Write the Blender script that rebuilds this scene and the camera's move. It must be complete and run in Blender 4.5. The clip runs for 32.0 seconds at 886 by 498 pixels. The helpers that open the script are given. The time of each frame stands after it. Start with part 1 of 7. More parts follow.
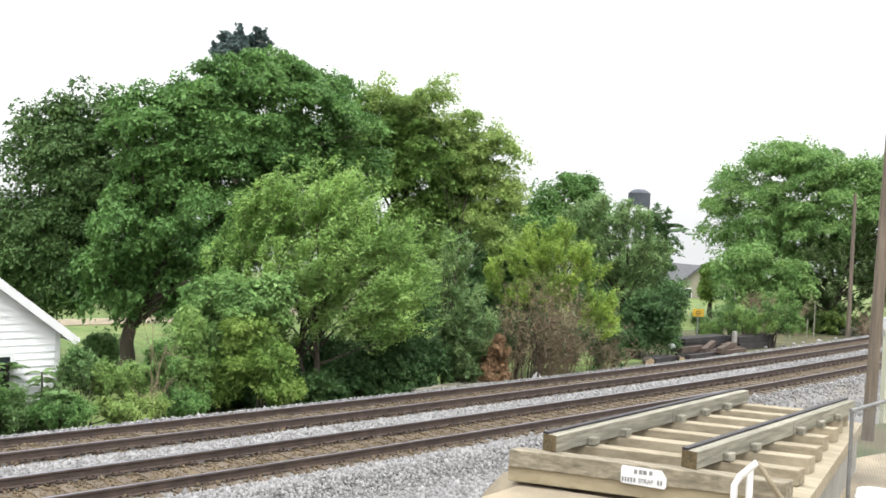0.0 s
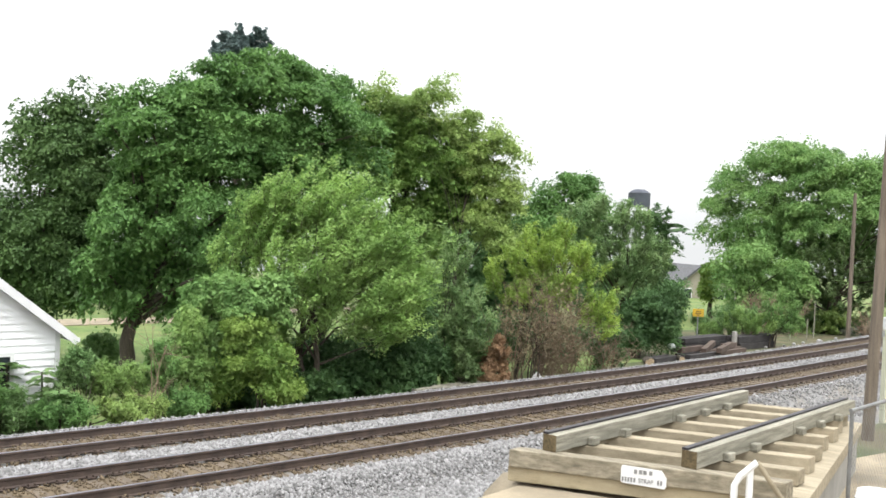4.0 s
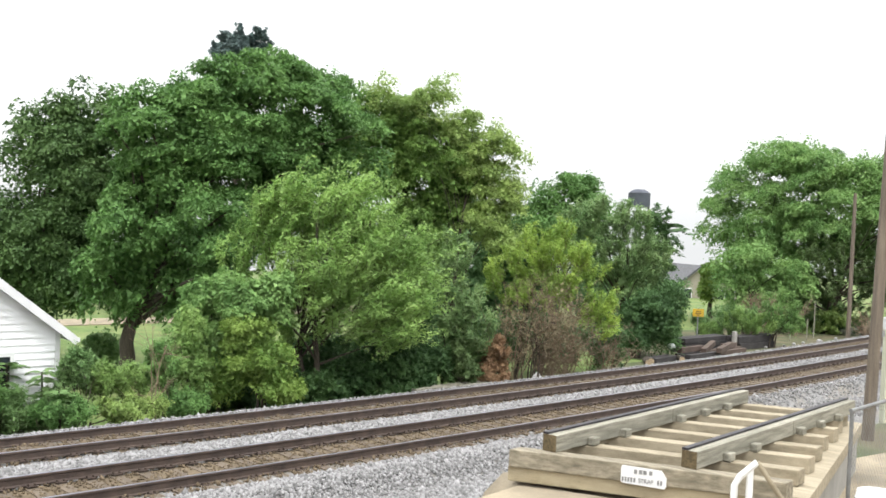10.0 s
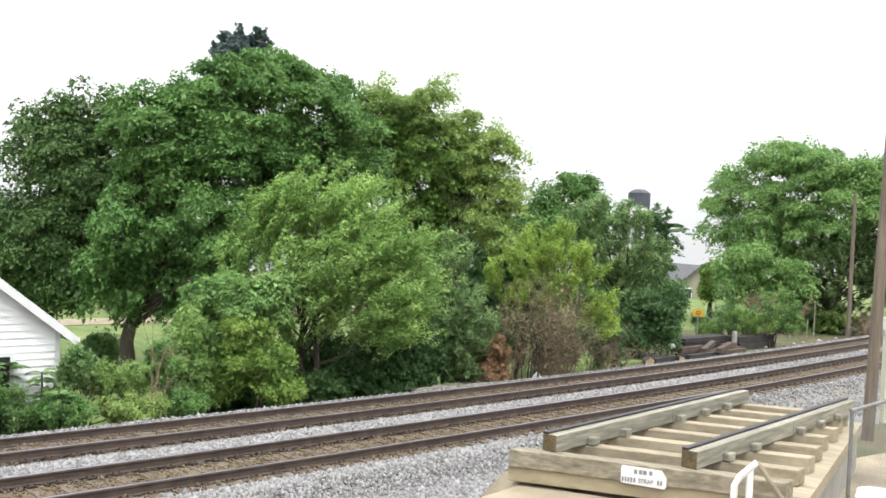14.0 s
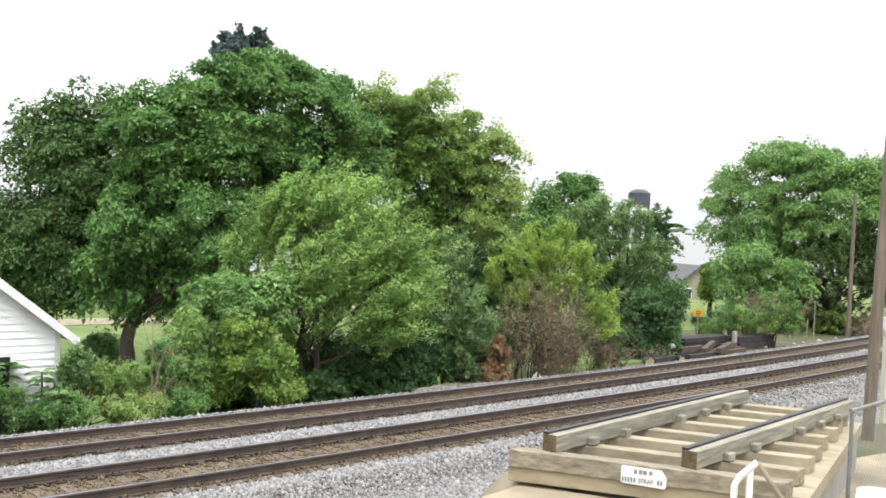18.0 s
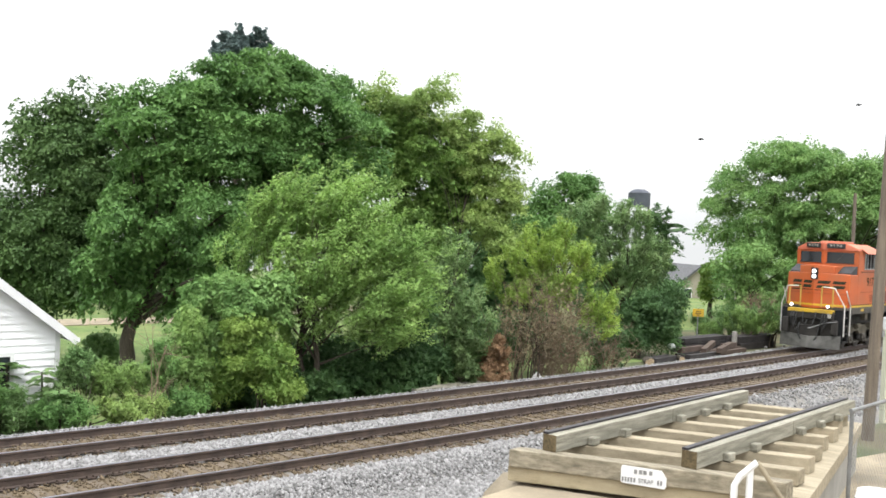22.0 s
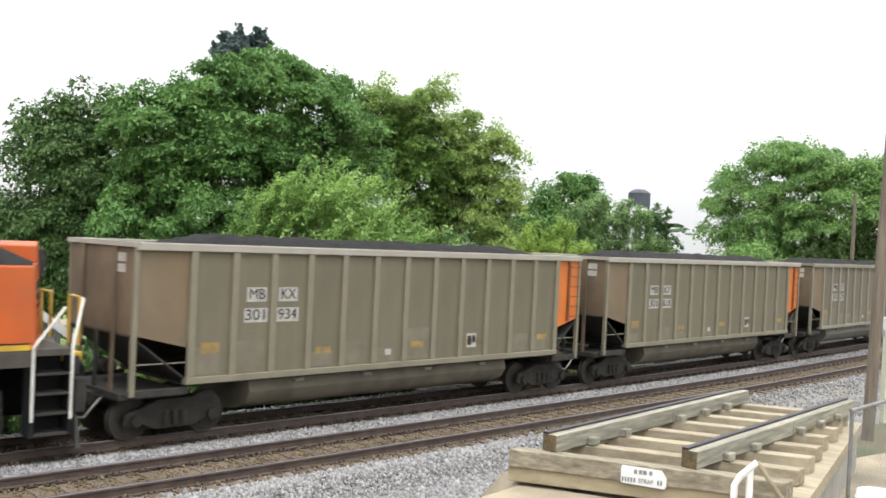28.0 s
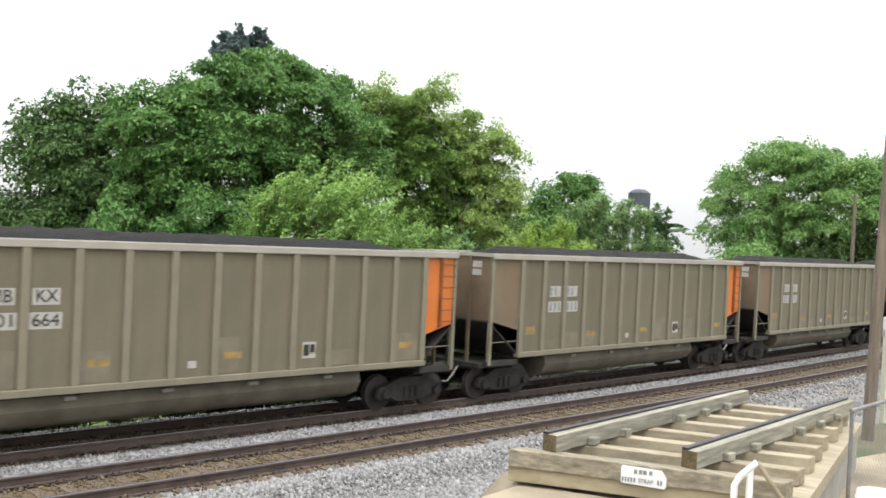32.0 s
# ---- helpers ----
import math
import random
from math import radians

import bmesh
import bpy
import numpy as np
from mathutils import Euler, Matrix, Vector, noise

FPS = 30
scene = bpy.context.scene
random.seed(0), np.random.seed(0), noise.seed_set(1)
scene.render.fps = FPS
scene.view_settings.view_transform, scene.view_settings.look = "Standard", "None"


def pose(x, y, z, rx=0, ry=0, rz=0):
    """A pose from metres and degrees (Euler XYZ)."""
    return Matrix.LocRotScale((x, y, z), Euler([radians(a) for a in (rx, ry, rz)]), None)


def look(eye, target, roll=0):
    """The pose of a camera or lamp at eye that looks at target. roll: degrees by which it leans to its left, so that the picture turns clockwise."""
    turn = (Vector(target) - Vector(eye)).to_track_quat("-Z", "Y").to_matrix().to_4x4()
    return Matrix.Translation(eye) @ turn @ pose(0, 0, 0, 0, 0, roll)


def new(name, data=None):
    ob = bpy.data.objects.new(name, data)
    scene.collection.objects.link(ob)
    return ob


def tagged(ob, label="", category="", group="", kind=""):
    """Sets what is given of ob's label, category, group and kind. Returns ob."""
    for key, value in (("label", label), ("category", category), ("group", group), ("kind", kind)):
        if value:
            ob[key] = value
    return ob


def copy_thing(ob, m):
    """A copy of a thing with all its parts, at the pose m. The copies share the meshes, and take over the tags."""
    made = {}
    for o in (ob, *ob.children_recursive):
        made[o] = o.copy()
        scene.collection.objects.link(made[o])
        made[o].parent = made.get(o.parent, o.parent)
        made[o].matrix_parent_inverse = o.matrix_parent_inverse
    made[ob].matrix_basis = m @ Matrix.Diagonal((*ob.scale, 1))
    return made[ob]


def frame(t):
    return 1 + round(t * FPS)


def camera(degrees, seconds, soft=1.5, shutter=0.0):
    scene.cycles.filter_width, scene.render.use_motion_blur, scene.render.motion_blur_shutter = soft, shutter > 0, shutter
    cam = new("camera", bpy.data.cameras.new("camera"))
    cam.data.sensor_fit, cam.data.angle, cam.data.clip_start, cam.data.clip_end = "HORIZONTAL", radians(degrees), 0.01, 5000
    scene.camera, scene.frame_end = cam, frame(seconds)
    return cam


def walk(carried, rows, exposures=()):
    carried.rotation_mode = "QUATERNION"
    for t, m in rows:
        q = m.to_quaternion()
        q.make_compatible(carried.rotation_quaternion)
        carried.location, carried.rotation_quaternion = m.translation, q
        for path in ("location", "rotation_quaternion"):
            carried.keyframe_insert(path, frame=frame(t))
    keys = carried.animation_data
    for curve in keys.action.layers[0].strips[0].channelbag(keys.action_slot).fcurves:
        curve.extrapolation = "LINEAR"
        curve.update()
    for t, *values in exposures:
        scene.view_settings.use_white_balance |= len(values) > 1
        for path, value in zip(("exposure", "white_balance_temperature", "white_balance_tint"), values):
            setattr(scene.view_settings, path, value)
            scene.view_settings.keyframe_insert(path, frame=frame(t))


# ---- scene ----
cam = camera(49.76, 32.0, soft=1.65, shutter=0.15)
walk(cam, [(0.0, look((0, 0, 4.5654), (0.6773 * 50, 0.7357 * 50, 4.5654 - 0.0123 * 50), 2.695)),
           (32.0, look((0, 0, 4.5654), (0.6773 * 50, 0.7357 * 50, 4.5654 - 0.0123 * 50), 2.695))],
     exposures=[(0.0, 0.5), (24.0, 0.5), (25.0, 0.42), (32.0, 0.42)])

# ---- light: bright overcast afternoon ----
SUN_ELEV, SUN_AZ = 64.0, 215.0
world = bpy.data.worlds.new("overcast_sky")
scene.world = world
world.use_nodes = True
wn = world.node_tree.nodes
wl = world.node_tree.links
sky = wn.new("ShaderNodeTexSky")
sky.sky_type, sky.sun_disc = "NISHITA", False
sky.sun_elevation, sky.sun_rotation = radians(SUN_ELEV), radians(SUN_AZ)
sky.air_density, sky.dust_density = 1.0, 4.0
pale = wn.new("ShaderNodeHueSaturation")
pale.inputs["Saturation"].default_value = 0.12
pale.inputs["Value"].default_value = 1.0
cloud = wn.new("ShaderNodeMixRGB")
cloud.inputs[0].default_value = 0.7
cloud.inputs[2].default_value = (10.2, 10.4, 10.5, 1)
# an overcast dome is brighter overhead than at the horizon
way = wn.new("ShaderNodeTexCoord")
parts = wn.new("ShaderNodeSeparateXYZ")
dome = wn.new("ShaderNodeMapRange")
dome.inputs["From Min"].default_value, dome.inputs["From Max"].default_value = 0.0, 1.0
dome.inputs["To Min"].default_value, dome.inputs["To Max"].default_value = 0.57, 2.0
whole = wn.new("ShaderNodeVectorMath")
whole.operation = "SCALE"
wl.new(way.outputs["Generated"], parts.inputs[0])
wl.new(parts.outputs["Z"], dome.inputs["Value"])
wl.new(sky.outputs[0], pale.inputs["Color"])
wl.new(pale.outputs[0], cloud.inputs[1])
wl.new(cloud.outputs[0], whole.inputs[0])
wl.new(dome.outputs[0], whole.inputs["Scale"])
wl.new(whole.outputs[0], wn["Background"].inputs["Color"])
wn["Background"].inputs["Strength"].default_value = 0.15
sun_data = bpy.data.lights.new("sun", "SUN")
sun_data.energy, sun_data.angle, sun_data.color = 1.0, radians(14), (1.0, 0.96, 0.9)
sun = new("sun", sun_data)
el, az = radians(SUN_ELEV), radians(SUN_AZ)
sun.matrix_world = look((0, 0, 60), (-math.sin(az) * math.cos(el) * 9, -math.cos(az) * math.cos(el) * 9, 60 - math.sin(el) * 9))

# ---- plan numbers ----
DN, DF = 16.47, 19.776        # centre lines of the two tracks, metres from the camera's line
BEND = 0.0020833              # the tracks' gentle curve
GAUGE = 0.725                 # half the distance of the rail heads


def bend(s):
    """How far the tracks have curved at s metres along them, and their heading."""
    a = min(max(s, -25.0), 85.0)
    return 0.5 * BEND * a * a + (s - a) * BEND * a, math.atan(BEND * a)


def rise(x, y):
    """Height of the ground; rail tops are at 0."""
    yc = y - np.vectorize(lambda v: bend(v)[0])(x)
    def step(a, b, v):
        t = np.clip((v - a) / (b - a), 0, 1)
        return t * t * (3 - 2 * t)
    h = -0.62 + 0.40 * step(14.0, 14.9, yc) * (1 - step(21.4, 22.6, yc))
    h = h + 0.03 * step(17.6, 17.8, yc) * (1 - step(18.5, 18.7, yc))
    h = h - 0.42 * step(22.6, 24.6, yc) * (1 - step(29, 35, x))
    left = 1.5 - 0.55 * step(9.0, 10.2, x - 0.3 * (y - 6)) - 0.2 * step(14, 22, x)
    edge = 7.3 + 1.45 * step(7.6, 9.3, x)
    near = 1 - step(edge, edge + 0.85 + 3.2 * step(15, 18, x), y)
    h = h + (left - h) * near
    h = h + 0.25 * step(24, 60, y)
    h = h - 0.05 * np.maximum(0.0, y - 58.0)
    return h


# ---- materials ----
def surf(name, c1, c2, scale=3.0, rough=0.7, metal=0.0, bump=0.15, fine=40.0, dirt=None, dirt_amount=0.4, dirt_scale=0.8, island=0.0, per_object=0.0, spec=0.4, stretch=(1, 1, 1)):
    m = bpy.data.materials.new(name)
    m.use_nodes = True
    n, l = m.node_tree.nodes, m.node_tree.links
    b = n["Principled BSDF"]
    b.inputs["Roughness"].default_value, b.inputs["Metallic"].default_value = rough, metal
    b.inputs["Specular IOR Level"].default_value = spec
    co = n.new("ShaderNodeTexCoord")
    mp = n.new("ShaderNodeMapping")
    mp.inputs["Scale"].default_value = stretch
    l.new(co.outputs["Object"], mp.inputs["Vector"])
    t1 = n.new("ShaderNodeTexNoise")
    t1.inputs["Scale"].default_value, t1.inputs["Detail"].default_value = scale, 6
    t2 = n.new("ShaderNodeTexNoise")
    t2.inputs["Scale"].default_value, t2.inputs["Detail"].default_value = fine, 4
    l.new(mp.outputs[0], t1.inputs["Vector"])
    l.new(mp.outputs[0], t2.inputs["Vector"])
    add = n.new("ShaderNodeMath")
    add.operation = "MULTIPLY_ADD"
    l.new(t2.outputs["Fac"], add.inputs[0])
    add.inputs[1].default_value = 0.5
    l.new(t1.outputs["Fac"], add.inputs[2])
    ramp = n.new("ShaderNodeMapRange")
    ramp.inputs["From Min"].default_value, ramp.inputs["From Max"].default_value = 0.5, 1.0
    l.new(add.outputs[0], ramp.inputs["Value"])
    fac = ramp.outputs[0]
    if island or per_object:
        src = n.new("ShaderNodeNewGeometry").outputs["Random Per Island"] if island else n.new("ShaderNodeObjectInfo").outputs["Random"]
        mix = n.new("ShaderNodeMix")
        mix.inputs[0].default_value = island or per_object
        l.new(fac, mix.inputs[2])
        l.new(src, mix.inputs[3])
        fac = mix.outputs[0]
    col = n.new("ShaderNodeMixRGB")
    col.inputs[1].default_value, col.inputs[2].default_value = (*c1, 1), (*c2, 1)
    l.new(fac, col.inputs[0])
    out = col.outputs[0]
    if dirt:
        t3 = n.new("ShaderNodeTexNoise")
        t3.inputs["Scale"].default_value, t3.inputs["Detail"].default_value = dirt_scale, 8
        l.new(mp.outputs[0], t3.inputs["Vector"])
        r3 = n.new("ShaderNodeMapRange")
        r3.inputs["From Min"].default_value, r3.inputs["From Max"].default_value = 0.42, 0.68
        r3.inputs["To Max"].default_value = dirt_amount
        l.new(t3.outputs["Fac"], r3.inputs["Value"])
        mx = n.new("ShaderNodeMixRGB")
        mx.inputs[2].default_value = (*dirt, 1)
        l.new(r3.outputs[0], mx.inputs[0])
        l.new(out, mx.inputs[1])
        out = mx.outputs[0]
    l.new(out, b.inputs["Base Color"])
    if bump:
        bp = n.new("ShaderNodeBump")
        bp.inputs["Strength"].default_value, bp.inputs["Distance"].default_value = bump, 0.02
        l.new(add.outputs[0], bp.inputs["Height"])
        l.new(bp.outputs[0], b.inputs["Normal"])
    return m


def leaf_surf(name, dark, light, scale=0.7, gloss=0.5, through_light=0.36):
    """Leaves: every leaf its own shade, patches over the crown, light coming through."""
    m = bpy.data.materials.new(name)
    m.use_nodes = True
    n, l = m.node_tree.nodes, m.node_tree.links
    b, end = n["Principled BSDF"], n["Material Output"]
    b.inputs["Roughness"].default_value = gloss
    b.inputs["Specular IOR Level"].default_value = 0.18
    geo, co = n.new("ShaderNodeNewGeometry"), n.new("ShaderNodeTexCoord")
    t = n.new("ShaderNodeTexNoise")
    t.inputs["Scale"].default_value, t.inputs["Detail"].default_value = scale, 3
    l.new(co.outputs["Object"], t.inputs["Vector"])
    r = n.new("ShaderNodeMapRange")
    r.inputs["From Min"].default_value, r.inputs["From Max"].default_value = 0.35, 0.68
    l.new(t.outputs["Fac"], r.inputs["Value"])
    mix = n.new("ShaderNodeMix")
    mix.inputs[0].default_value = 0.36
    l.new(r.outputs[0], mix.inputs[2])
    l.new(geo.outputs["Random Per Island"], mix.inputs[3])
    col = n.new("ShaderNodeMixRGB")
    col.inputs[1].default_value, col.inputs[2].default_value = (*dark, 1), (*light, 1)
    l.new(mix.outputs[0], col.inputs[0])
    l.new(col.outputs[0], b.inputs["Base Color"])
    tr = n.new("ShaderNodeBsdfTranslucent")
    l.new(col.outputs[0], tr.inputs["Color"])
    ms = n.new("ShaderNodeMixShader")
    ms.inputs[0].default_value = through_light
    l.new(b.outputs[0], ms.inputs[1])
    l.new(tr.outputs[0], ms.inputs[2])
    l.new(ms.outputs[0], end.inputs["Surface"])
    return m


def glow(name, colour, strength):
    m = bpy.data.materials.new(name)
    m.use_nodes = True
    b = m.node_tree.nodes["Principled BSDF"]
    b.inputs["Base Color"].default_value = (*colour, 1)
    b.inputs["Emission Color"].default_value = (*colour, 1)
    b.inputs["Emission Strength"].default_value = strength
    return m


def glass(name, colour=(0.02, 0.025, 0.03), rough=0.05):
    m = bpy.data.materials.new(name)
    m.use_nodes = True
    b = m.node_tree.nodes["Principled BSDF"]
    b.inputs["Base Color"].default_value = (*colour, 1)
    b.inputs["Roughness"].default_value = rough
    b.inputs["Specular IOR Level"].default_value = 0.6
    return m


M_soil = surf("dry_soil_and_grass", (0.068, 0.058, 0.034), (0.136, 0.116, 0.068), 1.5, 0.95, bump=0.4, dirt=(0.041, 0.068, 0.020), dirt_amount=0.9, dirt_scale=0.5)
M_ballast = surf("ballast_bed", (0.09, 0.088, 0.085), (0.26, 0.255, 0.25), 9, 0.95, bump=0.6, fine=30, dirt=(0.17, 0.145, 0.105), dirt_amount=0.5, dirt_scale=0.6)
M_stone = surf("ballast_stone", (0.089, 0.087, 0.086), (0.329, 0.324, 0.324), 9, 0.9, bump=0.1, island=0.85)
M_brown = surf("dusty_track_bed", (0.078, 0.058, 0.036), (0.165, 0.126, 0.08), 4, 0.95, bump=0.5, fine=35)
M_tie = surf("weathered_tie", (0.07, 0.054, 0.04), (0.15, 0.118, 0.086), 3, 0.9, bump=0.35, per_object=0.4, stretch=(4, 0.6, 4))
M_rail = surf("rusty_rail_steel", (0.051, 0.038, 0.034), (0.102, 0.075, 0.061), 4, 0.65, metal=0.2, bump=0.1)
M_head = surf("polished_rail_head", (0.22, 0.22, 0.26), (0.33, 0.33, 0.39), 3, 0.38, metal=0.9, bump=0.03)
M_plate = surf("tie_plate_rust", (0.024, 0.017, 0.014), (0.061, 0.041, 0.031), 6, 0.8, metal=0.2)
M_timber_cross = surf("brown_grey_weathered_tie", (0.12, 0.105, 0.075), (0.36, 0.315, 0.235), 5, 0.9, bump=0.5, fine=60, stretch=(4, 0.35, 4), dirt=(0.11, 0.095, 0.065), dirt_amount=0.5, dirt_scale=1.5)
M_timber = surf("grey_weathered_timber", (0.13, 0.122, 0.092), (0.38, 0.36, 0.295), 5, 0.9, bump=0.5, fine=60, stretch=(0.35, 4, 4), dirt=(0.1, 0.1, 0.075), dirt_amount=0.45, dirt_scale=1.5)
M_tan = surf("fresh_tan_timber", (0.165, 0.138, 0.092), (0.4, 0.345, 0.25), 4, 0.9, bump=0.4, fine=50, stretch=(3, 0.5, 3), per_object=0.35)
M_palesill = surf("pale_yellowish_timber", (0.26, 0.215, 0.135), (0.46, 0.39, 0.26), 4, 0.9, bump=0.4, fine=50, stretch=(3, 0.5, 3), dirt=(0.15, 0.12, 0.08), dirt_amount=0.4, dirt_scale=2)
M_fence = surf("dull_grey_fence_wire", (0.13, 0.132, 0.13), (0.23, 0.232, 0.23), 6, 0.6, metal=0.4, bump=0.02)
M_endgrain = surf("dark_end_grain", (0.054, 0.041, 0.020), (0.136, 0.102, 0.054), 20, 0.9)
M_strap = surf("iron_strap", (0.020, 0.019, 0.024), (0.054, 0.048, 0.054), 5, 0.5, metal=0.5)
M_concrete = surf("concrete", (0.245, 0.238, 0.218), (0.354, 0.340, 0.313), 2, 0.9, bump=0.15, dirt=(0.136, 0.129, 0.109), dirt_amount=0.5, dirt_scale=1.2)
M_sand = surf("pale_sandy_ground", (0.2, 0.165, 0.112), (0.36, 0.3, 0.21), 2, 0.95, bump=0.3, dirt=(0.15, 0.13, 0.1), dirt_amount=0.6, dirt_scale=0.9)
M_white = surf("white_paint", (0.595, 0.603, 0.612), (0.697, 0.697, 0.697), 4, 0.5, bump=0.03)
M_ink = surf("black_paint", (0.010, 0.010, 0.010), (0.027, 0.027, 0.027), 6, 0.6, bump=0)
M_siding = surf("white_vinyl_siding", (0.78, 0.79, 0.8), (0.85, 0.86, 0.87), 2, 0.5, bump=0.03, dirt=(0.7, 0.7, 0.68), dirt_amount=0.3)
M_shingle = surf("grey_shingles", (0.061, 0.061, 0.068), (0.136, 0.136, 0.143), 5, 0.9, bump=0.3)
M_pole = surf("weathered_pole_wood", (0.095, 0.075, 0.058), (0.204, 0.167, 0.129), 2.5, 0.9, bump=0.4, stretch=(5, 5, 0.4), dirt=(0.068, 0.058, 0.051), dirt_amount=0.5)
M_galv = surf("galvanised_steel", (0.272, 0.279, 0.286), (0.394, 0.394, 0.394), 6, 0.45, metal=0.7, bump=0.03)
M_bark = surf("bark", (0.034, 0.027, 0.020), (0.082, 0.068, 0.051), 4, 0.95, bump=0.6, stretch=(4, 4, 1))
M_twig = surf("dry_twigs", (0.12, 0.09, 0.06), (0.28, 0.21, 0.145), 3, 0.95, bump=0.2, island=0.5)
M_leaf = leaf_surf("maple_leaves", (0.064, 0.144, 0.042), (0.164, 0.302, 0.086), through_light=0.26)
M_leaf_mid = leaf_surf("green_olive_leaves", (0.094, 0.184, 0.047), (0.235, 0.367, 0.094))
M_leaf_dark = leaf_surf("dark_leaves", (0.050, 0.107, 0.043), (0.111, 0.203, 0.072))
M_leaf_pale = leaf_surf("willow_leaves", (0.160, 0.290, 0.080), (0.390, 0.560, 0.175))
M_leaf_yellow = leaf_surf("yellowing_leaves", (0.180, 0.313, 0.072), (0.403, 0.522, 0.108))
M_leaf_olive = leaf_surf("olive_leaves", (0.176, 0.273, 0.083), (0.396, 0.510, 0.166))
M_leaf_lime = leaf_surf("lime_leaves", (0.126, 0.231, 0.054), (0.294, 0.403, 0.099))
M_leaf_grey = leaf_surf("grey_green_leaves", (0.135, 0.239, 0.092), (0.280, 0.396, 0.166))
M_leaf_fresh = leaf_surf("fresh_green_leaves", (0.120, 0.222, 0.080), (0.246, 0.375, 0.150))
M_leaf_wood = leaf_surf("woodland_leaves", (0.129, 0.248, 0.080), (0.269, 0.418, 0.139))
M_leaf_bright = leaf_surf("sunny_locust_leaves", (0.155, 0.270, 0.078), (0.298, 0.424, 0.136))
M_leaf_brown = leaf_surf("withered_leaves", (0.255, 0.162, 0.093), (0.425, 0.281, 0.170))
M_leaf_dry = leaf_surf("dry_brown_leaves", (0.147, 0.120, 0.073), (0.266, 0.227, 0.140))
M_leaf_dull = leaf_surf("dull_brownish_leaves", (0.084, 0.139, 0.055), (0.176, 0.252, 0.097))
M_leaf_deep = leaf_surf("deep_green_maple_leaves", (0.052, 0.104, 0.036), (0.119, 0.201, 0.064), through_light=0.2)
M_needle = leaf_surf("spruce_needles", (0.089, 0.137, 0.133), (0.198, 0.255, 0.247))
M_orange = surf("orange_locomotive_paint", (0.39, 0.07, 0.011), (0.48, 0.097, 0.018), 1.2, 0.45, bump=0.02, dirt=(0.3, 0.095, 0.038), dirt_amount=0.65, dirt_scale=0.9)
M_hood = surf("grimy_orange_hood_paint", (0.34, 0.068, 0.013), (0.44, 0.095, 0.02), 1.2, 0.55, bump=0.03, dirt=(0.23, 0.085, 0.04), dirt_amount=0.8, dirt_scale=0.8, stretch=(1, 1, 0.5))
M_watertank = surf("slate_blue_tank_paint", (0.04, 0.045, 0.06), (0.07, 0.078, 0.1), 0.8, 0.7, bump=0.03)
M_faded = surf("faded_orange_roof", (0.47, 0.125, 0.065), (0.54, 0.17, 0.1), 1.5, 0.5, bump=0.02)
M_black = surf("black_locomotive_paint", (0.008, 0.009, 0.01), (0.02, 0.021, 0.023), 1.5, 0.65, bump=0.03, spec=0.1, dirt=(0.028, 0.026, 0.024), dirt_amount=0.3)
M_yellow = surf("yellow_stripe_paint", (0.510, 0.313, 0.014), (0.578, 0.381, 0.027), 2, 0.5, bump=0.02, dirt=(0.26, 0.175, 0.05), dirt_amount=0.75, dirt_scale=1.2)
M_grille = surf("dusty_red_grille", (0.109, 0.034, 0.020), (0.184, 0.061, 0.034), 3, 0.8, bump=0.2)
M_truck = surf("dusty_truck_steel", (0.070, 0.061, 0.044), (0.136, 0.117, 0.084), 2.5, 0.85, bump=0.15, dirt=(0.034, 0.031, 0.024), dirt_amount=0.6, dirt_scale=2)
M_under = surf("oily_underframe", (0.014, 0.013, 0.012), (0.041, 0.037, 0.032), 3, 0.8, bump=0.15)
M_tank = surf("grey_fuel_tank", (0.163, 0.146, 0.109), (0.231, 0.207, 0.160), 1.2, 0.6, bump=0.05, dirt=(0.109, 0.095, 0.068), dirt_amount=0.5, dirt_scale=1.2)
M_sillgrey = surf("dusty_frame_sill", (0.035, 0.031, 0.026), (0.075, 0.066, 0.052), 2, 0.7, bump=0.08)
M_coalcar = surf("dusty_grey_tan_car_side", (0.094, 0.086, 0.059), (0.156, 0.143, 0.099), 1.0, 0.75, bump=0.06, dirt=(0.15, 0.115, 0.07), dirt_amount=0.55, dirt_scale=0.45, per_object=0.25, stretch=(1.8, 1, 0.45))
M_post = surf("dusty_car_post", (0.142, 0.129, 0.09), (0.2, 0.18, 0.13), 1.5, 0.7, bump=0.05)
M_chord = surf("pale_top_chord", (0.250, 0.232, 0.194), (0.326, 0.306, 0.263), 1.5, 0.6, bump=0.04)
M_carorange = surf("orange_car_end_panel", (0.46, 0.118, 0.018), (0.55, 0.165, 0.034), 1.5, 0.6, bump=0.04, dirt=(0.26, 0.12, 0.05), dirt_amount=0.4)
M_coal = surf("coal", (0.004, 0.004, 0.004), (0.023, 0.022, 0.022), 14, 0.75, bump=0.9, fine=60, spec=0.1)
M_decal = surf("grubby_white_patch", (0.286, 0.272, 0.245), (0.408, 0.394, 0.360), 4, 0.7, bump=0)
M_brandgreen = surf("dark_green_black_lettering", (0.018, 0.02, 0.012), (0.04, 0.042, 0.026), 5, 0.9, bump=0, spec=0.15)
M_window = glass("dark_window_glass")
M_lamp = glow("lit_headlamp", (0.95, 0.95, 1.0), 2.2)
M_amber = surf("faded_amber_patch", (0.22, 0.145, 0.055), (0.36, 0.23, 0.06), 5, 0.8, bump=0, dirt=(0.14, 0.115, 0.075), dirt_amount=0.8, dirt_scale=4)

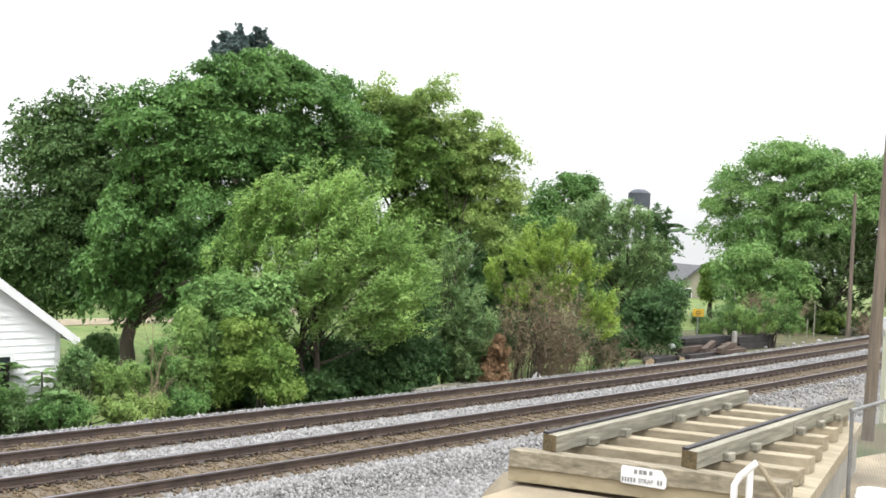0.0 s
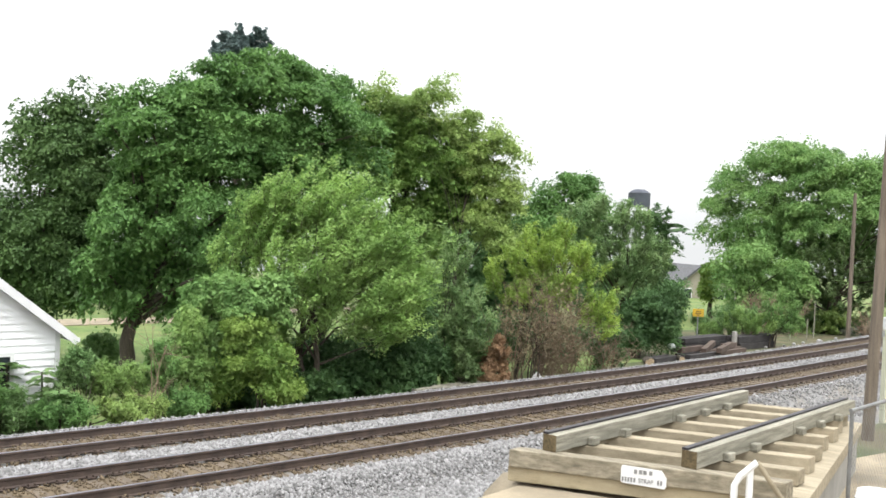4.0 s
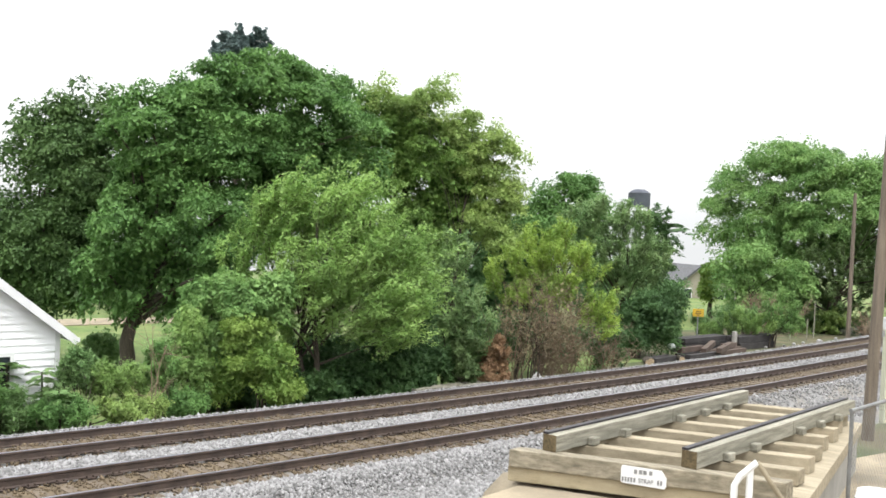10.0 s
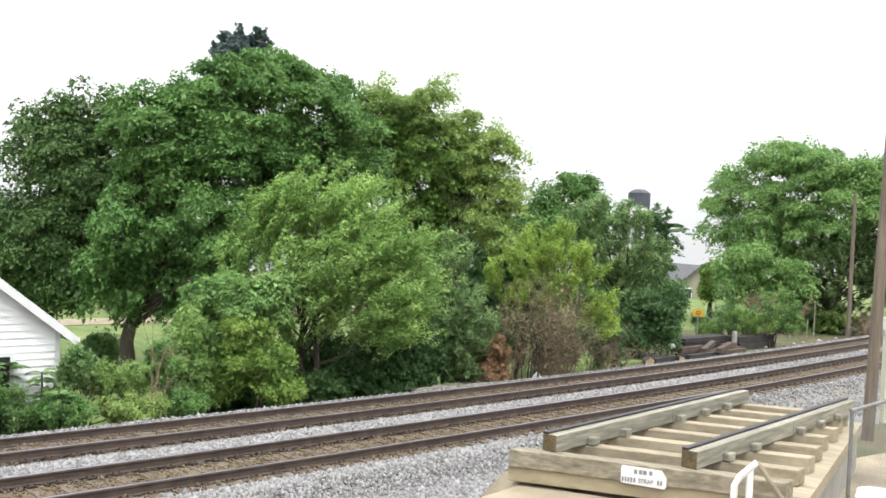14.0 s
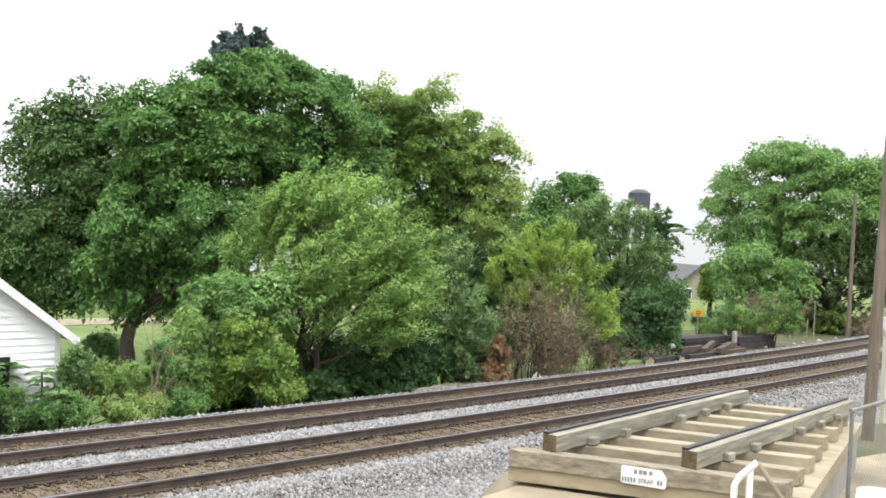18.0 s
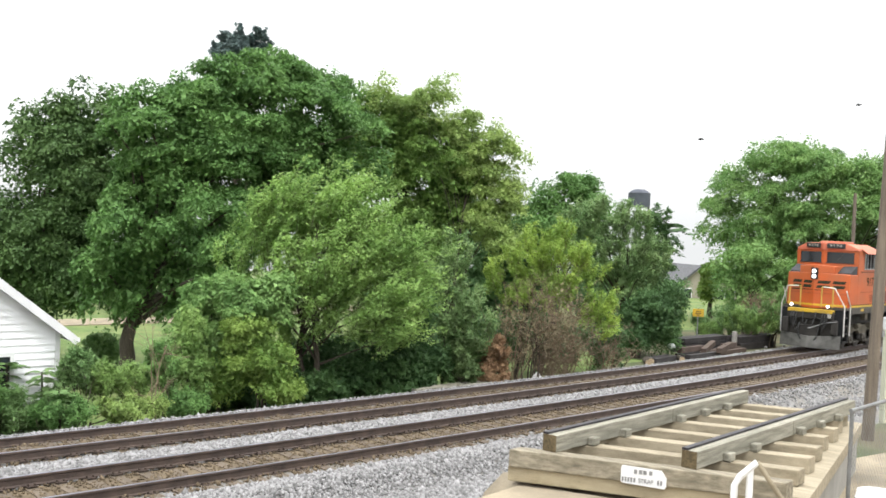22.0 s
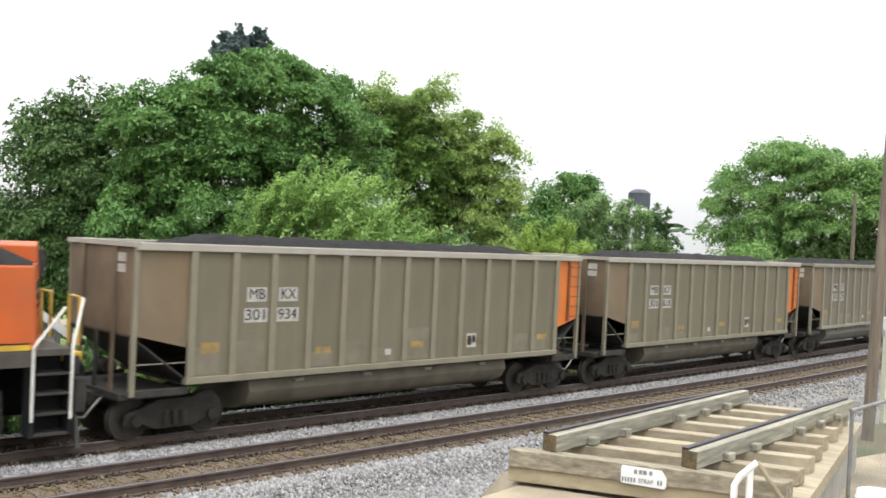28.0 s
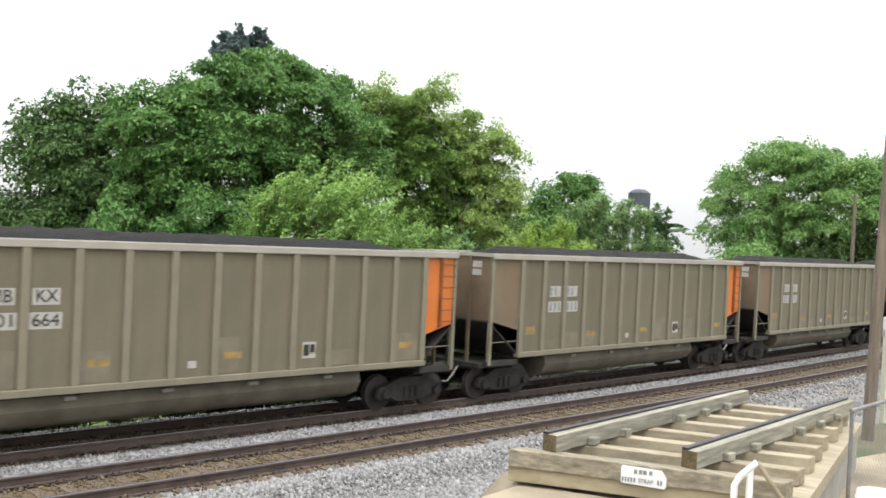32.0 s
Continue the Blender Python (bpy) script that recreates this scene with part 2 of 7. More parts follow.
# ---- building helpers ----
class Shape:
    """Collects boxes, bars and sheets for one mesh."""
    def __init__(self):
        self.v, self.f = [], []

    def add(self, verts, faces):
        k = len(self.v)
        self.v += [tuple(p) for p in verts]
        self.f += [tuple(i + k for i in q) for q in faces]
        return self

    def box(self, x0, x1, y0, y1, z0, z1):
        return self.add([(x0, y0, z0), (x1, y0, z0), (x1, y1, z0), (x0, y1, z0), (x0, y0, z1), (x1, y0, z1), (x1, y1, z1), (x0, y1, z1)],
                        [(0, 3, 2, 1), (4, 5, 6, 7), (0, 1, 5, 4), (1, 2, 6, 5), (2, 3, 7, 6), (3, 0, 4, 7)])

    def prism(self, poly, a, b, axis="x"):
        """poly, counter-clockwise, pushed from a to b along an axis: (y, z) for x, (x, z) for y, (x, y) for z."""
        n = len(poly)
        def place(p, t):
            return (t, p[0], p[1]) if axis == "x" else (p[0], t, p[1]) if axis == "y" else (p[0], p[1], t)
        return self.add([place(p, a) for p in poly] + [place(p, b) for p in poly],
                        [tuple(range(n))[::-1], tuple(range(n, 2 * n))] + [(i, (i + 1) % n, n + (i + 1) % n, n + i) for i in range(n)])

    def bar(self, p, q, r0, r1=None, n=8):
        """A round bar from p to q."""
        r1 = r0 if r1 is None else r1
        p, q = Vector(p), Vector(q)
        d = (q - p).normalized()
        a = d.orthogonal().normalized()
        c = d.cross(a)
        ring = [(math.cos(6.28318 * i / n), math.sin(6.28318 * i / n)) for i in range(n)]
        vs = [p + (a * u + c * w) * r0 for u, w in ring] + [q + (a * u + c * w) * r1 for u, w in ring]
        return self.add(vs, [tuple(range(n))[::-1], tuple(range(n, 2 * n))] + [(i, (i + 1) % n, n + (i + 1) % n, n + i) for i in range(n)])

    def pipe(self, pts, r, n=6):
        """One bent round tube through the points; r is a radius or one for each point."""
        pts = [Vector(p) for p in pts]
        rad = [r] * len(pts) if isinstance(r, (int, float)) else r
        vs, a = [], None
        for i, p in enumerate(pts):
            d = (pts[min(i + 1, len(pts) - 1)] - pts[max(i - 1, 0)]).normalized()
            a = d.orthogonal().normalized() if a is None else (a - d * a.dot(d)).normalized()
            c = d.cross(a)
            vs += [p + (a * math.cos(6.28318 * k / n) + c * math.sin(6.28318 * k / n)) * rad[i] for k in range(n)]
        m = len(pts)
        fs = [tuple(range(n))[::-1], tuple(range((m - 1) * n, m * n))]
        for i in range(m - 1):
            fs += [(i * n + k, i * n + (k + 1) % n, (i + 1) * n + (k + 1) % n, (i + 1) * n + k) for k in range(n)]
        return self.add(vs, fs)

    def mesh(self, name, material, smooth=False):
        me = bpy.data.meshes.new(name)
        me.from_pydata(self.v, [], self.f)
        me.materials.append(material)
        if smooth:
            me.polygons.foreach_set("use_smooth", [True] * len(me.polygons))
            me.set_sharp_from_angle(angle=radians(40))
        me.update()
        return me


def part(name, shape, material, parent=None, label="", smooth=False, bevel=0.0):
    me = shape if isinstance(shape, bpy.types.Mesh) else shape.mesh(name, material, smooth)
    ob = new(name, me)
    ob.parent = parent
    if label:
        ob["label"] = label
    if bevel:
        m = ob.modifiers.new("bevel", "BEVEL")
        m.width, m.segments, m.limit_method = bevel, 2, "ANGLE"
    return ob


def thing(name, label, category, m=None, group="", kind=""):
    ob = new(name)
    if m is not None:
        ob.matrix_basis = m
    return tagged(ob, label, category, group, kind)


def array_mesh(name, v, f, material):
    """A mesh from arrays of vertices and equal-sided faces."""
    me = bpy.data.meshes.new(name)
    k = f.shape[1]
    me.vertices.add(len(v))
    me.vertices.foreach_set("co", np.asarray(v, dtype=np.float32).ravel())
    me.loops.add(f.size)
    me.loops.foreach_set("vertex_index", f.astype(np.int32).ravel())
    me.polygons.add(len(f))
    me.polygons.foreach_set("loop_start", np.arange(0, f.size, k, dtype=np.int32))
    me.polygons.foreach_set("loop_total", np.full(len(f), k, dtype=np.int32))
    me.materials.append(material)
    me.update(calc_edges=True)
    return me


def lettering(name, text, size, m, material, parent, width=None):
    cu = bpy.data.curves.new(name, "FONT")
    cu.body, cu.size, cu.extrude, cu.align_x, cu.align_y = text, size, 0.004, "CENTER", "CENTER"
    tmp = bpy.data.objects.new(name, cu)
    scene.collection.objects.link(tmp)
    bpy.context.view_layer.update()
    me = bpy.data.meshes.new_from_object(tmp.evaluated_get(bpy.context.evaluated_depsgraph_get()))
    bpy.data.objects.remove(tmp)
    if width:
        xs = [v.co.x for v in me.vertices]
        k = width / (max(xs) - min(xs))
        for v in me.vertices:
            v.co.x *= k
    me.transform(m)
    me.materials.clear()
    me.materials.append(material)
    return part(name, me, material, parent)


# ---- ground: one sheet to the horizon ----
def ground_sheet():
    def axis(lo, hi, fine_lo, fine_hi, step):
        inner = np.arange(fine_lo, fine_hi + 1e-6, step)
        out = [inner]
        for sgn, a, b in ((-1, fine_lo, lo), (1, fine_hi, hi)):
            w = abs(b - a)
            t = (np.geomspace(1, 1 + w, 26) - 1)[1:]
            out.append(a + sgn * t)
        return np.unique(np.concatenate(out))
    xs, ys = axis(-1500, 2500, -6, 75, 0.8), axis(-1500, 2500, 4, 30, 0.33)
    X, Y = np.meshgrid(xs, ys)
    Z = rise(X, Y)
    v = np.stack([X, Y, Z], -1).reshape(-1, 3)
    nx, ny = len(xs), len(ys)
    i = (np.arange(ny - 1)[:, None] * nx + np.arange(nx - 1)[None]).reshape(-1)
    f = np.stack([i, i + 1, i + nx + 1, i + nx], 1)
    me = array_mesh("ground", v, f, M_soil)
    me.materials.append(M_ballast)
    me.materials.append(M_sand)
    me.materials.append(M_lawn)
    c = v[f].mean(1)
    yc = c[:, 1] - np.array([bend(a)[0] for a in c[:, 0]])
    idx = np.zeros(len(f), dtype=np.int32)
    idx[(yc > 10.0) & (yc < 22.3)] = 1
    idx[(c[:, 1] < 9.2) & (c[:, 0] < 11.5)] = 2
    idx[(c[:, 1] < 7.7) & (c[:, 0] < 18.5)] = 2
    idx[(c[:, 1] > 25.5) & ((c[:, 0] < 36) | (c[:, 1] > 34))] = 3
    me.polygons.foreach_set("material_index", idx)
    me.polygons.foreach_set("use_smooth", [True] * len(f))
    tagged(new("ground", me), "grassy soil, grey ballast bed and pale sandy bank", "ground", kind="structure")


M_lawn = surf("mown_lawn", (0.061, 0.109, 0.024), (0.136, 0.190, 0.054), 1.2, 0.95, bump=0.5, dirt=(0.204, 0.204, 0.082), dirt_amount=0.5, dirt_scale=0.4)
ground_sheet()


def scatter_stones(name, label, bands, size, seed, material, sink=0.2):
    """Angular ballast stones: jittered octahedra strewn over bands (s0, s1, offset0, offset1, count)."""
    r = np.random.default_rng(seed)
    P = []
    for s0, s1, o0, o1, count in bands:
        s, o = r.uniform(s0, s1, count), r.uniform(o0, o1, count)
        y = o + np.array([bend(a)[0] for a in s])
        P.append(np.stack([s, y, rise(s, y)], 1))
    P = np.concatenate(P)
    n = len(P)
    base = np.array([(1, 0, 0), (-1, 0, 0), (0, 1, 0), (0, -1, 0), (0, 0, 1), (0, 0, -1)], float)
    tri = np.array([(0, 2, 4), (2, 1, 4), (1, 3, 4), (3, 0, 4), (2, 0, 5), (1, 2, 5), (3, 1, 5), (0, 3, 5)])
    ang = r.uniform(0, 6.283, n)
    tilt = r.normal(0, 0.5, n)
    sc = size * np.exp(r.normal(0, 0.3, n))[:, None] * r.uniform(0.65, 1.25, (n, 3))
    V = base[None] * sc[:, None] + r.normal(0, 0.14, (n, 6, 3)) * sc[:, None]
    ct, st = np.cos(tilt)[:, None], np.sin(tilt)[:, None]
    V = np.stack([V[..., 0], V[..., 1] * ct - V[..., 2] * st, V[..., 1] * st + V[..., 2] * ct], -1)
    c, s = np.cos(ang)[:, None], np.sin(ang)[:, None]
    V = np.stack([V[..., 0] * c - V[..., 1] * s, V[..., 0] * s + V[..., 1] * c, V[..., 2]], -1)
    P[:, 2] += size * sink + r.uniform(0, size * 0.5, n)
    V = V + P[:, None]
    F = (tri[None] + (np.arange(n) * 6)[:, None, None]).reshape(-1, 3)
    tagged(new(name, array_mesh(name, V.reshape(-1, 3), F, material)), label, "gravel", kind="stuff")


scatter_stones("ballast_stones", "grey and white crushed stone ballast beside the tracks", [
    (6, 17, 11.8, 15.25, 36000), (17, 28, 11.8, 15.25, 20000), (28, 60, 12.5, 15.25, 11000),
    (6, 20, 17.6, 18.7, 13000), (20, 36, 17.6, 18.7, 8000), (36, 62, 17.6, 18.7, 4500),
    (4, 30, 20.95, 22.2, 9000), (30, 62, 20.95, 22.2, 5000)], 0.036, 3, M_stone)
scatter_stones("track_bed_grit", "brown dusty grit lying between the ties", [
    (5, 25, 15.3, 17.5, 5000), (25, 60, 15.3, 17.5, 3500), (5, 25, 18.8, 20.95, 4000), (25, 60, 18.8, 20.95, 3000)], 0.026, 4, M_brown, sink=1.0)


# ---- the two tracks ----
RAIL = [(-0.07, -0.185), (0.07, -0.185), (0.07, -0.172), (0.012, -0.155), (0.010, -0.05), (0.036, -0.036), (0.036, -0.006), (0.028, 0), (-0.028, 0), (-0.036, -0.006), (-0.036, -0.036), (-0.010, -0.05), (-0.012, -0.155), (-0.07, -0.172)]
tie_mesh = Shape().box(-0.115, 0.115, -1.28, 1.28, -0.16, 0).mesh("tie", M_tie)
plate_shape = Shape().box(-0.09, 0.09, -0.18, 0.18, 0.0, 0.018)
for sx in (-0.06, 0.06):
    for sy in (-0.1, 0.1):
        plate_shape.box(sx - 0.012, sx + 0.012, sy - 0.018, sy + 0.018, 0.018, 0.05)
plate_mesh = plate_shape.mesh("tie_plate", M_plate)


def rail_track(name, centre, zshift, lean, label):
    t = thing(name, label, "railway track", kind="structure")
    ss = np.concatenate([np.arange(-120, -5, 12), np.arange(-5, 90, 2.5), np.arange(90, 420, 15)])
    for side in (-1, 1):
        for nm, prof, mat in (("rail", RAIL, M_rail), ("rail_head", [(-0.03, -0.004), (0.03, -0.004), (0.026, 0.004), (-0.026, 0.004)], M_head)):
            sh = Shape()
            vs, fs, k = [], [], len(prof)
            for s in ss:
                dy, th = bend(s)
                for u, w in prof:
                    vs.append((s - math.sin(th) * u, centre + dy + side * GAUGE + math.cos(th) * u, w + zshift + side * lean))
            for i in range(len(ss) - 1):
                fs += [(i * k + j, (i + 1) * k + j, (i + 1) * k + (j + 1) % k, i * k + (j + 1) % k) for j in range(k)]
            sh.add(vs, fs)
            part(nm, sh, mat, t)
    bed = Shape()
    vs, fs = [], []
    for s in ss:
        dy, th = bend(s)
        for u, w in ((-1.32, -0.3), (-1.1, -0.245), (-0.5, -0.215), (0.5, -0.215), (1.1, -0.245), (1.32, -0.3)):
            vs.append((s, centre + dy + u, w + zshift))
    for i in range(len(ss) - 1):
        fs += [(i * 6 + j, (i + 1) * 6 + j, (i + 1) * 6 + j + 1, i * 6 + j + 1) for j in range(5)]
    part("track_bed", bed.add(vs, fs), M_brown, t, "brown dusty bed between the rails")
    r = random.Random(centre)
    s = 1.0
    while s < 66:
        dy, th = bend(s)
        m = pose(s, centre + dy + r.uniform(-0.05, 0.05), zshift - 0.193 + r.uniform(-0.008, 0.004), 0, 0, math.degrees(th) + r.uniform(-0.7, 0.7))
        ob = part("tie", tie_mesh, None, t)
        ob.matrix_basis = m
        if s < 45:
            for side in (-1, 1):
                p = part("tie_plate", plate_mesh, None, t)
                p.matrix_basis = pose(s, centre + dy + side * GAUGE, zshift + side * lean - 0.192, 0, 0, math.degrees(th))
        s += 0.52 + r.uniform(-0.025, 0.025)


rail_track("railway_track", DN, 0.005, 0.017, "near railway track, rusty rails on brown ties")
rail_track("railway_track", DF, 0.0, -0.02, "far railway track, rusty rails on brown ties")


# ---- trees and shrubs ----
def leaf_cloud(r, centres, radii, count, size, heart, up=0.35, droop=0.0, lean=(0, 0, 0), long=1.0, shoots=7, reach=1.0):
    """Single pointed leaves along the shoots that spring from every clump, outwards from the crown's heart."""
    centres, radii = np.asarray(centres, float), np.asarray(radii, float)
    base = np.repeat(centres, shoots, 0)
    rad = np.repeat(radii, shoots)
    m = len(base)
    out = base - np.asarray(heart)
    out /= np.linalg.norm(out, axis=1)[:, None] + 1e-6
    d = r.normal(size=(m, 3))
    d /= np.linalg.norm(d, axis=1)[:, None]
    d = d + out * 0.45 + np.array([0, 0, up]) + np.array(lean) * 0.3
    d /= np.linalg.norm(d, axis=1)[:, None]
    far = rad * reach * np.exp(r.normal(0.0, 0.24, m))
    k = r.choice(m, count, p=far ** 1.5 / (far ** 1.5).sum())
    t = r.random(count) ** 0.62
    bow = np.array(lean) * 0.7 + np.array([0, 0, -droop])
    p = base[k] + (d[k] * t[:, None] + bow * (t ** 2)[:, None]) * far[k][:, None]
    p += r.normal(size=(count, 3)) * (rad[k] * (0.3 - 0.17 * t))[:, None]
    nrm = out[k] * 0.35 + np.array([0, 0, 0.7]) + r.normal(0, 0.5, (count, 3))
    nrm /= np.linalg.norm(nrm, axis=1)[:, None]
    b = d[k] * 0.8 + bow * 1.4 + r.normal(0, 0.55, (count, 3)) - np.array([0, 0, 0.3])
    a = np.cross(nrm, b)
    a /= np.linalg.norm(a, axis=1)[:, None] + 1e-9
    b = np.cross(a, nrm)
    sz = size * np.exp(r.normal(0, 0.28, count))[:, None]
    tip, tail = p + b * sz * long, p - b * sz * long
    tail = tail - a * sz * r.uniform(0.3, 0.7, (count, 1)) + nrm * sz * 0.1
    wing = p + a * sz * r.uniform(0.6, 1.0, (count, 1)) - b * sz * long * r.uniform(0.0, 0.5, (count, 1))
    V = np.stack([tail, tip, wing], 1).reshape(-1, 3)
    F = np.arange(count * 3).reshape(-1, 3)
    return V, F


def clumps(r, shape, n, size, ground_gap=0.0):
    """Clump centres: spread in and over a crown given as lobes (x, y, z, rx, ry, rz)."""
    out, rad = [], []
    vol = np.array([a[3] * a[4] * a[5] for a in shape]) ** 0.7
    for j, m in zip(range(len(shape)), r.multinomial(n, vol / vol.sum())):
        x, y, z, a, b, c = shape[j]
        for _ in range(m):
            d = r.normal(size=3)
            d /= np.linalg.norm(d)
            q = r.uniform(0.22, 1.0) ** 0.5
            p = np.array([x + d[0] * a * q, y + d[1] * b * q, z + d[2] * c * q])
            if p[2] < ground_gap:
                continue
            out.append(p)
            rad.append(size * r.uniform(0.65, 1.4))
    return np.array(out), np.array(rad)


def pad_clumps(r, shape, n, size, ground_gap=0.0):
    """Clump centres for a layered crown: tiers spread over the lobes with shady room between them, small pads over the top of every tier. Fewer on the side away from the tracks."""
    S = np.array(shape, float)
    area = (S[:, 3] * S[:, 5]) ** 0.9
    lobe = r.choice(len(S), n * 5, p=area / area.sum())
    d = r.normal(size=(n * 5, 3))
    d /= np.linalg.norm(d, axis=1)[:, None]
    q = np.clip(r.uniform(0.55, 0.92, n * 5), 0.1, np.maximum(1.08 - size * 1.5 / S[lobe, 3], 0.12))
    P = S[lobe, :3] + d * S[lobe, 3:] * q[:, None]
    deep = (((P[:, None] - S[None, :, :3]) / S[None, :, 3:]) ** 2).sum(2).min(1)
    heart = S[:, :2].mean(0)
    away = (P[:, :2] - heart) @ np.array([0.4, 0.92]) > 0.8
    P = P[(P[:, 2] > ground_gap) & (deep > 0.25) & (~away | (r.random(n * 5) < 0.4))]
    tiers = np.empty((0, 3))
    out, got = [], []
    for p in P:
        big = size * 2.1 * r.uniform(0.6, 1.25)
        if len(tiers) and (((tiers - p) * np.array([1, 1, 1.35])) ** 2).sum(1).min() < (0.85 * big) ** 2:
            continue
        tiers = np.vstack([tiers, p])
        way = np.array([p[0] - heart[0], p[1] - heart[1], 0.0])
        way /= np.linalg.norm(way) + 1e-6
        for _ in range(int(r.integers(8, 13))):
            e = r.normal(size=3) + way * 0.5
            e[2] = abs(e[2]) * 0.9 - 0.12
            e /= np.linalg.norm(e)
            out.append(p + e * big * np.array([1, 1, 0.55]) * r.uniform(0.6, 1.0))
            got.append(size * r.uniform(0.5, 1.1))
        if len(out) >= n:
            break
    return np.array(out), np.array(got)


def pad_cloud(r, centres, radii, count, size, heart, flat=0.6, long=1.0, lean=(0, 0, 0)):
    """Leaves lying like shingles over domed pads, one pad a clump, with ragged hanging rims."""
    centres, radii = np.asarray(centres, float), np.asarray(radii, float)
    k = r.choice(len(centres), count, p=radii ** 2 / (radii ** 2).sum())
    out = centres - np.asarray(heart)
    out /= np.linalg.norm(out, axis=1)[:, None] + 1e-6
    axis = out * 0.75 + np.array([0, 0, 0.75]) + np.array(lean) * 0.4 + r.normal(0, 0.18, centres.shape)
    axis /= np.linalg.norm(axis, axis=1)[:, None]
    n = axis[k]
    d = r.normal(size=(count, 3))
    d /= np.linalg.norm(d, axis=1)[:, None]
    h = (d * n).sum(1)
    d = d + n * (np.abs(h) - h)[:, None] * (r.random(count) < 0.86)[:, None]
    h = (d * n).sum(1)
    rr = radii[k] * np.where(r.random(count) < 0.72, r.uniform(0.6, 1.08, count), r.uniform(0.3, 1.22, count))
    lump = 1 + 0.22 * np.sin(d[:, 0] * 5 + k * 1.7) * np.sin(d[:, 1] * 5 + k * 2.3)
    p = centres[k] + (d - n * (h * (1 - flat))[:, None]) * (rr * lump)[:, None]
    p[:, 2] -= radii[k] * 0.22 * (1 - np.clip(h, 0, 1)) ** 2
    nrm = d * 0.4 + np.array([0, 0, 0.5]) + r.normal(0, 0.55, (count, 3))
    nrm /= np.linalg.norm(nrm, axis=1)[:, None]
    b = d - n * h[:, None] + np.array(lean) * 0.8 + r.normal(0, 0.4, (count, 3)) - np.array([0, 0, 0.35])
    a = np.cross(nrm, b)
    a /= np.linalg.norm(a, axis=1)[:, None] + 1e-9
    b = np.cross(a, nrm)
    sz = size * np.exp(r.normal(0, 0.28, count))[:, None]
    w = r.uniform(0.5, 0.8, (count, 1))
    sag = nrm * sz * r.uniform(0.05, 0.3, (count, 1))
    V = np.stack([p - b * sz * long * 0.8 - a * sz * w * 0.5, p + b * sz * long, p + a * sz * w * 1.1 - b * sz * 0.2 + sag], 1).reshape(-1, 3)
    return V, np.arange(count * 3).reshape(-1, 3)


def spray_cloud(r, centres, radii, count, size, heart, up, droop, lean, long, shoots, reach):
    """Whippy shoots that arch out of the clumps, closely set with narrow leaves; also gives the shoots' lines."""
    centres, radii = np.asarray(centres, float), np.asarray(radii, float)
    base = np.repeat(centres, shoots, 0)
    rad = np.repeat(radii, shoots)
    m = len(base)
    out = base - np.asarray(heart)
    out /= np.linalg.norm(out, axis=1)[:, None] + 1e-6
    d = r.normal(0, 0.42, (m, 3)) + out * 0.55 + np.array([0, 0, up])
    d /= np.linalg.norm(d, axis=1)[:, None]
    far = rad * reach * np.exp(r.normal(0.0, 0.3, m))
    base = base - d * far[:, None] * 0.45
    bow = np.array(lean) + np.array([0, 0, -droop])
    k = r.choice(m, count, p=far / far.sum())
    t = r.random(count) ** 0.75
    p = base[k] + (d[k] * t[:, None] + bow * (t ** 2)[:, None]) * far[k][:, None]
    p += r.normal(size=(count, 3)) * (0.035 + 0.05 * far[k] * (1 - 0.5 * t))[:, None]
    along = d[k] + 2 * bow * t[:, None]
    along /= np.linalg.norm(along, axis=1)[:, None]
    b = along * 0.7 + r.normal(0, 0.5, (count, 3)) + np.array(lean) * 0.5
    nrm = np.array([0, 0, 0.8]) + out[k] * 0.3 + r.normal(0, 0.55, (count, 3))
    nrm /= np.linalg.norm(nrm, axis=1)[:, None]
    a = np.cross(nrm, b)
    a /= np.linalg.norm(a, axis=1)[:, None] + 1e-9
    b = np.cross(a, nrm)
    sz = size * np.exp(r.normal(0, 0.25, count))[:, None]
    V = np.stack([p - b * sz * 0.5 * long - a * sz * 0.3, p + b * sz * long, p + a * sz * 0.62], 1).reshape(-1, 3)
    lines = [[base[i] + (d[i] * u + bow * u * u) * far[i] for u in (0.0, 0.45, 0.95)] for i in range(m)]
    return V, np.arange(count * 3).reshape(-1, 3), lines


def crooked(p, q, r, sag=0.15):
    """Points of a crooked branch from p to q."""
    p, q = np.array(p, float), np.array(q, float)
    L = np.linalg.norm(q - p)
    return [p + (q - p) * t + r.normal(0, L * 0.03, 3) * (0 < t < 1) + np.array([0, 0, sag * L * 0.5 * math.sin(3.14 * t)]) for t in (0, 0.3, 0.65, 1)]


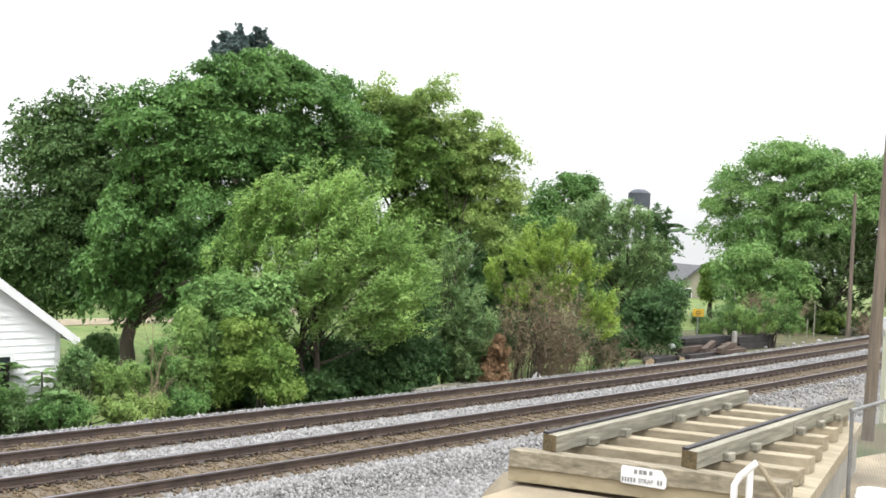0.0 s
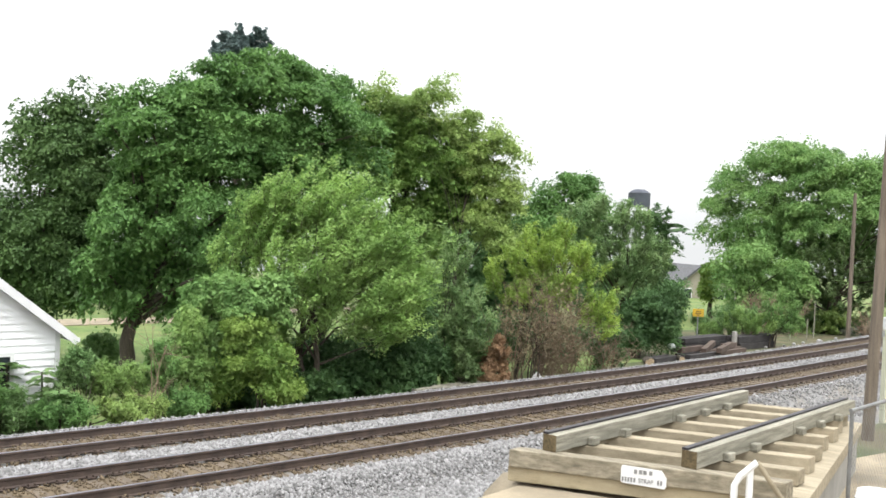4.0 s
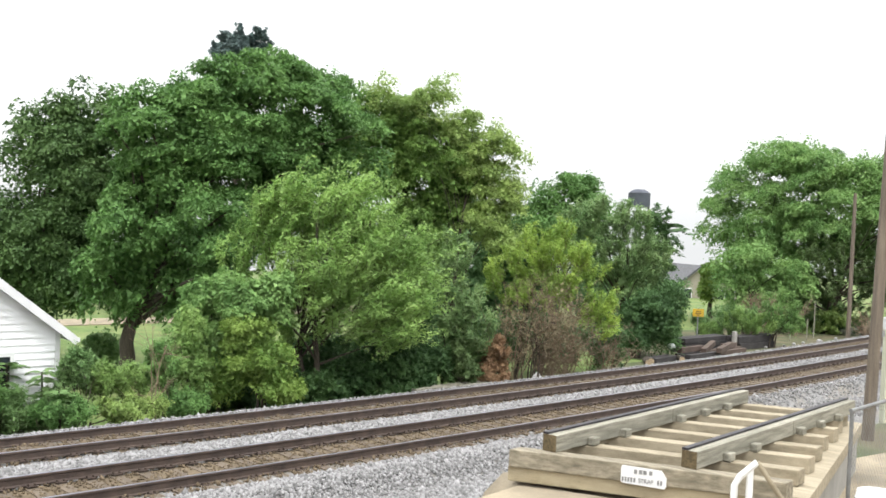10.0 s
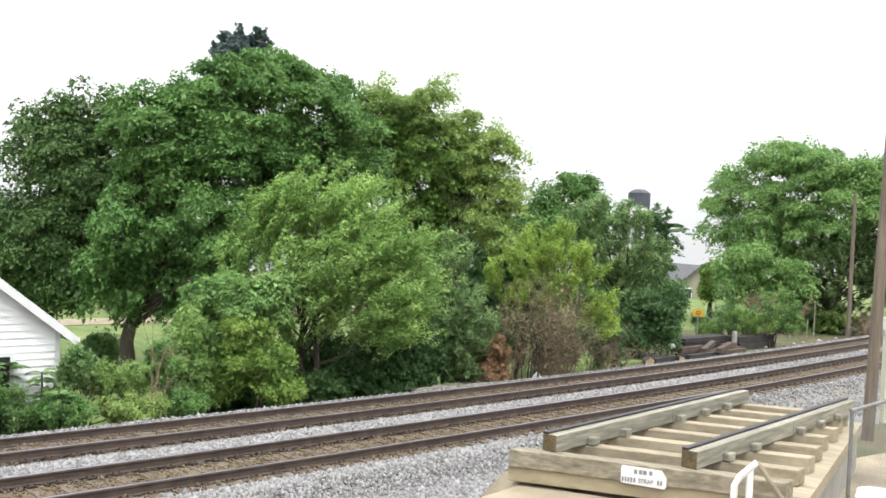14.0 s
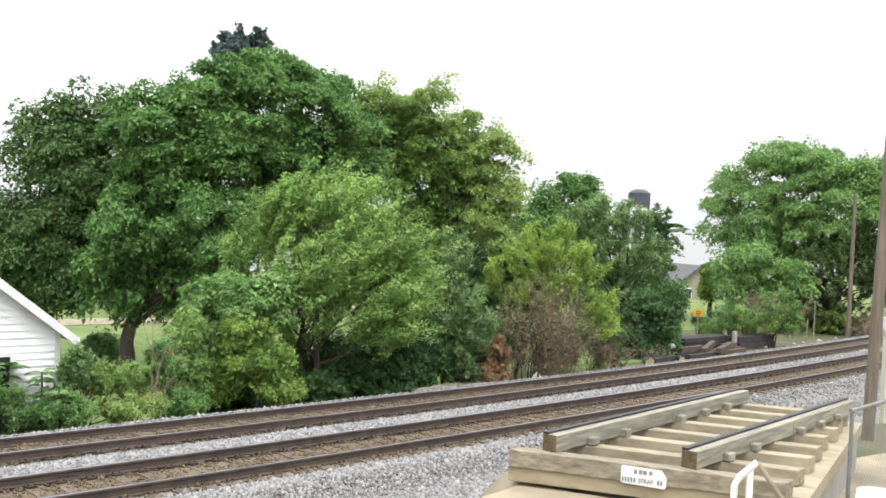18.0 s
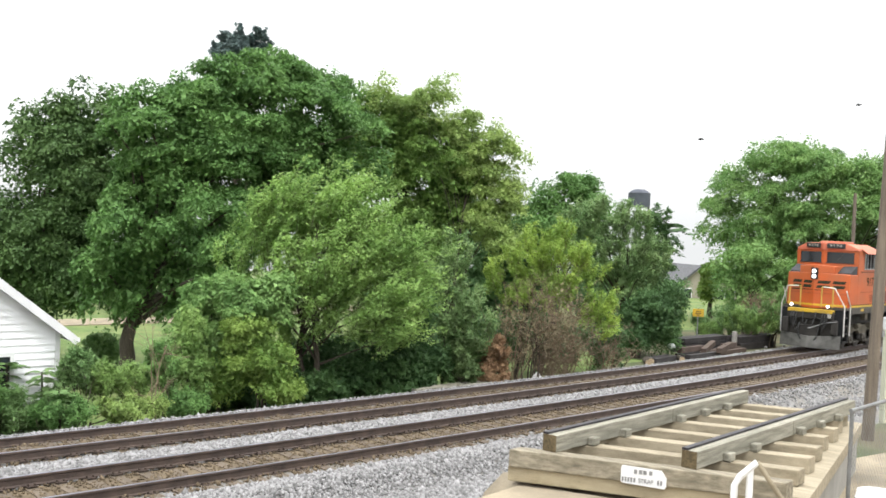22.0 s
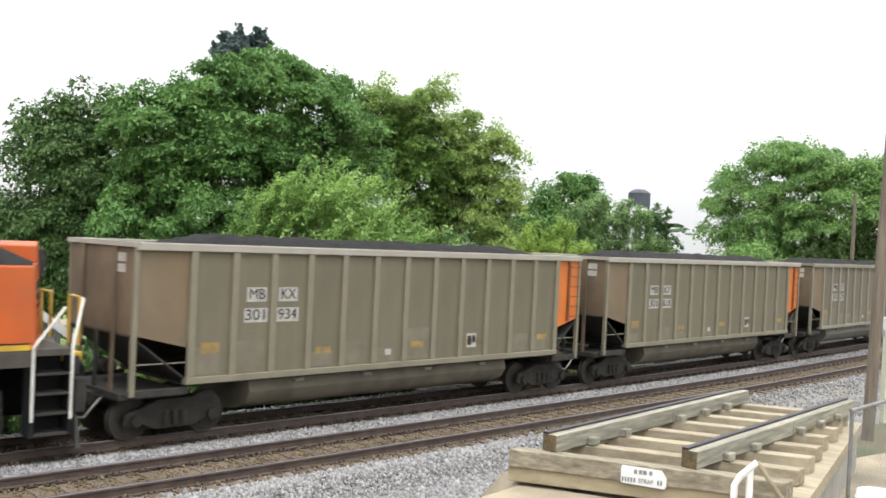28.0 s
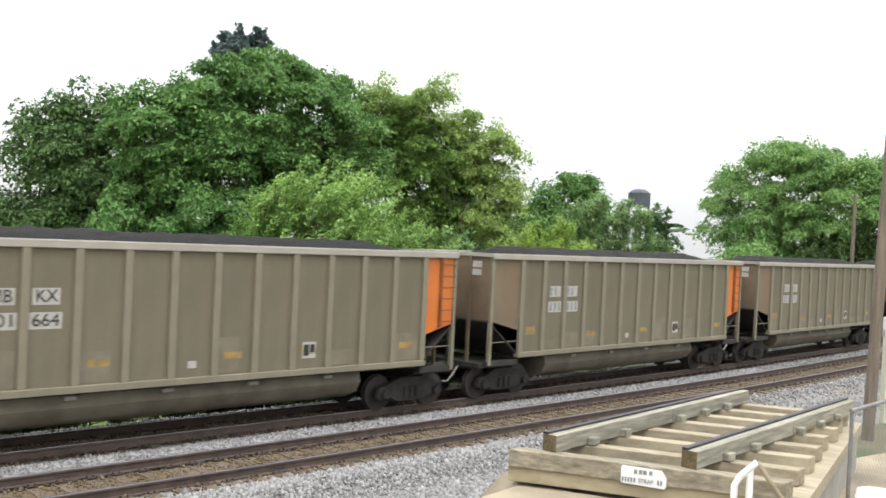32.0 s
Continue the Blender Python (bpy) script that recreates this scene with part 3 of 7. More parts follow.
def tree(name, label, at, shape, material, leaves, leaf, n_clumps, clump, trunk=0.25, stems=1, seed=1, category="tree", bare=0.0, kind="", limbs=14, droop=0.0, up=0.35, reach=1.0, shoots=7, long=1.0, lean=(0, 0, 0), boughs=1, fork=0.3, way="shoots", flat=0.6, twig=None):
    """A tree at (x, y): tapered trunk, limbs that reach into the clumps, crown of single leaves. shape's lobes are relative to its foot."""
    r = np.random.default_rng(seed)
    z0 = float(rise(np.array([at[0]]), np.array([at[1]]))[0]) - 0.05
    t = thing(name, label, category, pose(at[0], at[1], z0), kind=kind)
    cs, rs = (pad_clumps if way == "pads" else clumps)(r, shape, n_clumps, clump, bare)
    top = max(a[2] for a in shape)
    cx, cy = np.mean([a[0] for a in shape]), np.mean([a[1] for a in shape])
    for j in range(stems):
        sh = Shape()
        off = r.normal(0, 0.25 if stems > 1 else 0, 2)
        mid = (off[0] + cx * fork * 0.3, off[1] + cy * fork * 0.3, top * fork)
        end = (cx * 0.6 + r.normal(0, 0.3), cy * 0.6 + r.normal(0, 0.3), top * 0.88)
        pts = [(off[0], off[1], -0.1), (off[0], off[1], 0.2)] + crooked((off[0], off[1], 0.25), mid, r, 0)[1:] + crooked(mid, end, r, 0)[1:]
        part("trunk", sh.pipe(pts, [trunk * k for k in (1.4, 1.05, 0.95, 0.85, 0.75, 0.55, 0.35, 0.12)], 10), M_bark, t, smooth=True)
        for k in r.choice(len(cs), max(2, min(limbs // stems, len(cs))), replace=False):
            c = cs[k]
            h = min(max(c[2] * r.uniform(0.35, 0.75), top * fork * 0.8), top * 0.95)
            u = h / top
            base = (off[0] + cx * 0.6 * u, off[1] + cy * 0.6 * u, h)
            a = trunk * 0.32 * (1.2 - 0.7 * u)
            part("limb", Shape().pipe(crooked(base, c, r), [a, a * 0.8, a * 0.5, trunk * 0.06], 6), M_bark, t, smooth=True)
    order = np.argsort(np.arctan2(cs[:, 1] - cy, cs[:, 0] - cx)) if boughs > 1 else np.arange(len(cs))
    made = []
    for j, sel in enumerate(np.array_split(order, boughs)):
        heart, each, lines = (cx, cy, top * 0.45), leaves // boughs, []
        if way == "pads":
            V, F = pad_cloud(r, cs[sel], rs[sel], int(each * 1.05), leaf, heart, flat, long, lean)
            cores, wide = clumps(r, [(*c[:3], c[3] * 0.8, c[4] * 0.8, c[5] * 0.8) for c in shape], 280, clump * 1.15, bare)
            W, G = pad_cloud(r, cores, wide, int(each * 0.46), leaf * 1.25, heart, 1.0, long, lean)
            V, F = np.concatenate([V, W]), np.concatenate([F, G + len(V)])
        elif way == "sprays":
            V, F, lines = spray_cloud(r, cs[sel], rs[sel], int(each * 1.4), leaf, heart, up, droop, lean, long, shoots, reach)
        else:
            V, F = leaf_cloud(r, cs[sel], rs[sel], int(each * 1.5), leaf * 0.95, heart, up, droop, lean, long, shoots, reach)
        V[:, 2] = np.maximum(V[:, 2], 0.03)
        made.append(part("crown" if boughs == 1 else "bough", array_mesh("crown", V, F, material), None, t))
        if lines:
            sh = Shape()
            for line in lines[::3]:
                sh.pipe(line, [0.011, 0.008, 0.004], 3)
            tagged(part("shoot_tangle", sh, twig or M_bark, made[-1]), "thin bare shoots", kind="stuff")
    return t, made


def frond(r, L, pairs):
    """A pinnate leaf that arches along +x: a thin rib with paired pointed leaflets."""
    line = lambda u: Vector((L * u * (1 - 0.12 * u), 0, L * (0.35 * u - 0.62 * u * u)))
    us = [0.0, 0.12] + [0.18 + 0.8 * k / (pairs - 1) for k in range(pairs)] + [1.02]
    vs, fs = [], []
    for u in us:
        w = 0.008 * (1.1 - u)
        vs += [line(u) + Vector((0, -w, 0)), line(u) + Vector((0, w, 0))]
    for k in range(len(us) - 1):
        fs.append((2 * k, 2 * k + 2, 2 * k + 3, 2 * k + 1))
    for k in range(1, len(us) - 1):
        ln = L * 0.38 * (1 - 0.55 * abs(us[k] - 0.5)) * r.uniform(0.85, 1.1)
        for side in (0, 1):
            sy = 2 * side - 1
            a, b = vs[2 * k + side], vs[2 * k + 2 + side]
            d = Vector((0.45, sy * 0.85, -0.35 + r.uniform(-0.15, 0.1))).normalized()
            w = Vector((0.85, -sy * 0.3, 0.1)).normalized() * ln * 0.3
            n = len(vs)
            vs += [a + d * ln * 0.45 - w, a + d * ln, b + d * ln * 0.4 + w]
            fs.append((2 * k + side, n, n + 1, n + 2, 2 * k + 2 + side))
    sh = Shape().add(vs, fs)
    return sh


def sumac(x, y, height, count, L, seed, material, label, tilt=25):
    """A thin stem topped with a whorl of pinnate fronds."""
    r = random.Random(seed)
    z0 = float(rise(np.array([x]), np.array([y]))[0])
    t = thing("sumac", label, "shrub", pose(x, y, z0 - 0.05))
    part("stem", Shape().pipe([(0, 0, -0.1), (0.04, 0, height * 0.5), (0, 0.03, height)], [0.045, 0.035, 0.02], 7), M_bark, t, smooth=True)
    meshes = [frond(r, L * k, 9).mesh("frond", material) for k in (0.8, 1.0, 1.2)]
    for k in range(count):
        f = part("frond", meshes[k % 3], None, t)
        h = height * (1 - 0.45 * (k / count) ** 1.5)
        f.matrix_basis = pose(0, 0, h, 0, r.uniform(-tilt, 8), k * 137.5 + r.uniform(-20, 20))


# big maples behind the house and the shrubs
tree("maple_tree", "large green maple tree with a broad dense crown", (14.5, 31.9), [(1.1, -0.5, 8.5, 2.17, 1.96, 1.97), (3.7, -1.4, 9.5, 2.17, 1.96, 2.07), (6.2, -2.4, 9.4, 1.97, 1.77, 2.07), (3.7, -0.8, 10.8, 1.97, 1.77, 0.93), (0.1, -0.6, 5.5, 1.97, 1.77, 2.07), (2.3, -1.7, 5.0, 2.38, 2.14, 2.17), (-0.5, -0.3, 3.5, 1.55, 1.4, 1.35), (5.5, -1.9, 6.4, 2.17, 1.96, 2.17), (1.8, -0.3, 10.0, 1.35, 1.21, 1.04), (6.3, -1.8, 10.9, 1.35, 1.21, 0.83), (7.5, -3.3, 8.0, 1.24, 1.12, 1.86), (4.6, -1.3, 11.3, 1.45, 1.3, 0.58), (6.7, -2.8, 10.0, 1.24, 1.12, 1.14), (1.6, -0.8, 7.5, 1.66, 1.49, 1.45), (3.6, -1.3, 7.7, 2.07, 1.86, 1.66), (0.4, -0.2, 9.6, 1.04, 0.93, 0.83), (6.9, -2.9, 5.4, 1.45, 1.3, 1.45), (1.3, -0.6, 3.9, 1.66, 1.49, 1.24), (2.9, -0.4, 8.5, 2.48, 2.24, 1.86), (5.3, -1.2, 8.3, 2.28, 2.05, 1.86), (1.6, 0.3, 6.7, 2.28, 2.05, 1.86), (0.8, -0.4, 2.6, 1.45, 1.3, 0.62), (2.0, -1.0, 2.6, 1.24, 1.12, 0.83), (5.2, -2.5, 8.5, 0.93, 0.84, 0.72)],
    M_leaf, 165000, 0.07, 760, 0.5, trunk=0.28, seed=11, bare=2.5, limbs=30, fork=0.2, up=0.12, reach=0.9, way="pads")
tree("maple_tree", "dark green maple tree with a rounded crown", (13.0, 36.8), [(0.75, -0.54, 9.59, 1.02, 0.87, 0.81), (1.76, -1.47, 9.8, 1.17, 0.99, 0.81), (-0.01, 0.13, 8.52, 0.89, 0.76, 0.96), (1.02, -0.82, 8.12, 1.49, 1.26, 1.28), (2.32, -2.0, 9.09, 0.96, 0.81, 1.17), (-0.28, 0.36, 7.08, 1.06, 0.9, 1.06), (1.37, -1.17, 6.55, 1.7, 1.45, 1.38), (-0.47, 0.51, 5.36, 1.17, 0.99, 1.28), (0.79, -0.66, 4.91, 1.7, 1.45, 1.28), (0.04, 0.01, 3.8, 1.59, 1.36, 1.17), (1.45, -1.3, 3.47, 1.7, 1.45, 1.06), (-0.92, 0.9, 4.38, 1.28, 1.08, 1.28), (2.77, -2.45, 6.95, 1.28, 1.08, 1.49), (-0.77, 0.82, 7.68, 0.47, 0.4, 0.74), (0.96, -0.72, 10.5, 0.51, 0.43, 0.3), (2.13, -1.8, 10.61, 0.34, 0.29, 0.3), (0.53, -0.46, 2.77, 1.28, 1.08, 0.64)],
    M_leaf_deep, 92000, 0.075, 460, 0.5, trunk=0.28, seed=12, bare=2.2, limbs=20, up=0.1, reach=0.9, way="pads")
tree("maple_tree", "tall green tree behind the willow", (26.4, 31.6), [(0.03, 0.13, 10.29, 1.71, 1.45, 1.22), (1.14, -0.91, 9.02, 1.83, 1.55, 1.58), (-0.27, 0.37, 8.08, 1.46, 1.24, 1.46), (1.72, -1.47, 7.47, 1.34, 1.14, 1.71), (0.68, -0.54, 6.07, 1.46, 1.24, 1.46), (-1.06, 1.14, 10.71, 1.02, 0.87, 1.1), (1.33, -1.16, 5.13, 1.22, 1.04, 1.22), (-1.2, 1.24, 9.12, 1.22, 1.04, 1.34), (0.37, -0.29, 4.1, 1.46, 1.24, 1.46), (2.22, -1.92, 8.6, 0.97, 0.83, 1.22)],
    M_leaf_mid, 92000, 0.07, 460, 0.46, trunk=0.25, seed=13, bare=1.0, limbs=20, way="pads")
tree("tree", "tall airy tree with yellowing upper leaves", (27.6, 29.2), [(-2.18, 2.18, 11.72, 0.57, 0.49, 0.81), (-2.65, 2.61, 11.21, 0.48, 0.4, 0.62), (-0.51, 0.65, 11.71, 0.95, 0.81, 0.86), (0.14, 0.02, 10.2, 0.95, 0.81, 1.19), (1.21, -0.97, 9.67, 0.95, 0.81, 1.0), (1.76, -1.49, 8.88, 0.71, 0.61, 0.71), (1.08, -0.88, 7.88, 1.24, 1.05, 1.19), (0.95, -0.79, 6.21, 1.14, 0.97, 1.19), (1.71, -1.47, 7.33, 0.86, 0.73, 0.95), (-1.19, 1.26, 10.95, 1.19, 1.01, 0.83), (1.49, -1.3, 5.53, 0.95, 0.81, 1.19), (0.53, -0.36, 8.8, 1.07, 0.91, 1.07)],
    M_leaf_olive, 34000, 0.055, 420, 0.3, trunk=0.09, seed=26, bare=1.0, limbs=12, reach=1.5, up=0.7, shoots=5, way="pads", twig=M_twig, flat=0.9)
tree("spruce_tree", "tall blue-grey spruce top behind the maples", (27.5, 46.5), [(-0.87, 1.05, 15.98, 0.25, 0.21, 0.41), (-0.25, 0.49, 16.21, 0.31, 0.27, 0.56), (0.55, -0.25, 16.2, 0.28, 0.24, 0.44), (0.8, -0.49, 15.59, 0.31, 0.27, 0.38), (-0.23, 0.46, 15.46, 0.94, 0.8, 0.5), (-1.08, 1.24, 15.28, 0.38, 0.32, 0.38), (0.22, 0.04, 15.62, 0.56, 0.48, 0.44), (-0.33, 0.54, 14.83, 1.72, 1.46, 0.69)],
    M_needle, 26000, 0.06, 330, 0.24, trunk=0.2, seed=14, bare=5, limbs=12, long=1.5, up=0.9, reach=0.8)
# the pale wind-blown tree by the far track and its neighbours
willow, willow_boughs = tree("willow_tree", "pale green wind-blown bushy tree beside the track", (17.2, 24.9), [(-0.99, 1.0, 6.02, 1.07, 0.91, 0.98), (0.1, 0.0, 6.71, 1.51, 1.28, 0.8), (0.97, -0.8, 6.14, 1.33, 1.13, 1.07), (1.77, -1.56, 5.22, 0.98, 0.83, 1.07), (0.21, -0.13, 4.94, 2.31, 1.96, 1.42), (1.29, -1.14, 3.76, 1.86, 1.59, 1.42), (-1.49, 1.43, 4.83, 1.07, 0.91, 1.07), (-0.27, 0.28, 3.31, 1.95, 1.66, 1.07), (1.97, -1.78, 2.92, 0.98, 0.83, 0.89), (2.32, -2.09, 4.19, 0.62, 0.53, 1.07)],
    M_leaf_pale, 80000, 0.058, 420, 0.42, trunk=0.12, stems=3, seed=15, bare=0.5, limbs=18, droop=0.05, long=1.2, lean=(0.34, -0.25, 0), reach=2.1, up=0.95, shoots=5, boughs=8, fork=0.25, way="sprays")
tree("shrub", "yellow-green maple shrub at the ballast edge", (14.9, 23.4), [(-0.42, 0.41, 2.22, 0.78, 0.66, 0.68), (0.14, -0.11, 1.53, 0.81, 0.69, 0.68), (-0.63, 0.59, 1.24, 0.84, 0.71, 0.68), (0.28, -0.25, 0.76, 0.68, 0.58, 0.36), (-0.85, 0.78, 0.66, 0.61, 0.52, 0.36)],
    M_leaf_lime, 24000, 0.05, 150, 0.24, trunk=0.04, stems=3, seed=16, category="shrub", bare=0.15, limbs=8, way="pads")
tree("shrub", "green shrub with a pale stem", (12.9, 24.2), [(-0.02, 0.04, 2.57, 0.5, 0.43, 0.79), (-0.17, 0.17, 1.62, 0.71, 0.6, 0.71), (0.14, -0.13, 1.01, 0.47, 0.4, 0.39)],
    M_leaf_bright, 10000, 0.045, 90, 0.2, trunk=0.03, stems=2, seed=17, category="shrub", bare=0.15, limbs=6, way="pads")
tree("shrub", "dark green shrub under the willow", (19.9, 24.5), [(-0.19, 0.18, 1.1, 0.84, 0.71, 0.49), (0.47, -0.41, 2.07, 0.9, 0.76, 0.93), (0.8, -0.73, 1.35, 0.75, 0.63, 0.67), (0.95, -0.85, 2.94, 0.52, 0.44, 1.03)],
    M_leaf_dark, 30000, 0.055, 130, 0.3, trunk=0.05, stems=3, seed=18, category="shrub", limbs=8, way="pads")
tree("shrub", "grey-green shrub between the willow and the yellow bush", (22.4, 24.4), [(0.35, -0.29, 3.2, 1.02, 0.87, 1.67), (0.09, -0.07, 2.0, 0.94, 0.8, 1.18), (0.81, -0.72, 2.24, 0.78, 0.67, 1.18), (-0.16, 0.19, 3.56, 0.69, 0.58, 1.18), (0.45, -0.35, 4.87, 0.63, 0.53, 0.98), (1.08, -0.97, 2.85, 0.59, 0.5, 1.18)],
    M_leaf_grey, 26000, 0.045, 160, 0.34, trunk=0.06, stems=3, seed=19, category="shrub", limbs=14, reach=1.4, up=0.8, long=1.4, shoots=6, way="sprays")
tree("shrub", "bright yellow-green bush above bare brown twigs", (27.0, 24.6), [(0.01, 0.05, 4.59, 1.08, 0.92, 0.86), (1.11, -0.95, 5.1, 1.19, 1.01, 0.86), (1.45, -1.28, 4.26, 1.19, 1.01, 0.78), (-0.45, 0.46, 3.92, 0.82, 0.7, 0.82), (2.08, -1.88, 3.11, 0.69, 0.59, 0.78), (1.09, -0.92, 5.85, 0.56, 0.48, 0.43), (0.31, -0.21, 5.37, 0.78, 0.66, 0.52), (-0.85, 0.84, 4.11, 0.52, 0.44, 0.65), (0.51, -0.42, 3.66, 1.51, 1.28, 0.65), (2.37, -2.15, 2.48, 0.47, 0.4, 0.6)],
    M_leaf_yellow, 34000, 0.048, 210, 0.3, trunk=0.03, stems=6, seed=20, category="shrub", bare=0.9, limbs=24, reach=1.7, up=0.8, shoots=5, long=1.3, way="sprays", twig=M_twig)
tree("shrub", "dried-out brown bush with thin withered leaves", (26.1, 23.0), [(0.1, -0.1, 2.1, 1.13, 1.02, 0.93), (-0.2, 0.2, 1.2, 1.03, 0.93, 0.62), (0.7, -0.8, 2.4, 0.72, 0.65, 0.72), (0.5, -0.5, 1.3, 1.03, 0.93, 0.62), (-0.6, 0.7, 1.8, 0.58, 0.52, 0.82)],
    M_leaf_dry, 1500, 0.04, 100, 0.34, trunk=0.03, stems=5, seed=27, category="shrub", limbs=20, reach=1.5, up=0.8, shoots=4, long=1.8)
tree("shrub", "withered rust-brown bush at the ballast edge", (23.9, 23.2), [(0.04, -0.03, 0.99, 0.47, 0.4, 0.59), (-0.01, 0.01, 0.59, 0.55, 0.47, 0.39), (0.14, -0.12, 1.49, 0.24, 0.2, 0.28)],
    M_leaf_brown, 6500, 0.05, 44, 0.22, trunk=0.03, stems=2, seed=21, category="shrub", limbs=6)
tree("shrub", "brownish green bush beside the withered one", (22.8, 23.2), [(-0.06, 0.07, 1.04, 0.58, 0.49, 0.73), (-0.2, 0.18, 0.65, 0.58, 0.49, 0.39)],
    M_leaf_dull, 9000, 0.045, 40, 0.25, trunk=0.03, stems=2, seed=22, category="shrub", limbs=6)
tree("tree", "dense green tree beside the tie pile", (37.7, 28.3), [(-0.34, 0.41, 6.65, 1.43, 1.21, 0.99), (-1.24, 1.23, 6.16, 1.24, 1.05, 1.15), (0.57, -0.43, 6.55, 1.1, 0.93, 0.88), (0.11, -0.04, 4.82, 1.78, 1.52, 1.65), (1.03, -0.89, 4.46, 1.1, 0.93, 1.37), (-0.79, 0.79, 4.62, 1.51, 1.28, 1.65), (0.38, -0.32, 2.36, 1.65, 1.4, 1.92), (-1.72, 1.66, 5.25, 0.96, 0.82, 1.1), (1.49, -1.31, 4.63, 0.6, 0.51, 1.1)],
    M_leaf_grey, 56000, 0.056, 460, 0.36, trunk=0.12, stems=3, seed=23, limbs=18, reach=1.4, up=0.6, long=1.35, shoots=6, way="sprays")
tree("shrub", "dark green bush below the feathery tree", (37.0, 26.6), [(0.46, -0.4, 2.0, 1.19, 1.01, 1.32), (1.22, -1.09, 2.57, 0.74, 0.63, 1.45), (0.91, -0.83, 0.97, 0.79, 0.67, 0.74), (-0.0, 0.01, 1.04, 1.0, 0.85, 1.0)],
    M_leaf_dark, 24000, 0.06, 160, 0.36, trunk=0.06, stems=4, seed=28, category="shrub", limbs=12, reach=1.2, up=0.5, way="pads")
tree("tree", "slender tree with feathery drooping sprays", (44.2, 31.0), [(0.2, -0.3, 6.6, 0.64, 0.57, 0.45), (0.4, -0.6, 5.9, 0.32, 0.29, 0.32), (-0.1, 0.1, 4.9, 0.8, 0.72, 0.96), (0.1, -0.2, 3.3, 0.7, 0.63, 1.6), (0.4, -0.6, 1.5, 0.7, 0.63, 1.76)],
    M_leaf_dark, 12000, 0.075, 70, 0.4, trunk=0.1, stems=2, seed=24, limbs=16, long=1.7, reach=2.0, shoots=4, droop=0.4)
tree("tree", "green tree behind the yellow bush", (42.0, 36.0), [(0.79, -0.6, 8.2, 1.46, 1.24, 0.98), (-0.39, 0.48, 7.67, 1.17, 1.0, 1.11), (1.54, -1.31, 7.21, 1.24, 1.05, 1.24), (-0.71, 0.74, 6.09, 1.63, 1.38, 1.3), (0.62, -0.48, 5.85, 1.95, 1.66, 1.63)],
    M_leaf, 30000, 0.085, 220, 0.5, trunk=0.16, seed=25, bare=0.8, limbs=14, way="pads")
tree("shrub", "dark low undergrowth beside the track", (15.8, 25.6), [(-0.6, 0.3, 0.6, 1.04, 0.93, 0.48), (0.4, -0.3, 0.4, 1.04, 0.93, 0.41), (1.4, -0.9, 0.6, 1.04, 0.93, 0.52)],
    M_leaf_dark, 14000, 0.065, 100, 0.36, trunk=0.03, stems=3, seed=85, category="shrub", limbs=6)
tree("shrub", "dark low undergrowth beside the track", (18.9, 24.7), [(-0.3, 0.2, 0.5, 1.24, 1.12, 0.43), (0.8, -0.7, 0.9, 1.06, 0.96, 0.6), (-0.8, 0.6, 1.0, 0.89, 0.8, 0.71)],
    M_leaf_dark, 14000, 0.065, 100, 0.36, trunk=0.03, stems=3, seed=86, category="shrub", limbs=6)
tree("shrub", "dark low undergrowth beside the track", (21.4, 24.4), [(-0.1, 0.1, 0.9, 1.12, 1.01, 0.56), (0.5, -0.5, 1.1, 0.75, 0.67, 0.56)],
    M_leaf_dark, 12000, 0.065, 100, 0.36, trunk=0.03, stems=3, seed=87, category="shrub", limbs=6)
tree("shrub", "dark low undergrowth beside the track", (19.5, 27.8), [(-2.2, 1.4, 1.3, 1.61, 1.45, 1.21), (-0.2, 0.1, 1.0, 1.81, 1.63, 1.11), (1.7, -1.3, 1.3, 1.81, 1.63, 1.11), (3.2, -2.6, 1.6, 1.61, 1.45, 1.11)],
    M_leaf_dark, 20000, 0.065, 100, 0.36, trunk=0.03, stems=3, seed=88, category="shrub", limbs=6)
tree("shrub", "dark low undergrowth beside the track", (28.7, 27.2), [(-0.4, 0.4, 1.5, 1.4, 1.26, 1.29), (1.1, -1.2, 1.4, 1.64, 1.47, 1.05), (2.4, -2.7, 1.6, 1.4, 1.26, 0.93)],
    M_leaf_dark, 15000, 0.065, 100, 0.36, trunk=0.03, stems=3, seed=89, category="shrub", limbs=6)
# a big-leaved shrub before the willow
tree("shrub", "bright green maple shrub beside the willow", (14.2, 25.0), [(0.16, -0.1, 3.62, 1.03, 0.87, 0.7), (-0.44, 0.43, 2.91, 0.7, 0.59, 0.75), (0.84, -0.73, 3.33, 1.03, 0.87, 0.83), (0.01, 0.01, 2.2, 1.08, 0.92, 0.91), (1.25, -1.1, 3.85, 0.63, 0.54, 0.53), (-0.66, 0.63, 2.15, 0.58, 0.49, 0.66)],
    M_leaf_wood, 34000, 0.062, 240, 0.26, trunk=0.05, stems=3, seed=46, category="shrub", bare=0.15, limbs=10, way="pads")
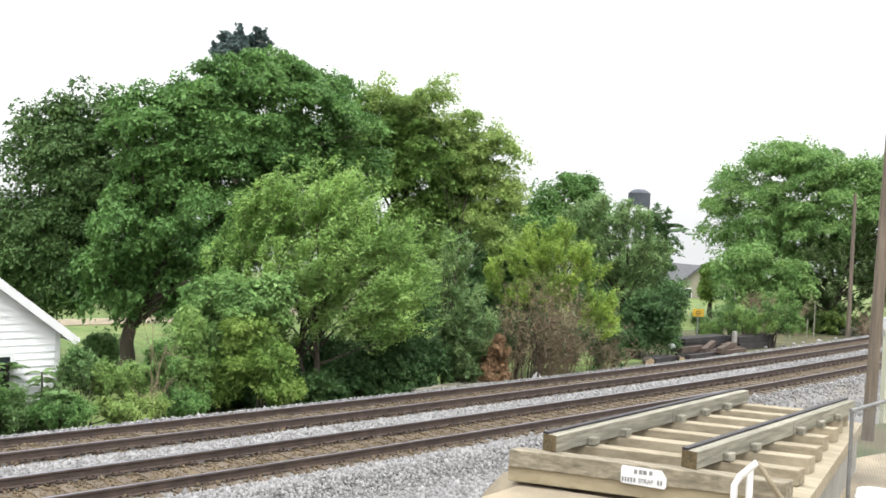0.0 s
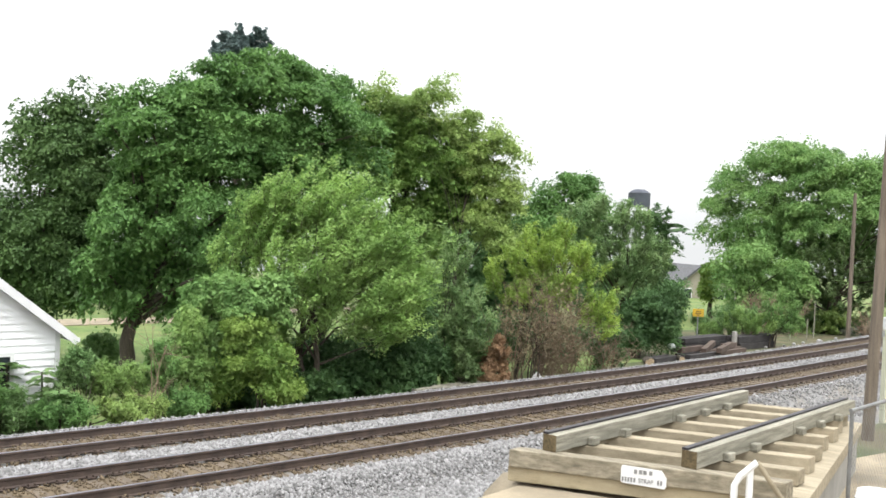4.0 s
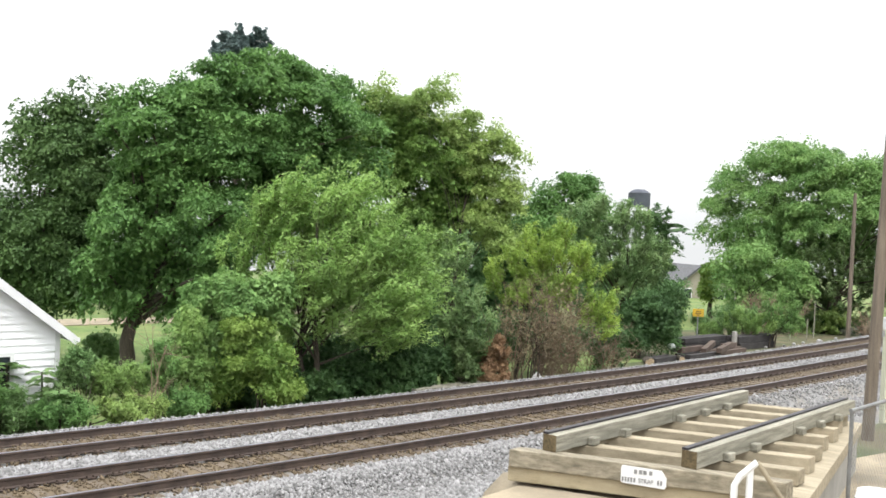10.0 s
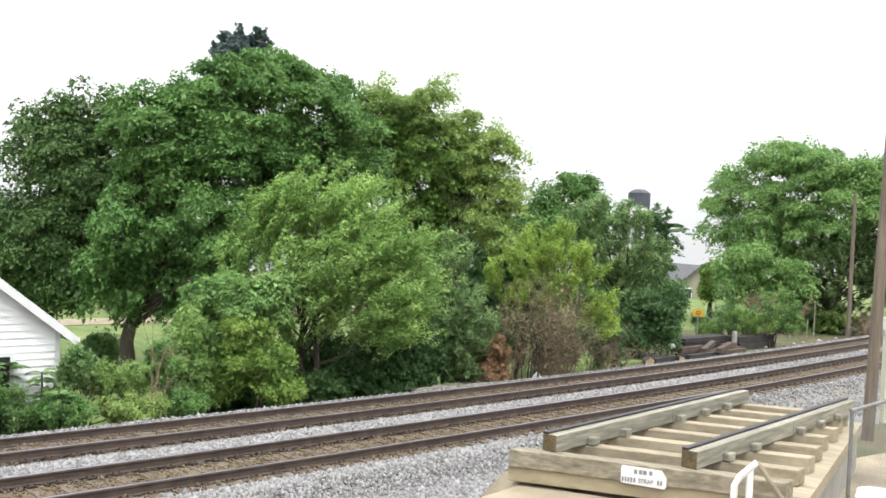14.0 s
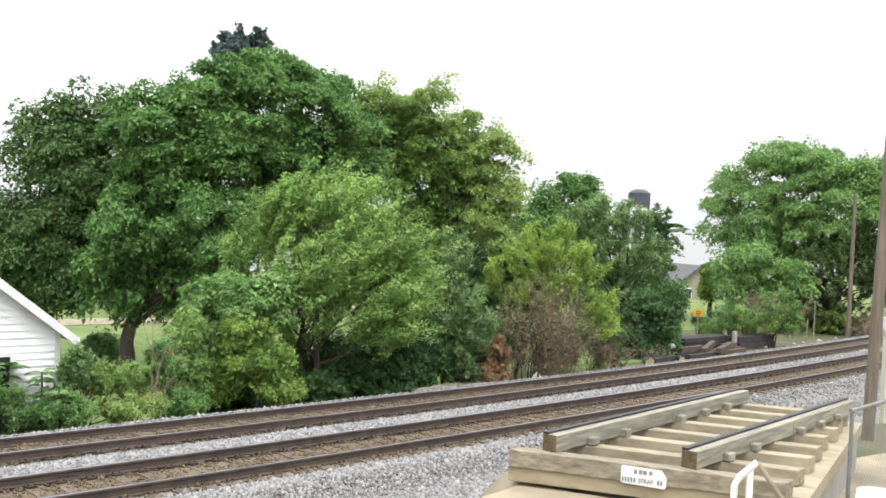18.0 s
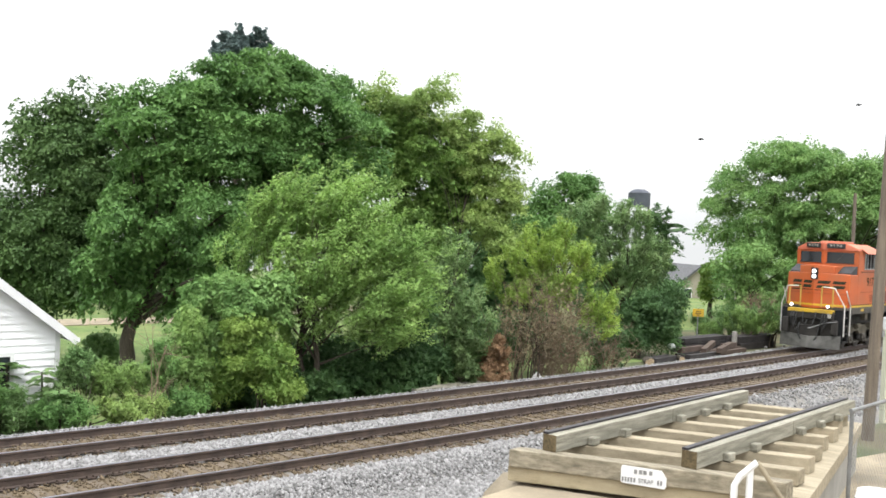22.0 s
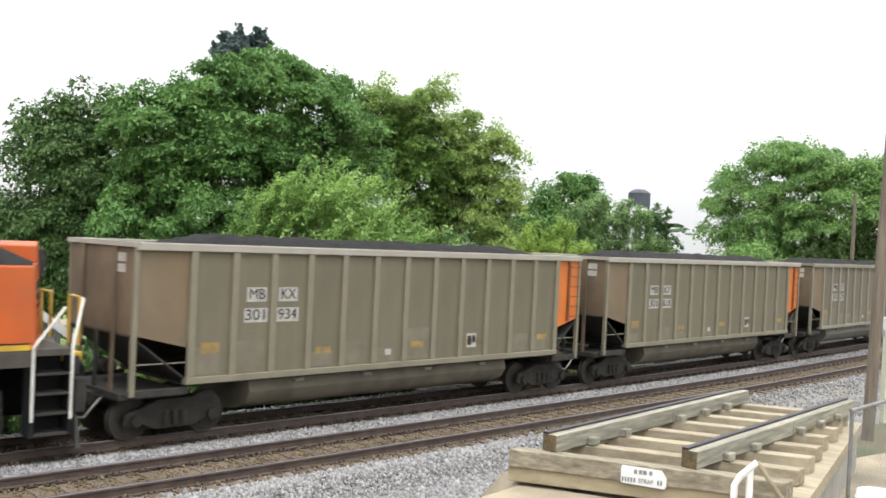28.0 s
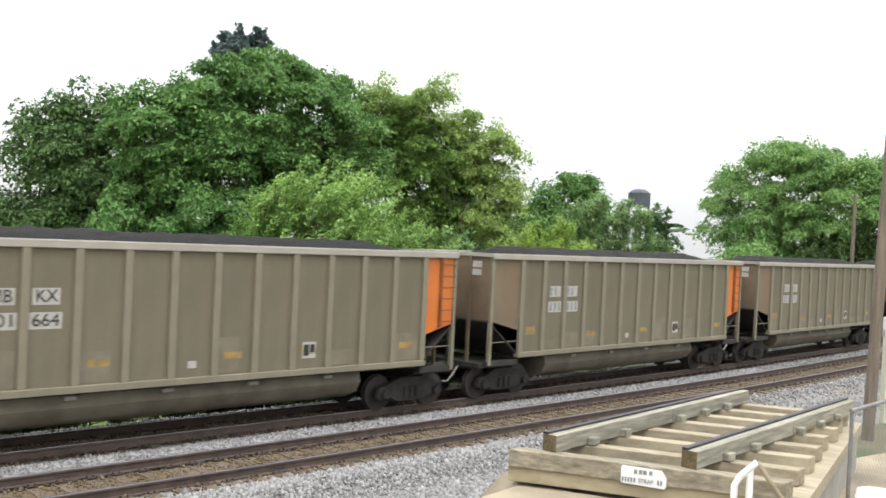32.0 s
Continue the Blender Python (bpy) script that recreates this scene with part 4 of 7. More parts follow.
# woods beyond the tracks' far end
tree("tree", "tall leafy green tree beyond the tracks", (63.0, 34.8), [(0.5, -0.9, 11.6, 2.13, 1.92, 1.79), (-0.5, 0.9, 10.4, 1.92, 1.72, 2.13), (-1.2, 2.2, 9.1, 1.92, 1.72, 2.34), (-0.2, 0.4, 7.1, 3.62, 3.26, 3.41), (-1.6, 2.7, 7.4, 1.45, 1.3, 2.13), (-1.3, 2.2, 5.4, 1.53, 1.38, 1.92), (0.9, -1.6, 7.2, 3.19, 2.87, 3.41), (-2.3, 3.8, 8.2, 0.51, 0.46, 0.77), (-2.0, 3.4, 6.2, 0.68, 0.61, 1.06), (0.0, -0.1, 3.9, 2.34, 2.11, 2.56), (1.3, -2.4, 11.3, 2.13, 1.92, 1.7), (0.37, -0.16, 11.74, 1.94, 1.65, 1.37), (1.71, -1.39, 11.83, 1.82, 1.55, 1.29), (-1.51, 1.55, 9.80, 1.45, 1.24, 1.37)],
    M_leaf_wood, 52000, 0.09, 509, 0.6, trunk=0.22, seed=31, bare=0.8, limbs=14, reach=1.1, way="pads")
tree("tree", "bright green locust tree beyond the tracks", (63.6, 29.3), [(-0.7, 1.5, 10.7, 2.07, 1.86, 1.74), (0.1, -0.1, 10.2, 2.07, 1.86, 2.07), (0.8, -1.7, 10.4, 2.07, 1.86, 2.07), (-0.2, 0.4, 7.3, 3.11, 2.79, 3.11), (-1.1, 2.3, 6.4, 2.48, 2.24, 2.9), (-0.8, 1.7, 8.8, 2.07, 1.86, 2.07), (0.7, -1.5, 7.4, 2.9, 2.61, 2.9), (1.4, -3.3, 8.9, 2.9, 2.61, 3.31), (-0.92, 1.02, 11.03, 1.72, 1.46, 1.15), (0.50, -0.29, 10.74, 1.53, 1.30, 1.07)],
    M_leaf_wood, 52000, 0.09, 509, 0.6, trunk=0.22, seed=32, bare=0.8, limbs=14, reach=1.1, way="pads")
tree("tree", "tall leafy green tree beyond the tracks", (68.7, 27.6), [(-0.5, 1.2, 10.3, 1.75, 1.58, 1.75), (-0.3, 0.7, 6.7, 3.06, 2.76, 3.94), (0.4, -1.1, 10.4, 3.06, 2.76, 3.5), (-0.7, 1.6, 4.7, 2.63, 2.36, 2.63), (0.9, -2.3, 6.5, 3.06, 2.76, 4.38)],
    M_leaf_wood, 32000, 0.09, 345, 0.6, trunk=0.22, seed=33, bare=0.8, limbs=14, reach=1.1, way="pads")
tree("tree", "brownish green tree behind the bare pole", (61.5, 29.1), [(-0.7, 1.5, 4.1, 1.61, 1.45, 2.21), (0.0, -0.0, 4.6, 2.01, 1.81, 2.41), (0.5, -1.1, 2.8, 2.21, 1.99, 2.41), (-0.4, 0.8, 1.9, 2.01, 1.81, 1.81), (-1.0, 2.1, 2.6, 1.21, 1.09, 1.61), (1.3, -2.9, 3.7, 2.01, 1.81, 2.82), (2.0, -4.7, 3.8, 2.82, 2.53, 3.22)],
    M_leaf_dull, 32000, 0.1, 235, 0.6, trunk=0.22, seed=34, bare=0.8, limbs=14, reach=1.1, way="sprays")
tree("tree", "green tree with a low rounded crown", (57.5, 32.5), [(0.07, -0.0, 4.3, 1.67, 1.42, 1.67), (-0.71, 0.68, 2.58, 1.34, 1.14, 1.49), (0.96, -0.86, 1.94, 1.79, 1.52, 1.56), (2.02, -1.81, 3.31, 1.56, 1.33, 1.79), (-1.02, 1.0, 4.23, 0.97, 0.82, 1.27), (1.54, -1.41, 0.67, 1.49, 1.27, 0.93), (0.16, -0.14, 0.96, 1.86, 1.58, 0.93)],
    M_leaf_wood, 24000, 0.09, 254, 0.6, trunk=0.22, seed=35, bare=0.8, limbs=14, reach=1.1, way="pads")
tree("tree", "bright yellow-green tree beside the far house", (63.0, 38.8), [(0.13, -0.08, 3.24, 1.01, 0.86, 1.01), (-0.15, 0.16, 2.08, 0.76, 0.64, 0.93)],
    M_leaf_lime, 9000, 0.11, 60, 0.3, trunk=0.22, seed=36, bare=0.0, limbs=4, reach=1.1, way="pads")
tree("shrub", "fresh green scrub beside the far tracks", (47.1, 28.5), [(-0.59, 0.55, 1.15, 0.69, 0.59, 0.63), (0.49, -0.43, 1.54, 1.13, 0.96, 0.81), (1.53, -1.4, 1.29, 1.13, 0.96, 0.69), (0.04, -0.03, 0.94, 1.25, 1.06, 0.5)],
    M_leaf_fresh, 14000, 0.06, 110, 0.3, trunk=0.05, stems=3, seed=41, category="shrub", limbs=6, reach=1.4, up=0.7, way="sprays")
tree("shrub", "fresh green scrub beside the far tracks", (47.1, 27.0), [(-0.05, 0.05, 1.34, 1.1, 0.94, 0.67), (0.86, -0.78, 1.31, 0.92, 0.78, 0.61), (-1.16, 1.07, 0.87, 0.8, 0.68, 0.37)],
    M_leaf_bright, 9000, 0.06, 70, 0.3, trunk=0.05, stems=3, seed=42, category="shrub", limbs=6, reach=1.4, up=0.7, way="sprays")
tree("shrub", "fresh green scrub beside the far tracks", (48.6, 26.0), [(0.39, -0.33, 2.11, 1.05, 0.89, 1.11), (0.75, -0.68, 1.36, 0.92, 0.79, 0.62)],
    M_leaf_wood, 9000, 0.06, 70, 0.3, trunk=0.05, stems=3, seed=43, category="shrub", limbs=6, reach=1.4, up=0.7, way="sprays")
tree("shrub", "straw-green scrub beside the far tracks", (61.2, 29.7), [(-0.1, 0.1, 0.8, 1.45, 1.3, 0.97), (0.5, -1.2, 0.7, 1.21, 1.09, 0.88)],
    M_leaf_olive, 9000, 0.065, 70, 0.3, trunk=0.05, stems=3, seed=44, category="shrub", limbs=6, reach=1.4, up=0.7)
tree("shrub", "dark scrub beside the far tracks", (64.3, 27.7), [(-2.04, 1.88, 1.15, 1.51, 1.29, 1.51), (-0.79, 0.74, 1.41, 1.51, 1.29, 1.82), (-2.57, 2.35, 0.05, 1.14, 0.97, 0.53), (-3.15, 2.91, 1.07, 0.98, 0.84, 1.29)],
    M_leaf_dark, 14000, 0.065, 110, 0.3, trunk=0.05, stems=3, seed=45, category="shrub", limbs=6, reach=1.4, up=0.7, way="sprays")
# weedy bank on the far side, in front of the house
tree("shrub", "green weedy shrub on the far bank", (7.7, 23.5), [(0.1, -0.0, 0.6, 0.56, 0.5, 0.44), (0.2, -0.1, 1.0, 0.29, 0.26, 0.23)],
    M_leaf_fresh, 8000, 0.038, 60, 0.24, trunk=0.022, stems=3, seed=51, category="shrub", limbs=6, reach=1.25, up=0.8, long=1.5, way="sprays")
tree("shrub", "green weedy shrub on the far bank", (8.6, 23.5), [(0.1, -0.1, 0.5, 0.52, 0.47, 0.38), (0.3, -0.1, 1.0, 0.27, 0.24, 0.24)],
    M_leaf_grey, 8000, 0.038, 60, 0.24, trunk=0.022, stems=3, seed=52, category="shrub", limbs=6, reach=1.25, up=0.8, long=1.5, way="sprays")
tree("shrub", "green weedy shrub on the far bank", (9.7, 23.6), [(-0.14, 0.15, 1.58, 0.45, 0.39, 0.43), (-0.1, 0.11, 1.87, 0.26, 0.22, 0.23)],
    M_leaf_fresh, 8000, 0.038, 60, 0.24, trunk=0.022, stems=3, seed=53, category="shrub", limbs=6, reach=1.25, up=0.8, long=1.5, way="sprays")
tree("shrub", "green weedy shrub on the far bank", (10.5, 23.6), [(-0.24, 0.23, 1.26, 0.49, 0.42, 0.32), (-0.3, 0.29, 1.59, 0.2, 0.17, 0.17)],
    M_leaf_bright, 8000, 0.038, 60, 0.24, trunk=0.022, stems=3, seed=54, category="shrub", limbs=6, reach=1.25, up=0.8, long=1.5, way="sprays")
tree("shrub", "green weedy shrub on the far bank", (11.3, 23.6), [(-0.21, 0.2, 1.14, 0.53, 0.45, 0.33), (-0.3, 0.28, 1.43, 0.21, 0.18, 0.15)],
    M_leaf_bright, 8000, 0.038, 60, 0.24, trunk=0.022, stems=3, seed=55, category="shrub", limbs=6, reach=1.25, up=0.8, long=1.5, way="sprays")
tree("shrub", "green weedy shrub on the far bank", (12.0, 23.6), [(-0.16, 0.15, 1.42, 0.51, 0.44, 0.54), (-0.22, 0.22, 1.87, 0.27, 0.23, 0.27)],
    M_leaf_wood, 8000, 0.038, 60, 0.24, trunk=0.022, stems=3, seed=56, category="shrub", limbs=6, reach=1.25, up=0.8, long=1.5, way="sprays")
tree("shrub", "green weedy shrub on the far bank", (8.9, 23.0), [(0.1, -0.1, 0.6, 0.8, 0.72, 0.29)],
    M_leaf, 8000, 0.038, 60, 0.24, trunk=0.022, stems=3, seed=57, category="shrub", limbs=6, reach=1.25, up=0.8, long=1.5, way="sprays")
tree("shrub", "green weedy shrub on the far bank", (10.5, 23.1), [(0.2, -0.1, 0.5, 0.9, 0.81, 0.27)],
    M_leaf_olive, 8000, 0.038, 60, 0.24, trunk=0.022, stems=3, seed=58, category="shrub", limbs=6, reach=1.25, up=0.8, long=1.5, way="sprays")
tree("shrub", "green weedy shrub on the far bank", (11.8, 23.2), [(0.3, -0.1, 0.5, 0.69, 0.62, 0.25)],
    M_leaf, 8000, 0.038, 60, 0.24, trunk=0.022, stems=3, seed=61, category="shrub", limbs=6, reach=1.25, up=0.8, long=1.5, way="sprays")
tree("shrub", "green weedy shrub on the far bank", (7.2, 23.3), [(0.0, -0.0, 1.0, 0.43, 0.39, 0.58)],
    M_leaf, 8000, 0.038, 60, 0.24, trunk=0.022, stems=3, seed=62, category="shrub", limbs=6, reach=1.25, up=0.8, long=1.5, way="sprays")
tree("shrub", "clipped round garden bush on the lawn", (16.0, 36.0), [(-0.37, 0.34, 0.68, 0.71, 0.6, 0.62), (-0.36, 0.32, 0.29, 0.75, 0.64, 0.44)],
    M_leaf_fresh, 9000, 0.05, 90, 0.22, trunk=0.05, seed=59, category="shrub", limbs=5, way="pads")
# sumacs with feathery leaves
sumac(45.5, 31.5, 6.37, 18, 1.5, 91, M_leaf_dark, "tall sumac with drooping dark feathery fronds")
sumac(8.7, 23.7, 1.70, 16, 0.42, 93, M_leaf_grey, "young sumac with feathery fronds before the house")
sumac(8.0, 24.1, 2.02, 16, 0.42, 94, M_leaf_fresh, "young sumac with feathery fronds before the house")
sumac(8.8, 22.8, 1.13, 14, 0.36, 95, M_leaf_fresh, "young sumac with feathery fronds on the bank")
# woods far behind, closing the gaps
tree("tree", "shaded green tree far behind", (35.6, 46.0), [(5.59, -5.08, 4.86, 2.4, 2.04, 2.57), (3.8, -3.41, 5.77, 2.06, 1.75, 2.74), (7.39, -6.76, 3.6, 2.06, 1.75, 2.4), (5.19, -4.77, 1.05, 2.74, 2.33, 2.4), (7.22, -6.65, 0.5, 2.4, 2.04, 2.06), (2.14, -1.95, 1.55, 2.4, 2.04, 2.74), (-2.09, 2.07, 8.83, 2.06, 1.75, 1.72), (-4.35, 4.13, 8.0, 2.06, 1.75, 1.72)],
    M_leaf_dark, 36000, 0.14, 300, 0.8, trunk=0.2, seed=81, limbs=10, way="pads")
tree("tree", "shaded green tree far behind", (45.1, 45.4), [(-1.3, 1.2, 1.6, 3.03, 2.73, 2.65), (1.4, -1.5, 1.8, 3.03, 2.73, 2.65), (3.7, -4.0, 1.2, 3.03, 2.73, 2.27), (5.3, -6.0, 2.1, 2.27, 2.04, 2.65)],
    M_leaf_dark, 16000, 0.12, 110, 0.8, trunk=0.2, seed=82, limbs=10)
tree("tree", "shaded green tree far behind", (22.0, 60.0), [(-0.5, 0.44, 0.13, 2.1, 1.78, 1.4), (1.3, -1.2, 0.42, 1.75, 1.49, 1.05), (-1.56, 1.45, 1.46, 2.1, 1.78, 2.1), (4.15, -3.84, -0.27, 1.4, 1.19, 0.63), (6.45, -5.95, 0.4, 2.45, 2.08, 1.05), (5.58, -5.09, 4.02, 3.15, 2.67, 2.1), (8.14, -7.44, 4.53, 2.1, 1.78, 2.45)],
    M_leaf_dark, 26000, 0.12, 240, 0.7, trunk=0.2, seed=83, limbs=10, way="pads")
tree("tree", "shaded green tree far behind", (56.8, 41.0), [(-0.4, 0.5, 1.5, 2.07, 1.86, 2.48), (0.9, -1.3, 0.9, 1.66, 1.49, 1.86)],
    M_leaf_wood, 16000, 0.12, 110, 0.8, trunk=0.2, seed=84, limbs=10)

# pale drive behind the lawn
drive = Shape()
for k in range(12):
    x0, x1 = 4.0 + k * 3, 7.0 + k * 3
    z0, z1 = (float(rise(np.array([a]), np.array([50.0]))[0]) + 0.03 for a in (x0, x1))
    drive.add([(x0, 48.6, z0), (x1, 48.6, z1), (x1, 51.6, z1), (x0, 51.6, z0), (x0, 48.6, z0 - 0.2), (x1, 48.6, z1 - 0.2)], [(0, 1, 2, 3), (4, 5, 1, 0)])
tagged(part("driveway", drive, M_sand), "pale sandy drive beyond the lawn", "driveway", kind="structure")

# ---- the white house across the tracks ----
def white_house():
    t = thing("house", "small white clapboard house with a low gable roof", "house", pose(5.85, 24.25, -1.25, 0, 0, 0.5))
    w, d, eave, ridge = 3.4, 7.0, 3.0, 5.6
    gable = [(-w, 0), (w, 0), (w, eave), (0, ridge), (-w, eave)]
    part("wall", Shape().prism(gable, 0.0, d, "y"), M_siding, t)
    n, k = 0, 0.178
    while n * k < ridge - 0.1:
        z0, z1 = n * k, n * k + k
        half = w if z1 <= eave else w * (ridge - z1) / (ridge - eave)
        wide0 = w if z0 <= eave else w * (ridge - z0) / (ridge - eave)
        segs = [(-wide0, wide0)]
        if 1.6 <= z0 < 2.4:
            segs = [(-wide0, 1.35), (2.35, wide0)]
        for a, b in segs:
            sh = Shape()
            sh.add([(a, -0.05, z0), (b, -0.05, z0), (min(b, half) if b == wide0 else b, -0.012, z1), (max(a, -half) if a == -wide0 else a, -0.012, z1), (a, 0.0, z0), (b, 0.0, z0)],
                   [(0, 1, 2, 3), (4, 5, 1, 0)])
            part("siding_board", sh, M_siding, t)
        n += 1
    over = 0.34
    for sgn in (-1, 1):
        dx, dz = w + over, (ridge - eave) / w * (w + over)
        roof = Shape().add([(0, -0.35, ridge + 0.14), (sgn * dx, -0.35, ridge + 0.14 - dz), (sgn * dx, d + 0.3, ridge + 0.14 - dz), (0, d + 0.3, ridge + 0.14),
                            (0, -0.35, ridge + 0.02), (sgn * dx, -0.35, ridge + 0.02 - dz), (sgn * dx, d + 0.3, ridge + 0.02 - dz), (0, d + 0.3, ridge + 0.02)],
                           [(0, 1, 2, 3), (4, 7, 6, 5), (0, 4, 5, 1), (1, 5, 6, 2), (2, 6, 7, 3)])
        part("roof", roof, M_shingle, t, "grey shingle roof slope")
        fascia = Shape().add([(0, -0.38, ridge + 0.15), (sgn * dx, -0.38, ridge + 0.15 - dz), (sgn * dx, -0.38, ridge - 0.09 - dz), (0, -0.38, ridge - 0.09),
                              (0, -0.352, ridge + 0.15), (sgn * dx, -0.352, ridge + 0.15 - dz), (sgn * dx, -0.352, ridge - 0.09 - dz), (0, -0.352, ridge - 0.09)],
                             [(0, 3, 2, 1), (4, 5, 6, 7), (0, 1, 5, 4), (3, 7, 6, 2), (1, 2, 6, 5)])
        part("fascia", fascia, M_white, t, "white bargeboard")
        part("gutter", Shape().box(min(sgn * dx, sgn * (dx + 0.1)), max(sgn * dx, sgn * (dx + 0.1)), -0.35, d + 0.3, ridge - 0.02 - dz, ridge + 0.1 - dz), M_white, t)
        part("soffit", Shape().add([(sgn * (w - 0.01), -0.35, eave - 0.08), (sgn * dx, -0.35, eave - 0.25), (sgn * dx, d, eave - 0.25), (sgn * (w - 0.01), d, eave - 0.08)], [(0, 1, 2, 3)]), M_white, t)
        part("corner_board", Shape().box(sgn * w - 0.06, sgn * w + 0.06, -0.05, 0.06, 0, eave), M_white, t)
    win = part("window", Shape().box(1.35, 2.35, -0.06, 0.03, 1.56, 1.66).box(1.35, 2.35, -0.06, 0.03, 2.4, 2.5).box(1.35, 1.44, -0.06, 0.03, 1.66, 2.4).box(2.26, 2.35, -0.06, 0.03, 1.66, 2.4).box(1.44, 2.26, -0.05, 0.02, 2.01, 2.05), M_white, t, "white window frame")
    part("pane", Shape().box(1.44, 2.26, -0.03, -0.018, 1.66, 2.4), M_window, win)


white_house()


def far_house(x, y, w, h, ridge, turn, label):
    t = thing("house", label, "house", pose(x, y, -2.0, 0, 0, turn))
    part("wall", Shape().prism([(-w, 0), (w, 0), (w, h), (0, ridge), (-w, h)], 0, 9, "y"), M_farwall, t)
    for sgn in (-1, 1):
        dz = (ridge - h) / w * (w + 0.4)
        part("roof", Shape().add([(0, -0.4, ridge + 0.25), (sgn * (w + 0.4), -0.4, ridge + 0.25 - dz), (sgn * (w + 0.4), 9.4, ridge + 0.25 - dz), (0, 9.4, ridge + 0.25),
                                  (0, -0.4, ridge), (sgn * (w + 0.4), -0.4, ridge - dz), (sgn * (w + 0.4), 9.4, ridge - dz), (0, 9.4, ridge)],
                                 [(0, 1, 2, 3), (4, 7, 6, 5), (0, 4, 5, 1), (1, 5, 6, 2), (2, 6, 7, 3)]), M_shingle, t)
    for a in (-w * 0.5, w * 0.4):
        win = part("window", Shape().box(a - 0.55, a + 0.55, -0.08, 0.02, 1.2, 2.6), M_white, t)
        part("pane", Shape().box(a - 0.45, a + 0.45, -0.1, -0.06, 1.3, 2.5), M_window, win)


M_farwall = surf("beige_siding", (0.272, 0.245, 0.190), (0.340, 0.313, 0.252), 1.5, 0.8, bump=0.05)
far_house(84.9, 53.6, 2.6, 2.6, 4.7, -38, "beige gabled house far behind the trees")
far_house(86.0, 51.3, 1.2, 3.4, 4.6, -38, "small white-fronted house far behind the scrub")

# water tank on its legs, far off
tank = thing("water_tower", "dark water tank on legs above the treetops", "water tower", pose(125.5, 90.9, 0))
part("tank", Shape().bar((0, 0, 10.8), (0, 0, 13.0), 1.75, 1.75, 20), M_watertank, tank, smooth=True)
part("tank_roof", Shape().bar((0, 0, 13.0), (0, 0, 13.6), 1.8, 0.9, 20), M_watertank, tank, smooth=True)
for a in range(4):
    c, s = math.cos(0.8 + a * 1.571), math.sin(0.8 + a * 1.571)
    part("leg", Shape().bar((2.35 * c, 2.35 * s, -2.3), (1.5 * c, 1.5 * s, 10.9), 0.14, 0.14, 8), M_black, tank)


# ---- poles, sign, pedestal, fence ----
def utility_pole(x, y, z, height, r, lean, label):
    t = thing("utility_pole", label, "pole", pose(x, y, z, 0, 0, 0) @ pose(0, 0, 0, lean[0], lean[1], 0))
    sh = Shape().pipe([(0, 0, -0.3), (0, 0, height * 0.3), (0, 0, height * 0.65), (0, 0, height)], [r, r * 0.92, r * 0.82, r * 0.7], 16)
    part("post", sh, M_pole, t, smooth=True)
    return t


near_pole = utility_pole(19.94, 8.44, 0.75, 11.0, 0.125, (0.6, 2.0), "leaning weathered wooden utility pole beside a fence")
part("pole_tag", Shape().box(-0.05, 0.05, -0.165, -0.15, 2.2, 2.32), M_galv, near_pole)
utility_pole(59.0, 26.5, -0.6, 9.1, 0.14, (0, 0), "bare wooden utility pole without wires at the scrub's edge")

sign = thing("track_sign", "small yellow railway sign on a thin steel post", "sign", pose(43.9, 27.7, -0.98, 0, 0, -42))
part("post", Shape().bar((0, 0, -0.1), (0, 0, 2.5), 0.035, 0.035, 8), M_galv, sign)
part("plate", Shape().box(-0.29, 0.29, -0.05, -0.035, 2.02, 2.42), M_yellow, sign, "yellow sign plate")
for a, z in ((0.12, 2.28), (0.16, 2.19), (0.08, 2.1)):
    part("sign_bar", Shape().box(-a, a, -0.056, -0.05, z - 0.02, z + 0.02), M_ink, sign, "unreadable dark marks")

# ---- piles of old ties and stones on the far side ----
def beam_mesh(L, w, h):
    return Shape().box(-L / 2, L / 2, -w / 2, w / 2, 0, h)


M_oldtie = surf("old_creosoted_tie", (0.017, 0.016, 0.018), (0.051, 0.046, 0.045), 3, 0.85, bump=0.3, per_object=0.3)
M_browntie = surf("brown_used_tie", (0.054, 0.037, 0.031), (0.116, 0.085, 0.068), 3, 0.9, bump=0.3, per_object=0.3)
M_logend = surf("sawn_log_end", (0.24, 0.18, 0.11), (0.38, 0.3, 0.2), 10, 0.9)
r_pile = random.Random(5)
for cx, cy, L, rows, cols, turn, hh in ((43.3, 26.8, 4.4, 3, 3, 3, 0.24), (47.2, 26.2, 3.8, 2, 3, 1.5, 0.36)):
    for j in range(rows):
        for i in range(cols):
            ob = part("railway_tie", beam_mesh(L, 0.27, hh - 0.01), M_oldtie, None, bevel=0.015)
            ob.matrix_basis = pose(cx + r_pile.uniform(-0.12, 0.12), cy + i * 0.3 + r_pile.uniform(-0.02, 0.02), -0.62 + j * hh, 0, 0, turn + r_pile.uniform(-1.0, 1.0))
            tagged(ob, "dark creosoted timber in a neat stack", "railway tie", "stacked ties")
